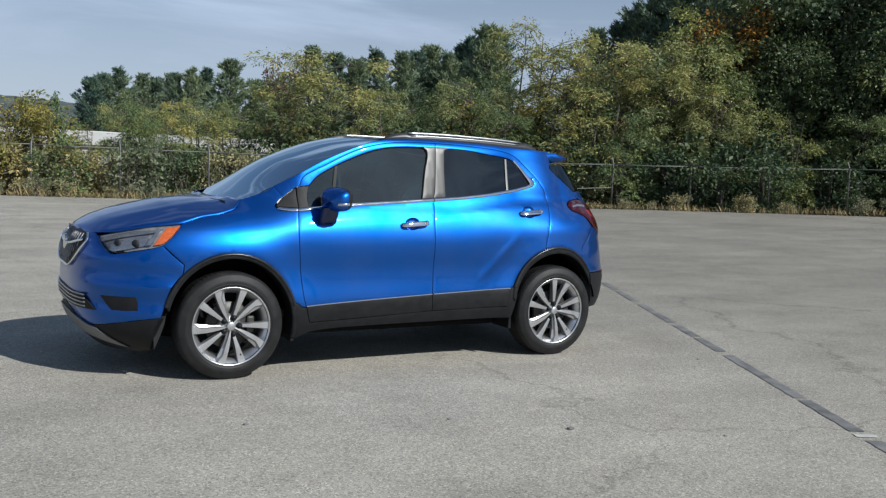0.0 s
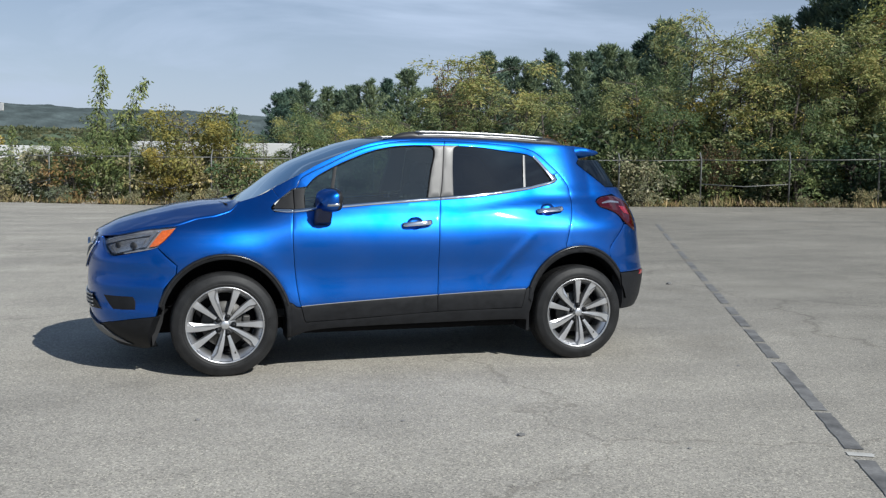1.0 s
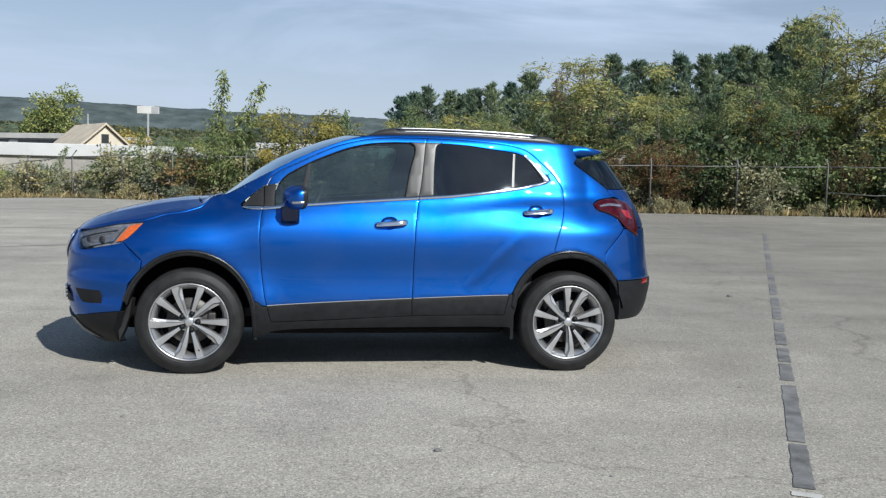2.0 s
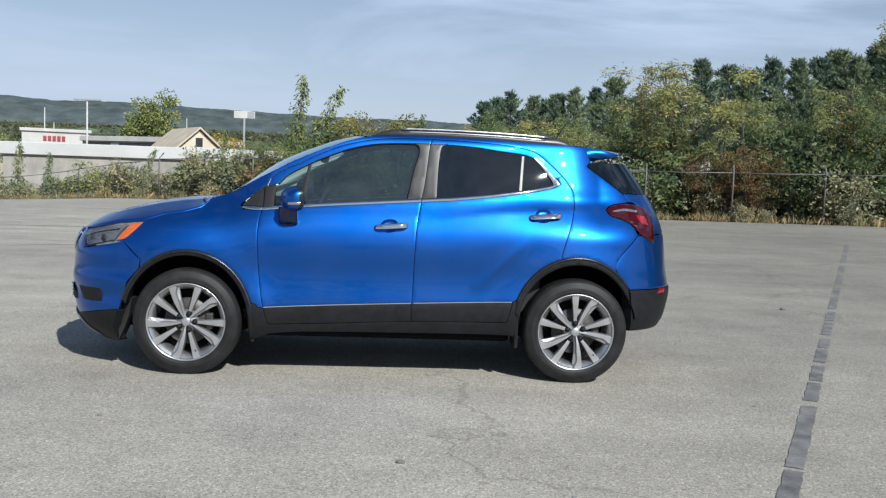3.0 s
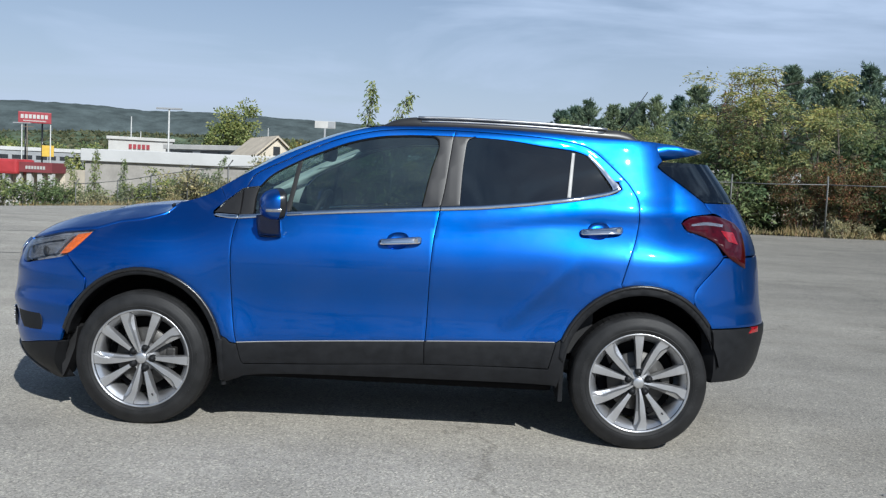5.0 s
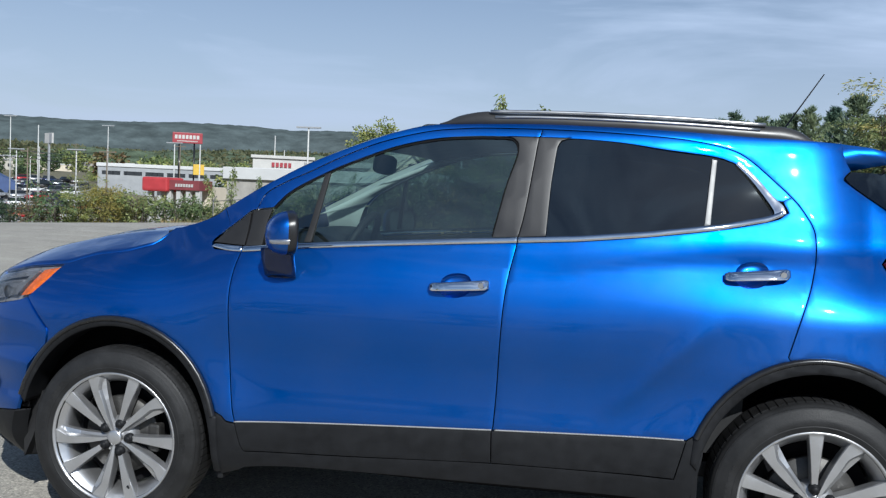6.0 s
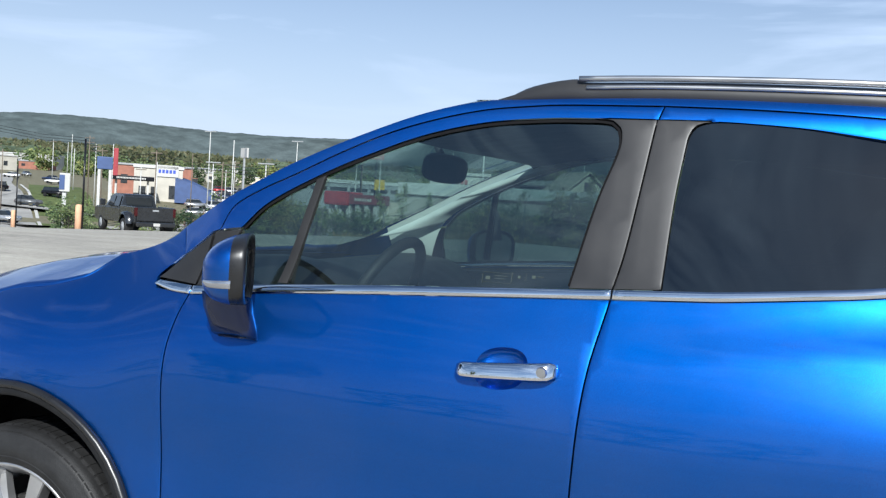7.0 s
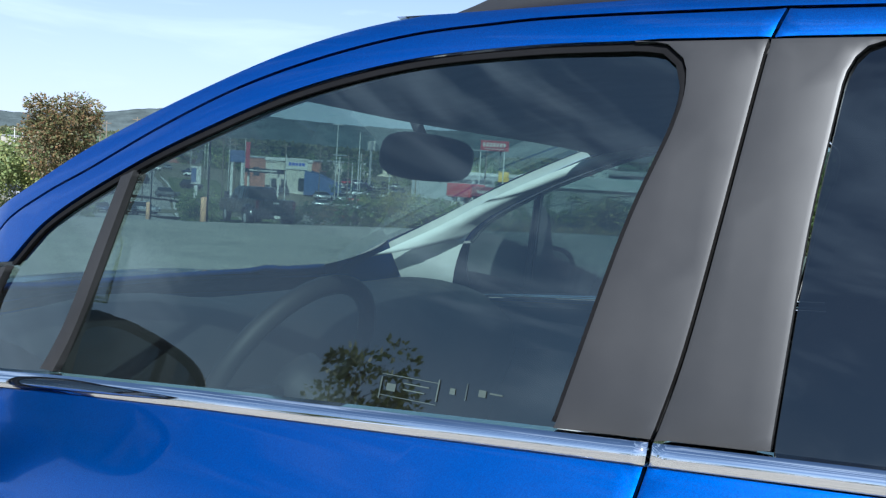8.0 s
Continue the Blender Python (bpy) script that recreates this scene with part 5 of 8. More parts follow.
# ---- cabin ----
for s, door in ((-1, left_doors[0]), (1, right_doors[0]), (-1, left_doors[1]), (1, right_doors[1])):
    x0, x1 = (-0.78, 0.17) if door in (left_doors[0], right_doors[0]) else (0.22, 1.05)
    zt0, zt1 = belt(x0) - 0.005, belt(x1) - 0.005
    bm = bmesh.new()
    vs = []
    for x, zt in ((x0, zt0), (x1, zt1)):
        vs.append([bm.verts.new(v) for v in ((x, s * (half(x, zt) - 0.03), zt), (x, s * (half(x, zt) - 0.07), zt - 0.01), (x, s * 0.70, zt - 0.12), (x, s * 0.70, 0.45))])
    for k in range(3):
        bm.faces.new((vs[0][k], vs[0][k + 1], vs[1][k + 1], vs[1][k]))
    part("door_lining", bm, CABIN_DARK, door, "charcoal door lining")
# dashboard
prof = [(-1.02, 0.62), (-1.02, 1.10), (-0.95, 1.132), (-0.80, 1.140), (-0.66, 1.115), (-0.58, 1.06), (-0.56, 0.98), (-0.62, 0.80), (-0.66, 0.62)]
verts = [(x + 0.02 * (1 - (t * t)), 0.69 * t, z + (0.03 * math.exp(-((0.69 * t + 0.36) / 0.16) ** 2) if z > 1.0 else 0)) for x, z in smooth_line(prof, 0.05) for t in np.linspace(-1, 1, 15)]
piece("dashboard", verts, grid_faces(len(verts) // 15, 15), CABIN_DARK, car, "charcoal dashboard")
bm = bmesh.new()
wm = Matrix.Translation((-0.49, -0.36, 1.07)) @ Matrix.Rotation(radians(-64), 4, "Y")
ring = [wm @ Vector((0.185 * math.cos(t), 0.185 * math.sin(t), 0)) for t in np.linspace(0, 2 * math.pi, 41)]
add_tube(bm, ring, 0.016, 10, cap=False)
for t in (radians(90), radians(-90), radians(180)):
    add_tube(bm, [wm @ Vector((0.03 * math.cos(t), 0.03 * math.sin(t), -0.03)), wm @ Vector((0.18 * math.cos(t), 0.18 * math.sin(t), 0))], 0.014, 8)
add_tube(bm, [wm @ Vector((0, 0, -0.01)), wm @ Vector((0, 0, -0.04)), wm @ Vector((0, 0, -0.22))], [0.06, 0.055, 0.03], 16)
part("steering_wheel", bm, CABIN_DARK, car, "dark leather steering wheel", smooth=True)


def soft_block(bm, c, size, rx=0.0, n=3.2):
    """A cushion: a superellipsoid leaning back by rx degrees about y."""
    m = Matrix.Translation(c) @ Matrix.Rotation(radians(rx), 4, "Y")
    nu, nv = 14, 22
    rows = []
    for i in range(nu + 1):
        a = -math.pi / 2 + math.pi * i / nu
        row = []
        for j in range(nv):
            b = 2 * math.pi * j / nv
            f = lambda v: math.copysign(abs(v) ** (2 / n), v)
            row.append(bm.verts.new(m @ Vector((size[0] / 2 * f(math.cos(a)) * f(math.cos(b)), size[1] / 2 * f(math.cos(a)) * f(math.sin(b)), size[2] / 2 * f(math.sin(a))))))
        rows.append(row)
    for r0, r1 in zip(rows, rows[1:]):
        for k in range(nv):
            bm.faces.new((r0[k], r0[(k + 1) % nv], r1[(k + 1) % nv], r1[k]))


for y in (-0.36, 0.36):
    bm = bmesh.new()
    soft_block(bm, (-0.02, y, 0.66), (0.52, 0.50, 0.20))
    seat = part("front_seat", bm, CABIN_CLOTH, car, "dark cloth front seat", smooth=True)
    bm = bmesh.new()
    soft_block(bm, (0.27, y, 0.96), (0.17, 0.48, 0.66), 16)
    part("backrest", bm, CABIN_CLOTH, seat, smooth=True)
    bm = bmesh.new()
    soft_block(bm, (0.375, y, 1.355), (0.10, 0.26, 0.19), 10)
    add_tube(bm, [(0.345, y - 0.06, 1.20), (0.37, y - 0.06, 1.32)], 0.006, 6)
    add_tube(bm, [(0.345, y + 0.06, 1.20), (0.37, y + 0.06, 1.32)], 0.006, 6)
    part("headrest", bm, CABIN_CLOTH, seat, smooth=True)
bm = bmesh.new()
soft_block(bm, (0.85, 0, 0.68), (0.5, 1.25, 0.2))
soft_block(bm, (1.14, 0, 0.98), (0.16, 1.25, 0.62), 18)
for y in (-0.38, 0.0, 0.38):
    soft_block(bm, (1.25, y, 1.33), (0.09, 0.24, 0.15), 10)
part("rear_bench", bm, CABIN_CLOTH, car, "dark cloth rear bench", smooth=True)
# interior mirror with its sensor pod
bm = bmesh.new()
soft_block(bm, (-0.47, 0.02, 1.457), (0.055, 0.33, 0.092), 8)
add_tube(bm, [(-0.47, 0, 1.48), (-0.50, 0, 1.535)], 0.012, 8)
part("interior_mirror", bm, CABIN_DARK, car, "black interior mirror", smooth=True)
# inner trim of the windscreen pillars
for s in (-1, 1):
    outer = smooth_line([(-0.735, 1.262), (-0.651, 1.328), (-0.509, 1.405), (-0.390, 1.455), (-0.255, 1.504), (-0.110, 1.538)], 0.03)
    inner = smooth_line([(-0.975, 1.205), (-0.835, 1.280), (-0.725, 1.340), (-0.622, 1.395), (-0.510, 1.446), (-0.400, 1.491), (-0.290, 1.532)], 0.03)
    pv, m = [], 24
    for i in range(m + 1):
        xo, zo = outer[int(i / m * (len(outer) - 1))]
        xi, zi = inner[int(i / m * (len(inner) - 1))]
        for u in (0.0, 0.25, 0.5, 0.75, 1.0):
            x, z = xo + (xi - xo) * u, zo + (zi - zo) * u
            bulge = 0.018 * math.sin(math.pi * u)
            pv.append((x + bulge * 0.6, s * (half(x, z) - 0.034 - 0.018 * u - bulge), z - 0.012 * u))
    piece("pillar_trim", pv, grid_faces(m + 1, 5), CABIN_LIGHT, car, "pale grey windscreen pillar trim")
# headlining
hl_v = []
for x in (-0.36, -0.30, -0.24, -0.18, -0.10, 0.0, 0.3, 0.6, 0.9, 1.35):
    edge_y = min(0.625, half(x, 1.565) - 0.026)
    for u in np.linspace(-1, 1, 13):
        k = ease(0.0, 0.34, -x)
        hl_v.append((x - 0.12 * k * (1 - u * u), edge_y * u, 1.578 - 0.058 * k - 0.014 * u ** 4))
piece("headlining", hl_v, grid_faces(10, 13), CABIN_DARK, car, "dark grey headlining with its front header")
part("cabin_floor", box_bm((-1.0, -0.70, 0.36), (1.75, 0.70, 0.42), 0.01), CABIN_DARK, car, "dark carpet")
# shaded visor pod and window sticker on the driver's door
dl = left_doors[0]
fn = pane_fn(-1, -0.74, 0.2)


def on_pane(name, x0, x1, z0, z1, mat, o=-0.0125):
    v = [fn(x, z, o) for x, z in ((x0, z0), (x1, z0), (x1, z1), (x0, z1))]
    return piece(name, v, [(0, 1, 2, 3)], mat, dl, "", smooth=False)


STICK = simple("pale_sticker_ink", (0.05, 0.066, 0.062), 0.9, spec=0.05)
sk = lambda u: 1.171 + 0.10 * (u + 0.065)
for n_, x0, x1, z0, z1 in (("sticker_line", -0.066, 0.003, 0.0, 0.0009), ("sticker_line", -0.066, 0.003, 0.0281, 0.029), ("sticker_line", -0.066, -0.0645, 0.0, 0.029), ("sticker_line", 0.0015, 0.003, 0.0, 0.029),
                           ("sticker_mark", -0.058, -0.047, 0.010, 0.020), ("sticker_bar", -0.038, -0.008, 0.0185, 0.0200), ("sticker_bar", -0.038, -0.012, 0.0105, 0.0120), ("sticker_mark", 0.016, 0.022, 0.011, 0.019), ("sticker_bar", 0.034, 0.0348, 0.004, 0.026), ("sticker_mark", 0.048, 0.056, 0.010, 0.019), ("sticker_bar", 0.060, 0.074, 0.0135, 0.0155)):
    on_pane(n_, x0, x1, sk((x0 + x1) / 2) + 0.008 + 0.75 * z0, sk((x0 + x1) / 2) + 0.008 + 0.75 * z1, STICK)

# ---- ground ----
def slope_down(x, y):
    return -2.6 * ease(18, 68, -0.9 * x + 0.45 * y)


def lot_z(x, y):
    """The pavement: level round the car, falling to the exit, rising a little the other way."""
    r = max(0.0, x - 6)
    return slope_down(x, y) + 0.018 * r * r / (r + 4)


# back edge of the pavement, from the wooded corner round to the exit
EDGE = [(60, -40), (46, -8), (37, 8), (29, 15.5), (19, 21.8), (9, 25.6), (0, 26.6), (-6, 29), (-12, 34), (-18, 39), (-24, 42), (-26.5, 39.5)]


def land_z(x, y):
    r = math.hypot(x, y)
    z = lot_z(min(x, 60), y)
    z -= 1.2 * ease(1, 14, y - 31) * ease(6, -10, x) * (1 - ease(18, 60, -0.9 * x + 0.45 * y))
    z += 3.5 * ease(30, 90, x + y * 0.4) * ease(4, 40, x)
    # the valley beyond the exit, and the town's rise behind it
    s = -0.9 * x + 0.45 * y
    z += -3.2 * ease(62, 125, s) + float(np.interp(s, [146, 185, 275, 420, 700], [0.0, 4.0, 6.7, 10.5, 12.0]))
    return z - 0.05 


PAVE = pavement_mat()
SOIL = simple("dry_verge_soil", (0.15, 0.135, 0.08), 0.95, 0, 0.4, 1.5, 0.4, bscale=20)
TAR = simple("worn_tar_seal", (0.175, 0.172, 0.167), 0.8, 0, 0.45, 6, 0.4, bscale=60)
ROADM = simple("town_asphalt", (0.29, 0.28, 0.262), 0.9, 0, 0.2, 0.3, 0.2, bscale=20)
# land: one sheet to the horizon
rings = [0, 5, 10, 15, 20, 25, 28, 31, 34, 38, 42, 47, 52, 58, 64, 72, 80, 90, 100, 115, 130, 145, 160, 180, 200, 230, 270, 320, 380, 450, 700, 1100, 1800, 3000, 4800]
seg = 160
gv = [(0, 0, -0.35)]
for r in rings[1:]:
    for k in range(seg):
        x, y = r * math.cos(2 * math.pi * k / seg), r * math.sin(2 * math.pi * k / seg)
        gv.append((x, y, land_z(x, y) - 0.12 * (1 - ease(34, 60, r))))
gf = [(0, 1 + k, 1 + (k + 1) % seg) for k in range(seg)]
for i in range(len(rings) - 2):
    for k in range(seg):
        a, b = 1 + i * seg + k, 1 + i * seg + (k + 1) % seg
        gf.append((a, a + seg, b + seg, b))
tagged(piece("ground", gv, gf, SOIL), "dry grassy ground round the parking area", "ground", kind="structure")
# pavement
lot_poly = outline([(60, -40), (46, -8)], EDGE[1:], [EDGE[-1], (-31, 36), (-37, 30.5), (-46, 22)], [(-46, 22), (-60, -40)], [(-60, -40), (60, -40)], step=0.8)
lot = sheet("pavement", lot_poly, lambda x, y, o: (x, y, lot_z(x, y) + o), PAVE, None, inset=0, flange=0.5, step=1.0, round_by=0)
tagged(lot, "worn pale grey asphalt parking lot", "pavement", kind="structure")


def strip(name, line, width, mat, lift, label, cat, kind="structure", ragged=0.0):
    """A flat band along a line, laid on the pavement."""
    pts = [Vector((x, y)) for x, y in line]
    verts = []
    for i, p in enumerate(pts):
        d = (pts[min(i + 1, len(pts) - 1)] - pts[max(i - 1, 0)]).normalized()
        n = Vector((-d.y, d.x))
        for s in (-1, 1):
            q = p + n * s * (width / 2 + random.uniform(-ragged, ragged))
            verts.append((q.x, q.y, lot_z(q.x, q.y) + lift))
    ob = piece(name, verts, [(2 * i, 2 * i + 1, 2 * i + 3, 2 * i + 2) for i in range(len(pts) - 1)], mat, None, smooth=False)
    return tagged(ob, label, cat, kind=kind)


# tar-sealed joint that runs off behind the car, in worn lengths with bare gaps
J0, JD = Vector((1.335, -3.90)), Vector((0.4646, 0.8855))
runs = [(0.0, 0.52), (0.70, 1.42), (1.47, 2.86), (3.02, 3.62), (3.70, 4.3), (4.46, 5.1), (5.18, 5.7), (5.95, 6.8), (6.95, 7.7), (8.0, 9.2), (9.5, 10.6), (11.1, 12.5), (13.0, 14.3), (15.0, 17.0), (17.8, 20.3)]
for a, b in runs:
    n = max(3, int((b - a) / 0.06))
    strip("tar_seal", [tuple(J0 + JD * (a + (b - a) * k / n)) for k in range(n + 1)], 0.088, TAR, 0.004, "dark worn tar seal along a pavement joint", "tar seal", ragged=0.005)
PALE = simple("pale_patch", (0.46, 0.45, 0.42), 0.9, 0, 0.15, 8, 0.2, bscale=60)
for a in (0.58,):
    strip("pale_patch", [tuple(J0 + JD * (a + 0.02 * k)) for k in range(4)], 0.13, PALE, 0.0045, "pale bare patch in the tar joint", "patch", ragged=0.01)
for line, w in (([(14.5, 14.2), (17.5, 12.6), (20.5, 11.4), (24, 9.6)], 0.12), ([(-9.5, 12.0), (-7.0, 12.7), (-4.6, 13.0)], 0.06), ([(-8.5, 7.2), (-6, 8.0), (-4.2, 9.0)], 0.05)):
    ln = [tuple(p + np.array([0, random.uniform(-0.05, 0.05)])) for p in smooth_line(line, 0.35)]
    strip("tar_crack", ln, w, TAR, 0.004, "dark sealed crack across the pavement", "crack", ragged=w * 0.25)
for x, y, r in ((0.11, -2.62, 0.018), (-0.42, -2.2, 0.011), (0.85, -3.05, 0.010), (2.3, -1.4, 0.010), (-1.5, -1.9, 0.013), (4.4, 3.0, 0.03)):
    bm = bmesh.new()
    bmesh.ops.create_icosphere(bm, subdivisions=1, radius=r, matrix=Matrix.Translation((x, y, r * 0.35)) @ Matrix.Diagonal((1.4, 1, 0.6, 1)))
    tagged(part("pebble", bm, TAR), "small dark pebble on the pavement", "pebble", "pebbles on the pavement")

# ---- plants ----
rng = np.random.default_rng(7)
BARK = simple("grey_brown_bark", (0.10, 0.085, 0.07), 0.9, 0, 0.3, 6, 0.5, bscale=30)
LEAF_THICKET = leaf_mat("yellowing_green_leaf", [(0.14, 0.19, 0.085), (0.22, 0.265, 0.115), (0.29, 0.31, 0.145), (0.36, 0.32, 0.16)])
LEAF_GREEN = leaf_mat("mid_green_leaf", [(0.11, 0.165, 0.075), (0.175, 0.23, 0.10), (0.25, 0.28, 0.135)])
# darker green that carries the shade among the trees in its colour
LEAF_DARK = leaf_mat("dark_green_shaded_leaf", [(0.046, 0.08, 0.045), (0.075, 0.112, 0.06), (0.112, 0.15, 0.073)])
LEAF_YELLOW = leaf_mat("autumn_yellow_leaf", [(0.26, 0.235, 0.075), (0.34, 0.285, 0.09), (0.18, 0.20, 0.07)])
LEAF_RUST = leaf_mat("autumn_rust_leaf", [(0.17, 0.125, 0.075), (0.22, 0.15, 0.085), (0.15, 0.145, 0.075)])
LEAF_RED = leaf_mat("autumn_red_leaf", [(0.20, 0.075, 0.055), (0.22, 0.12, 0.07), (0.11, 0.125, 0.06), (0.14, 0.14, 0.07)])
LEAF_ORANGE = leaf_mat("autumn_orange_leaf", [(0.40, 0.17, 0.03), (0.48, 0.24, 0.05), (0.26, 0.16, 0.05)])
LEAF_TURN = leaf_mat("turning_leaf", [(0.22, 0.125, 0.075), (0.13, 0.16, 0.075), (0.25, 0.14, 0.08), (0.11, 0.145, 0.065)])
LEAF_GREY = leaf_mat("dusty_shrub_leaf", [(0.17, 0.19, 0.12), (0.27, 0.275, 0.185), (0.38, 0.355, 0.27), (0.16, 0.195, 0.10)])
NEEDLE = leaf_mat("pine_needle", [(0.095, 0.155, 0.125), (0.135, 0.20, 0.16), (0.185, 0.25, 0.19)], 0.25)
DRY = leaf_mat("dry_grass_blade", [(0.23, 0.19, 0.12), (0.30, 0.25, 0.16), (0.14, 0.15, 0.08), (0.19, 0.13, 0.10)], 0.15)


def blades(at, way, size, wide, rg, fold=0.25):
    """Separate leaf quads: at each point one pointed leaf along its way."""
    n = len(at)
    way = way / np.maximum(1e-6, np.linalg.norm(way, axis=1))[:, None]
    r = rg.normal(size=(n, 3))
    side = np.cross(way, r)
    side /= np.maximum(1e-6, np.linalg.norm(side, axis=1))[:, None]
    nrm = np.cross(way, side)
    L = (size * rg.uniform(0.65, 1.35, n))[:, None]
    W = L * wide * 0.5
    v = np.empty((n, 4, 3))
    v[:, 0] = at
    v[:, 1] = at + way * L * 0.45 + side * W + nrm * W * fold
    v[:, 2] = at + way * L
    v[:, 3] = at + way * L * 0.45 - side * W + nrm * W * fold
    return v.reshape(-1, 3)


def quads_mesh(name, v, mat):
    me = bpy.data.meshes.new(name)
    n = len(v) // 4
    me.vertices.add(len(v))
    me.vertices.foreach_set("co", v.astype(np.float32).ravel())
    me.loops.add(len(v))
    me.loops.foreach_set("vertex_index", np.arange(len(v), dtype=np.int32))
    me.polygons.add(n)
    me.polygons.foreach_set("loop_start", np.arange(0, len(v), 4, dtype=np.int32))
    me.polygons.foreach_set("loop_total", np.full(n, 4, dtype=np.int32))
    me.update(calc_edges=True)
    me.materials.append(mat)
    return me


def wood_mesh(name, runs):
    bm = bmesh.new()
    for pts, r in runs:
        add_tube(bm, pts, r, 6 if max(r) > 0.035 else 3, max(r) > 0.035)
    me = bpy.data.meshes.new(name)
    bm.to_mesh(me)
    bm.free()
    me.materials.append(BARK)
    return me


def fronds(q, a, cr, n, leaf, rg):
    """Drooping feathered leaves round the end of a limb: leaflets in two rows along each arching stalk."""
    at, way = [], []
    for k in range(n):
        b = a + rg.normal() * 1.3
        out = np.array([math.cos(b), math.sin(b), rg.uniform(0.1, 0.9)])
        side = np.array([-math.sin(b), math.cos(b), 0.0])
        ln = cr * rg.uniform(0.8, 1.6)
        u = np.repeat(np.linspace(0.15, 1.0, 8), 2)
        sg = np.tile([1.0, -1.0], 8)
        stalk = q + out * (u * ln)[:, None] - np.array([0, 0, 1.0]) * (u ** 2 * ln * 0.85)[:, None]
        at.append(stalk)
        way.append(side * sg[:, None] * 0.8 + out * 0.35 + np.array([0, 0, -0.55]) + rg.normal(size=(16, 3)) * 0.18)
    return np.concatenate(at), np.concatenate(way)


def broadleaf(seed, h, spread, clumps, per, leaf, wide=0.36, low=0.25, stems=3, droop=0.3, clump_r=0.5, feather=0.0):
    """The wood runs and leaf quads of a broad-leaved tree or shrub with a ragged crown."""
    rg = np.random.default_rng(seed)
    runs, leaves = [], []
    tops = []
    for s in range(stems):
        a = rg.uniform(0, 6.28)
        lean = spread * rg.uniform(0.1, 0.45)
        top = np.array([math.cos(a) * lean, math.sin(a) * lean, h * rg.uniform(0.75, 0.98)])
        base = np.array([math.cos(a) * 0.08, math.sin(a) * 0.08, -0.3])
        mid = base * 0.5 + top * 0.5 + rg.normal(size=3) * 0.06 * h * np.array([1, 1, 0.2])
        r0 = 0.012 * h + 0.02
        runs.append(([base, (base + mid) / 2, mid, (mid + top) / 2, top], [r0, r0 * 0.8, r0 * 0.55, r0 * 0.35, r0 * 0.12]))
        tops.append((base, mid, top))
    for c in range(clumps):
        b, m, t = tops[c % stems]
        u = low + (1 - low) * rg.uniform(0, 1) ** 0.8
        p = b + (m - b) * min(1, u * 2) if u < 0.5 else m + (t - m) * (u * 2 - 1)
        a = rg.uniform(0, 6.28)
        prof = math.sin(math.pi * min(1, (0.22 + 0.78 * (1 - u)) ** 0.8)) ** 0.6
        rad = spread * (0.25 + 0.75 * rg.uniform() ** 0.6) * max(0.12, prof)
        q = p + np.array([math.cos(a) * rad, math.sin(a) * rad, rad * rg.uniform(0.0, 0.5)])
        q[2] = max(0.15, q[2])
        runs.append(([p, (p + q) / 2 + np.array([0, 0, 0.06 * rad]), q], [0.006 * h * 0.5 + 0.006, 0.012, 0.005]))
        cr = clump_r * rg.uniform(0.6, 1.25)
        g = rg.normal(size=(per, 3))
        g *= (rg.uniform(0.35, 1.0, per) ** 0.5 / np.linalg.norm(g, axis=1))[:, None] * cr * np.array([1.1, 1.1, 0.75])
        at = q + g
        way = g / cr + rg.normal(size=(per, 3)) * 0.55 + np.array([math.cos(a) * 0.4, math.sin(a) * 0.4, -droop])
        keep = at[:, 2] > 0.02
        if feather > 0:
            keep &= rg.uniform(size=per) > feather
            fa, fw = fronds(q, a, cr, max(1, int(per * feather / 16)), leaf, rg)
            ok = fa[:, 2] > 0.02
            leaves.append(blades(fa[ok], fw[ok], leaf * 1.15, wide * 0.8, rg))
        leaves.append(blades(at[keep], way[keep], leaf, wide, rg))
    return runs, np.concatenate(leaves)


def plume(seed, h, lean, wide):
    """A young stem with hanging leaves: a loose plume that thins to a nodding tip."""
    rg = np.random.default_rng(seed)
    stem = [np.array([lean * h * u ** 1.6 + 0.02 * h * math.sin(5 * u + seed), 0.03 * h * math.sin(3 * u), h * u - 0.3]) for u in np.linspace(0, 1, 9)]
    runs, leaves = [(stem, [0.045, 0.04, 0.035, 0.03, 0.025, 0.02, 0.016, 0.011, 0.006])], []
    for k in range(52):
        u = 0.16 + 0.84 * (k + rg.uniform(0, 1)) / 52
        i = min(7, int(u * 8))
        p = stem[i] + (stem[i + 1] - stem[i]) * (u * 8 - i)
        a = k * 2.4 + rg.uniform(-0.5, 0.5)
        rad = (wide * (1 - u) ** 0.85 + 0.07) * rg.uniform(0.5, 1.15)
        q = p + np.array([math.cos(a) * rad, math.sin(a) * rad, rad * rg.uniform(0.25, 0.7)])
        runs.append(([p, (p + q) / 2 + np.array([0, 0, 0.08 * rad]), q], [0.012, 0.008, 0.004]))
        n = 28 if u < 0.6 else 16
        f = rg.uniform(0.35, 1.12, n)[:, None]
        at = p + (q - p) * f + rg.normal(size=(n, 3)) * np.array([0.07, 0.07, 0.09])
        way = np.array([math.cos(a) * 0.5, math.sin(a) * 0.5, -0.75]) + rg.normal(size=(n, 3)) * 0.4
        leaves.append(blades(at, way, 0.17, 0.34, rg))
    return runs, np.concatenate(leaves)


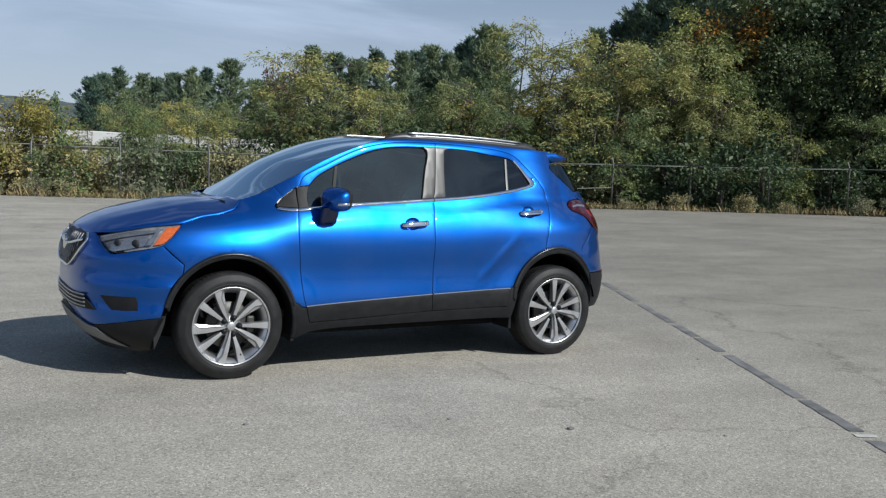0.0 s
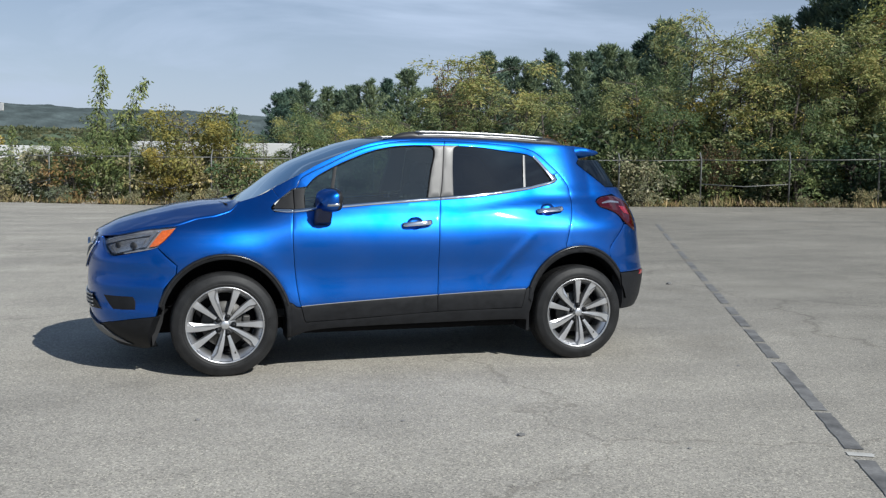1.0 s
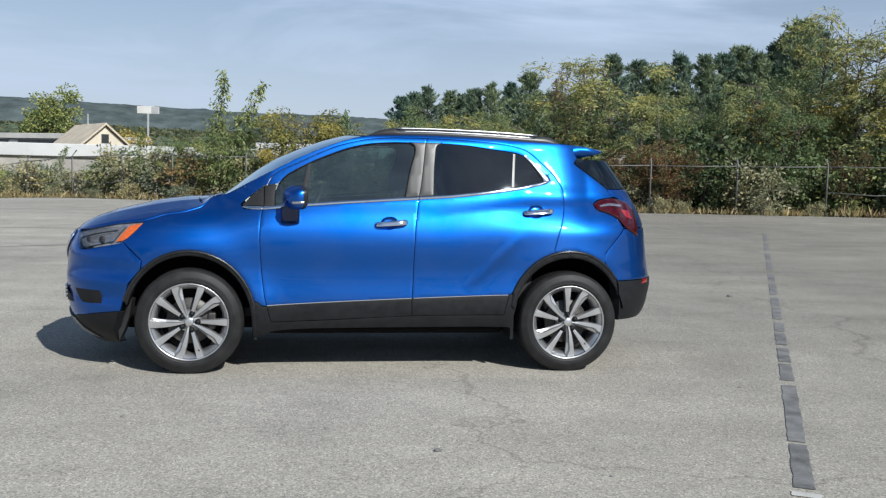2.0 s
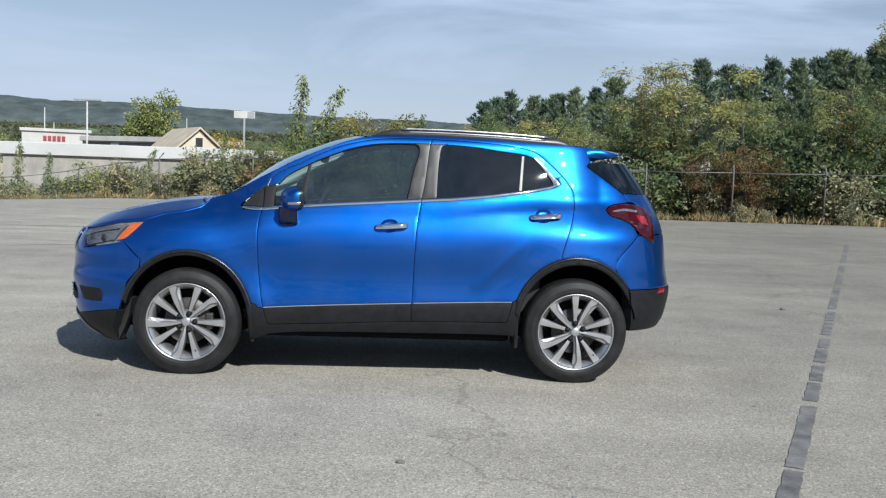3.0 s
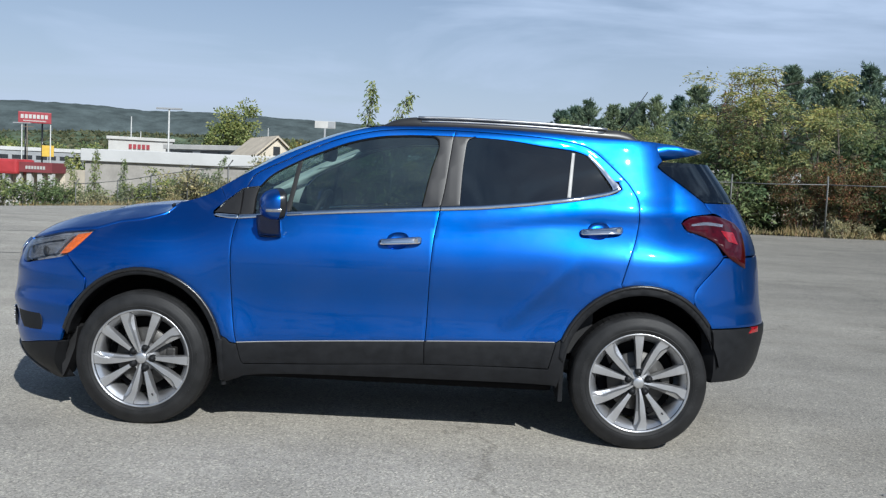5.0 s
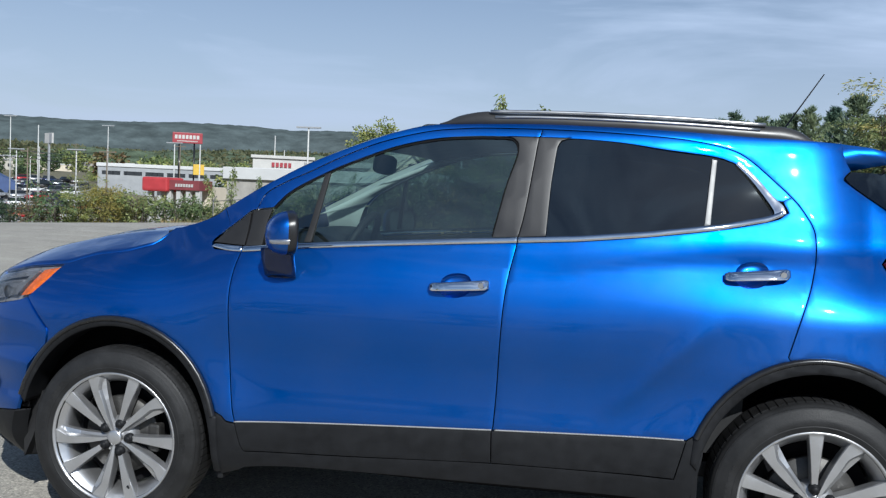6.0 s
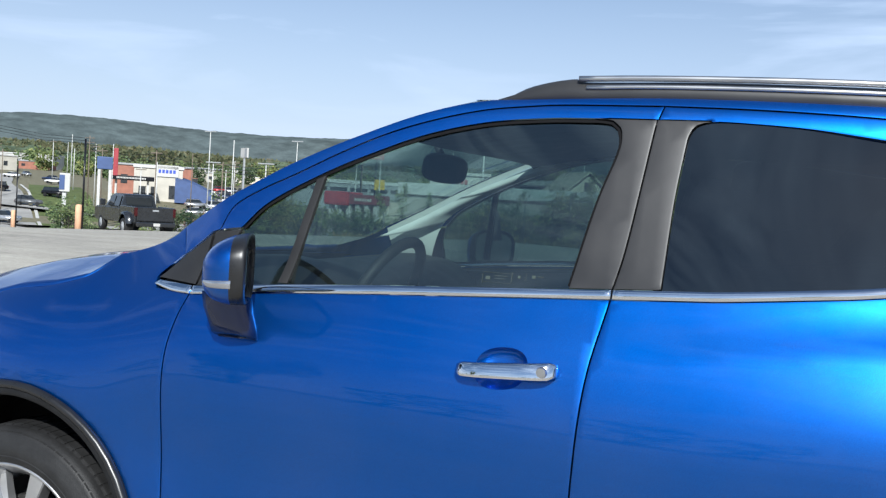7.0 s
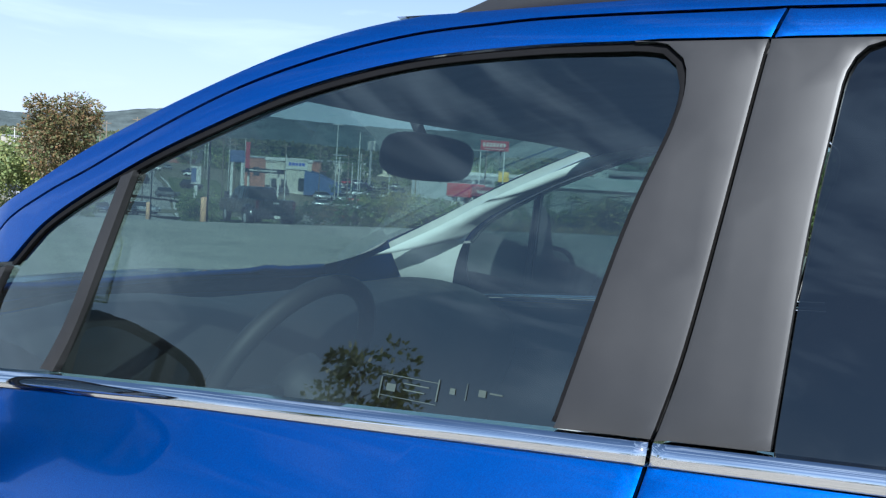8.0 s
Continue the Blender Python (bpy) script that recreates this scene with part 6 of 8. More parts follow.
def conifer(seed, h, spread):
    """A white pine: flat plates of boughs that sweep up at their ends, with dark gaps between the whorls."""
    rg = np.random.default_rng(seed)
    runs = [([(0, 0, -0.3), (0.01 * h * rg.uniform(-1, 1), 0, h * 0.5), (0, 0, h)], [0.02 * h, 0.013 * h, 0.01])]
    leaves = []
    z = h * 0.08
    while z < h * 0.985:
        f = 1 - z / h
        n = int(rg.integers(5, 8))
        lump = rg.uniform(0.55, 1.15)
        for k in range(n):
            a = 2 * math.pi * (k + rg.uniform(-0.35, 0.35)) / n + z
            L = spread * (min(1.0, 1.55 * f) ** 0.75 + 0.06) * rg.uniform(0.5, 1.15) * lump
            d = np.array([math.cos(a), math.sin(a), 0.02 + 0.35 * (1 - f)])
            side = np.array([-math.sin(a), math.cos(a), 0.0])
            base = np.array([0, 0, z + rg.uniform(-0.1, 0.1)])
            mid, tip = base + d * L * 0.55, base + d * L + np.array([0, 0, 0.22 * L])
            runs.append(([base, mid, tip], [0.02 + 0.008 * L, 0.014, 0.006]))
            m = int(8 + 15 * L)
            u = (rg.uniform(0.12, 1.0, m) ** 0.65)[:, None]
            c = np.where(u < 0.55, base + (mid - base) * u / 0.55, mid + (tip - mid) * (u - 0.55) / 0.45)
            c = c + side * (rg.normal(size=(m, 1)) * 0.20 * L * (1.15 - u)) + rg.normal(size=(m, 3)) * np.array([0.05, 0.05, 0.04])
            for b in range(5):
                w = d * 0.6 + rg.normal(size=(m, 3)) * np.array([0.6, 0.6, 0.25]) + np.array([0, 0, 0.55])
                leaves.append(blades(c + rg.normal(size=(m, 3)) * 0.05, w, 0.30, 0.20, rg, 0.1))
        z += h * (0.022 + 0.05 * f ** 0.7) * rg.uniform(0.8, 1.2)
    return runs, np.concatenate(leaves)


def plant(name, label, category, group, runs, leaves, mat, crown="crown"):
    """A thing with its trunk and its crown, kept far below the land as a pattern for copies until it is placed."""
    t = new(name)
    tagged(t, label, category, group)
    tr = new("trunk", wood_mesh("trunk", runs))
    tr.parent = t
    c = new(crown, quads_mesh(crown, leaves, mat))
    c.parent = t
    return t


class Stand:
    """Plants of one pattern: the first place takes the pattern itself, the rest take copies."""

    def __init__(self, ob, h=1.0):
        self.ob, self.h, self.used = ob, h, False

    def put(self, x, y, s=1.0, rz=None, z=None, sz=1.0):
        rz = random.uniform(0, 360) if rz is None else rz
        m = pose(x, y, land_z(x, y) if z is None else z, 0, 0, rz) @ Matrix.Diagonal((s, s, s * sz, 1))
        if not self.used:
            self.used = True
            self.ob.matrix_world = m
            return self.ob
        o = copy_thing(self.ob, Matrix())
        o.matrix_world = m
        return o

    def reach(self, x, y, top, wide=1.0):
        """Puts one so tall that it ends at the height top, its crown wide times as broad as the pattern's."""
        s = (top - land_z(x, y)) / self.h
        return self.put(x, y, s * wide, sz=1 / wide)


TH = [Stand(plant("thicket_tree", "yellowing green young tree behind the fence", "tree", "trees of the thicket", *broadleaf(11 + k, 6.0, 1.9, 66, 190, 0.118, 0.34, 0.10, 4, 0.6, 0.46, 0.6), LEAF_THICKET), 6.0) for k in range(3)]
TG = [Stand(plant("thicket_tree", "mid-green leafy young tree behind the fence", "tree", "trees of the thicket", *broadleaf(31 + k, 6.2, 2.1, 64, 170, 0.118, 0.42, 0.08, 3, 0.35, 0.52, 0.4), LEAF_GREEN), 6.2) for k in range(2)]
TD = [Stand(plant("shade_tree", "tall dense tree, shade put into its dark green leaves", "tree", "dark trees at the corner", *broadleaf(41 + k, 10.5, 3.2, 130, 110, 0.24, 0.48, 0.05, 3, 0.3, 0.9), LEAF_DARK), 10.5) for k in range(2)]
TY = Stand(plant("yellow_tree", "small tree with autumn yellow leaves", "tree", "autumn trees", *broadleaf(51, 4.2, 1.5, 46, 110, 0.15, 0.42, 0.12, 3, 0.3, 0.5), LEAF_YELLOW), 4.2)
TR = Stand(plant("rust_tree", "tree with rust-red autumn leaves", "tree", "autumn trees", *broadleaf(53, 6.0, 2.0, 60, 120, 0.18, 0.45, 0.15, 3, 0.3, 0.6), LEAF_RED), 6.0)
PN = [Stand(plant("pine", "tall blue-green white pine", "pine", "pines behind the thicket", *conifer(61 + k, 9.0, 2.7), NEEDLE), 9.0) for k in range(4)]
SH = [Stand(plant("shrub", "dusty leafy shrub along the fence", "shrub", "shrubs along the fence", *broadleaf(71 + k, 1.7, 1.0, 30, 50, 0.14, 0.46, 0.02, 5, 0.2, 0.36), LEAF_GREY)) for k in range(3)]
SG = [Stand(plant("shrub", "green leafy shrub along the fence", "shrub", "shrubs along the fence", *broadleaf(81 + k, 1.8, 1.05, 32, 56, 0.14, 0.42, 0.02, 5, 0.2, 0.38, 0.5), LEAF_GREEN)) for k in range(2)]
SD = [Stand(plant("shrub", "shrub at the foot of the trees, shade put into its dark leaves", "shrub", "shrubs along the fence", *broadleaf(86 + k, 1.9, 1.1, 28, 50, 0.165, 0.46, 0.02, 5, 0.2, 0.42), LEAF_DARK)) for k in range(2)]
TO = Stand(plant("orange_tree", "tree with orange autumn leaves above the thicket", "tree", "autumn trees", *broadleaf(57, 10.5, 2.6, 70, 120, 0.19, 0.45, 0.3, 3, 0.3, 0.75), LEAF_ORANGE))
SR = Stand(plant("shrub", "rust-brown shrub along the fence", "shrub", "shrubs along the fence", *broadleaf(91, 1.8, 1.0, 26, 50, 0.135, 0.46, 0.02, 5, 0.2, 0.38), LEAF_RUST))


def edge_at(d):
    """The point d metres along the pavement's back edge, counted from the wooded corner, and the way outwards."""
    for (x0, y0), (x1, y1) in zip(EDGE[1:], EDGE[2:]):
        ln = math.hypot(x1 - x0, y1 - y0)
        if d <= ln:
            t = d / ln
            return Vector((x0 + (x1 - x0) * t, y0 + (y1 - y0) * t)), Vector((y1 - y0, -(x1 - x0))).normalized()
        d -= ln
    return None, None


random.seed(5)
TOTAL = sum(math.hypot(b[0] - a[0], b[1] - a[1]) for a, b in zip(EDGE[1:], EDGE[2:]))
# shrubs behind the fence all along the edge, lower and dustier towards the exit, with small weeds in front of it
d = 0.5
while d < TOTAL - 1:
    p, n = edge_at(d)
    right = ease(2, 9, p.x)
    q = p + n * random.uniform(1.15, 2.6)
    pick = random.random()
    if p.x > 20:
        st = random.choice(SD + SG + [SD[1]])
    elif p.x > 4:
        st = random.choice([SG[0], SG[1], SD[0], SH[0], SH[1], SD[1]] + ([SR] if pick < 0.35 else []))
    else:
        st = random.choice(SH + [SH[0], SG[0], SG[1]] + ([SR] if pick < 0.3 else []))
    if not (9.8 < p.x < 13.6 and random.random() < 0.6):
        st.put(q.x, q.y, random.uniform(0.65, 1.15) * (1.02 + 0.08 * right))
    if random.random() < 0.55:
        q = p + n * random.uniform(0.25, 0.6)
        random.choice(SH + [SH[1]]).put(q.x, q.y, random.uniform(0.22, 0.42))
    if random.random() < 0.25 + 0.25 * right:
        q = p + n * random.uniform(2.8, 4.6)
        random.choice(SG + SD + SD + SH).put(q.x, q.y, random.uniform(0.8, 1.3) * (0.75 + 0.4 * right))
    d += random.uniform(0.55, 0.95) * (1 + 0.25 * right)
# the single trees of the thicket, each with its own height
for st, x, y, top, wide in ((TH[0], 11.4, 29.5, 6.0, 1.25), (TH[1], 9.7, 29.6, 4.9, 1.0), (TH[2], 12.8, 28.0, 4.6, 1.1), (TG[0], 16.2, 30.4, 4.5, 1.0), (TG[1], 14.4, 27.9, 3.5, 0.9), (TH[1], 17.1, 26.8, 5.3, 0.85),
                            (TG[0], 17.9, 25.5, 4.3, 0.9), (TH[2], 20.6, 26.7, 7.7, 0.9), (TG[1], 20.1, 28.6, 6.0, 1.0), (TH[0], 21.2, 25.2, 6.6, 0.95), (TG[1], 7.8, 29.8, 3.9, 1.0), (TH[1], 6.4, 30.0, 3.7, 1.1), (TG[0], 5.0, 31.1, 3.7, 1.0), (TH[2], 3.9, 30.2, 3.3, 1.0)):
    st.reach(x, y, top, wide)
for st, x, y, top, wide in ((TH[1], 22.4, 25.0, 7.1, 1.0), (TH[2], 23.5, 23.8, 6.8, 0.95), (TH[0], 24.9, 23.5, 7.2, 1.0), (TG[0], 26.6, 22.9, 6.5, 1.0), (TG[1], 28.2, 19.5, 4.6, 1.0), (TH[1], 25.9, 21.2, 5.2, 0.9), (TG[0], 30.5, 17.5, 4.7, 1.1), (TG[1], 22.2, 22.8, 4.2, 0.9),
                            (TG[0], 29.3, 25.0, 8.6, 0.9), (TD[0], 27.6, 26.4, 7.6, 0.8), (TD[1], 31.9, 23.2, 11.4, 0.95), (TD[0], 33.2, 21.2, 11.9, 0.95), (TD[1], 30.2, 21.4, 7.5, 0.9), (TD[0], 32.6, 18.2, 8.5, 0.9), (TG[1], 33.5, 17.0, 9.5, 0.8), (TD[1], 35.2, 14.0, 9.0, 0.9)):
    st.reach(x, y, top, wide)
# dark undergrowth deeper in, its shade put into the leaf colour
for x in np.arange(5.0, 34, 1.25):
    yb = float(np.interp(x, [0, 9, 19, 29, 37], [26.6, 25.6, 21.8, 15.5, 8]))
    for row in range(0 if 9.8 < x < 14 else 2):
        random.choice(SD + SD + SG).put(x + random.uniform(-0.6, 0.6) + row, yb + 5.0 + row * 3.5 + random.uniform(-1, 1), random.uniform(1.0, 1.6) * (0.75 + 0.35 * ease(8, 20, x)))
for x, y, s in ((11.5, 33, 0.8), (18.8, 27.4, 1.1), (27.5, 24, 1.1)):
    TY.put(x, y, s)
# red-leaved vines that climb at the fence
for x, y, top in ((11.8, 26.6, 2.4), (12.9, 26.2, 2.6), (13.7, 26.0, 2.3), (19.2, 24.0, 2.4)):
    TR.reach(x, y, top, 0.95)
TR.reach(13.0, 38.7, 6.3, 0.5)
TO.put(30.3, 25.3, 0.95, 0)
# dark trees at the corner, with the shade there put into their leaves
for x, y, s in ((36, 17, 1.05), (39, 13, 1.1), (35, 24, 1.2), (40, 19, 1.2), (43, 9, 1.2), (46, 3, 1.2), (44, 14, 1.3), (37.5, 9.5, 0.7), (48, -4, 1.2), (37, 21, 1.25), (41, 24, 1.35), (38, 27, 1.3)):
    random.choice(TD).put(x, y, s)
# pines, each with the height of its top
PINES = [(5.7, 51.1, 6.0), (6.9, 54.0, 6.5), (7.5, 52.2, 6.7), (9.3, 54.3, 6.6), (10.2, 54.4, 6.6), (9.9, 48.7, 6.4), (10.8, 48.0, 6.7), (13.8, 55.8, 7.4), (13.7, 49.9, 7.7), (15.2, 49.2, 6.5), (19.0, 56.0, 7.4), (19.3, 50.4, 8.9), (22.1, 53.3, 9.2), (22.0, 49.5, 8.4), (23.9, 50.5, 9.3), (23.3, 45.4, 8.5),
         (26.4, 49.3, 9.4), (28.3, 50.9, 10.1), (27.7, 47.3, 9.2), (29.6, 48.9, 9.9), (30.0, 47.8, 10.6), (27.6, 42.2, 10.4), (32.0, 47.6, 10.8), (30.3, 34.9, 9.5), (32.7, 35.9, 10.5), (33.2, 34.7, 11.3), (33.8, 34.1, 12.2), (33.8, 32.4, 12.7), (34.8, 31.7, 13.0), (37.1, 31.9, 13.1)]
for k, (x, y, top) in enumerate(PINES):
    PN[k % 4].reach(x, y, top, random.uniform(0.85, 1.05))
# a lower, darker wood between the pines and the thicket
for k in range(22):
    x = 6 + 1.35 * k + random.uniform(-0.5, 0.5)
    y = float(np.interp(x, [5, 20, 36], [43, 39, 30])) + random.uniform(-2, 2)
    random.choice([TG[0], TG[1], TD[0], PN[1], TD[1]]).reach(x, y, float(np.interp(x, [5, 12, 20, 30, 36], [3.4, 4.2, 5.6, 7.2, 9.5])) * random.uniform(0.8, 1.08))
# young trees over the fence nearer the exit
SAPS = Stand(plant("sapling", "tall thin sapling with drooping leaves over the fence", "tree", "young trees by the fence", *plume(3, 4.9, 0.02, 0.55), LEAF_GREEN))
SAPL = Stand(plant("sapling", "leaning sapling with drooping leaves over the fence", "tree", "young trees by the fence", *plume(8, 4.9, 0.24, 0.72), LEAF_GREEN))
for stand, x, y, s, rz in ((SAPS, -3.7, 29.4, 1.08, 20), (SAPL, -3.2, 29.0, 1.0, 0), (SAPS, -6.9, 31.6, 0.62, 80), (SAPS, 1.2, 28.6, 0.78, 220), (SAPL, 3.2, 28.4, 0.70, 300), (SAPS, -17.5, 41.0, 0.66, 30), (SAPL, -20.5, 42.6, 0.72, 250), (SAPS, -19.4, 42.4, 0.8, 100), (SAPL, -11.5, 36.0, 0.55, 10)):
    stand.put(x, y, s, rz)
for x, y, s in ((-0.4, 28.8, 0.92), (0.9, 29.0, 0.82), (-1.2, 28.6, 0.55)):
    TY.put(x, y, s)
for x, y, s in ((-4.6, 29.8, 0.42), (-3.6, 29.9, 0.56), (-1.9, 29.6, 0.52), (-2.9, 29.4, 0.45), (2.2, 29.0, 0.45), (3.8, 29.0, 0.5), (-5.6, 30.4, 0.36), (5.0, 28.8, 0.5), (-8.0, 32.6, 0.34)):
    random.choice(TG).put(x, y, s)
# shrub by the exit
TG[1].put(-26.2, 38.9, 0.5, 30)
TY.put(-25.5, 39.4, 0.62, 80)
SG[0].put(-27.2, 38.2, 1.2, 10)
SR.put(-28.4, 38.0, 0.9, 40)
for x, y, s in ((-25.6, 40.6, 1.25), (-24.2, 41.4, 1.25), (-27.0, 39.9, 0.85), (-22.6, 42.6, 1.1), (-23.2, 42.4, 1.0)):
    random.choice(SG).put(x, y, s)
SR.put(-27.9, 39.4, 0.75)
TY.put(-25.0, 41.6, 0.5)
# weeds and dry grass along the verge
pts, ways, lens = [], [], []
for _ in range(13000):
    dd = random.uniform(0.1, TOTAL - 0.2)
    p, n = edge_at(dd)
    lump = 0.5 + 0.5 * noise.noise((dd * 0.9, 3.1, 0)) + 0.35 * noise.noise((dd * 4.0, 1.7, 0))
    q = p + n * (random.uniform(-0.35, 1.9) + 0.35 * (1 - lump))
    pts.append((q.x, q.y, max(land_z(q.x, q.y), lot_z(q.x, q.y) - 0.03) + 0.01))
    ways.append((random.gauss(0, 0.45), random.gauss(0, 0.45), 1.0))
    lens.append(0.10 + 0.42 * max(0.0, lump) * random.uniform(0.4, 1.0))
verge = new("verge_grass", quads_mesh("verge_grass", blades(np.array(pts), np.array(ways), np.array(lens), 0.10, rng), DRY))
tagged(verge, "dry grass and weeds along the pavement's edge", "grass", kind="stuff")
# trees on the far side of the lot, seen in the car's glass and paint
for k in range(17):
    x = -62 + 7.8 * k + random.uniform(-2, 2)
    random.choice(TG + TH + [TD[0]]).put(x, -47 + random.uniform(-4, 4), random.uniform(0.95, 1.5))

# ---- fence ----
STEEL = simple("galvanised_steel", (0.17, 0.172, 0.165), 0.6, 0.3, 0.2, 10)
fence = thing("chain_fence", "galvanised fence of posts and sagging rails in weeds", "fence")
L = TOTAL
dd, posts = 3.0, []
while dd < L - 6:
    p, n = edge_at(dd)
    q = p + n * 0.75
    z = land_z(q.x, q.y)
    bm = bmesh.new()
    add_tube(bm, [(q.x, q.y, z - 0.2), (q.x, q.y, z + 1.80), (q.x + n.x * 0.22, q.y + n.y * 0.22, z + 2.05)], 0.032, 8)
    part("post", bm, STEEL, fence, "", smooth=True)
    posts.append((q, z))
    dd += 3.05
for (q0, z0), (q1, z1) in zip(posts, posts[1:]):
    bm = bmesh.new()
    m = (q0 + q1) / 2
    add_tube(bm, [(q0.x, q0.y, z0 + 1.78), (m.x, m.y, (z0 + z1) / 2 + 1.76), (q1.x, q1.y, z1 + 1.78)], 0.019, 6)
    part("top_rail", bm, STEEL, fence, "", smooth=True)
    if random.random() < (0.62 if q0.x < 3 else 0.12):
        bm = bmesh.new()
        a, b, c = random.uniform(0.75, 0.95), random.uniform(0.55, 0.9), random.uniform(0.75, 0.95)
        add_tube(bm, [(q0.x, q0.y, z0 + a), (m.x, m.y, (z0 + z1) / 2 + b), (q1.x, q1.y, z1 + c)], 0.018, 6)
        part("mid_rail", bm, STEEL, fence, "bent lower rail", smooth=True)

# ---- far hills ----
def ridge(name, dist, table_, base, amp, mat, label, a0=-80, a1=40, n=620, rows=30):
    """A wooded rise: a smooth skyline with the fine unevenness of tree tops."""
    verts = []
    for i in range(n + 1):
        a = a0 + (a1 - a0) * i / n
        el = float(np.interp(a, [t[0] for t in table_], [t[1] for t in table_]))
        top = dist * math.tan(radians(el)) + amp * 0.5 * noise.noise((a * 0.8, dist, 0))
        for k in range(rows + 1):
            f = min(1.0, k / (rows - 1))
            rr = 0.80 + 0.20 * k / (rows - 1)
            x, y = dist * rr * math.sin(radians(a)), dist * rr * math.cos(radians(a))
            q = Vector((x, y, 0)) * (22.0 / dist)
            fuzz = amp * (1.6 * noise.noise(q * 0.35) * (1 - f ** 3) + 0.5 * noise.noise(q * 2.1) + 0.55 * noise.noise(q * 5.3))
            verts.append((x, y, base + (top - base) * math.sin(f * math.pi / 2) + fuzz - (30 if k == rows else 0)))
    ob = piece(name, verts, grid_faces(n + 1, rows + 1), mat, smooth=False)
    return tagged(ob, label, "hill", kind="structure")


# the ridge's distance haze is mixed into its blue-grey base colour
HILL = simple("haze_tinted_far_hill", (0.086, 0.107, 0.108), 1.0, 0, 0.32, 0.02, 0, spec=0.0)
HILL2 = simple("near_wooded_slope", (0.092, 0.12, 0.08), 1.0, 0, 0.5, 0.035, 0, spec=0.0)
RIDGE_LINE = [(-100, 2.5), (-60, 2.6), (-54, 2.6), (-50, 2.95), (-47, 3.5), (-43, 3.6), (-40, 3.5), (-35, 3.35), (-30, 3.35), (-26, 3.55), (-23, 3.6), (-20, 3.45), (-16, 3.6), (-12, 3.5), (-8, 3.4), (-3, 3.25), (2, 3.3), (8, 3.0), (70, 2.6)]
SLOPE_LINE = [(-100, 1.5), (-55, 1.7), (-48, 1.9), (-40, 2.0), (-33, 1.8), (-28, 1.7), (-24, 2.0), (-19, 2.1), (-14, 2.2), (-9, 2.1), (-3, 2.0), (4, 1.9), (70, 1.8)]
ridge("backdrop_ridge", 2600, RIDGE_LINE, -10, 5, HILL, "long wooded ridge far beyond the town, haze put into its colour")
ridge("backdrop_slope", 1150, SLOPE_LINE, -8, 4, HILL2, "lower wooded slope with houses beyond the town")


def woods(name, dist, table_, base, rr0, n, size, mat, label, seed):
    """The tree tops that roughen a far slope, too many to count."""
    rg = np.random.default_rng(seed)
    a = rg.uniform(-76, 8, n)
    el = np.interp(a, [t[0] for t in table_], [t[1] for t in table_])
    u = rg.uniform(0, 1, n) ** 0.8
    rr = rr0 + (1.0 - rr0) * u
    f = (rr - 0.80) / 0.20
    top = dist * np.tan(np.radians(el))
    z = base + (top - base) * np.sin(np.minimum(1, f) * np.pi / 2) - size * 0.45
    at = np.stack([dist * rr * np.sin(np.radians(a)), dist * rr * np.cos(np.radians(a)), z], 1)
    v = []
    for k in range(3):
        way = rg.normal(size=(n, 3)) * np.array([0.8, 0.8, 0.25]) + np.array([0, 0, 0.75])
        v.append(blades(at, way, size, 0.8, rg, 0.3))
    return tagged(new(name, quads_mesh(name, np.concatenate(v), mat)), label, "trees", kind="stuff")


# greyed greens: haze over the slope is put into the leaf colours
MID_LEAF = leaf_mat("haze_tinted_slope_foliage", [(0.085, 0.115, 0.088), (0.105, 0.135, 0.10), (0.125, 0.15, 0.11), (0.14, 0.145, 0.11)], 0.5)
woods("slope_woods", 1150, SLOPE_LINE, -8, 0.82, 12000, 6.5, MID_LEAF, "mixed green woods on the lower slope, haze put into their colour", 4)

# ---- town ----
WHITE_WALL = simple("white_render", (0.50, 0.49, 0.465), 0.8, 0, 0.12, 0.4)
CREAM = simple("cream_render", (0.46, 0.43, 0.37), 0.85, 0, 0.12, 0.5)
ROOF_WHITE = simple("white_roof_sheet", (0.54, 0.54, 0.53), 0.6, 0, 0.08, 0.3)
TAN_WALL = simple("tan_render", (0.60, 0.53, 0.42), 0.85, 0, 0.12, 0.5)
STONE = simple("grey_block_wall", (0.34, 0.32, 0.29), 0.9, 0, 0.2, 0.8)
BRICKM = simple("red_brick", (0.30, 0.13, 0.09), 0.85, 0, 0.2, 0.8)
GREYM = simple("grey_cladding", (0.30, 0.31, 0.32), 0.7, 0, 0.12, 0.5)
DARKM = simple("dark_opening", (0.03, 0.033, 0.037), 0.3, 0, 0.2, 1.0)
BLUEM = simple("blue_awning", (0.05, 0.085, 0.20), 0.6, 0, 0.15, 1)
REDM = simple("red_roof_sheet", (0.44, 0.045, 0.05), 0.5, 0, 0.12, 1)
MAROON = simple("maroon_fascia", (0.20, 0.045, 0.05), 0.6, 0, 0.12, 1)
MAROON2 = simple("deep_red_sign", (0.30, 0.035, 0.045), 0.5, 0, 0.12, 1)
YELLOWM = simple("yellow_sign", (0.62, 0.40, 0.05), 0.6, 0, 0.1, 2)
WOODP = simple("weathered_pole_wood", (0.16, 0.13, 0.10), 0.9, 0, 0.25, 3)
PALEP = simple("pale_steel_pole", (0.50, 0.50, 0.48), 0.6, 0.2, 0.15, 3)
PEACH = simple("faded_orange_post", (0.62, 0.36, 0.22), 0.8, 0, 0.15, 4)
BLACKM = simple("black_gloss_paint", (0.007, 0.007, 0.009), 0.3, 0, 0.2, 3, coat=0.1, spec=0.3)


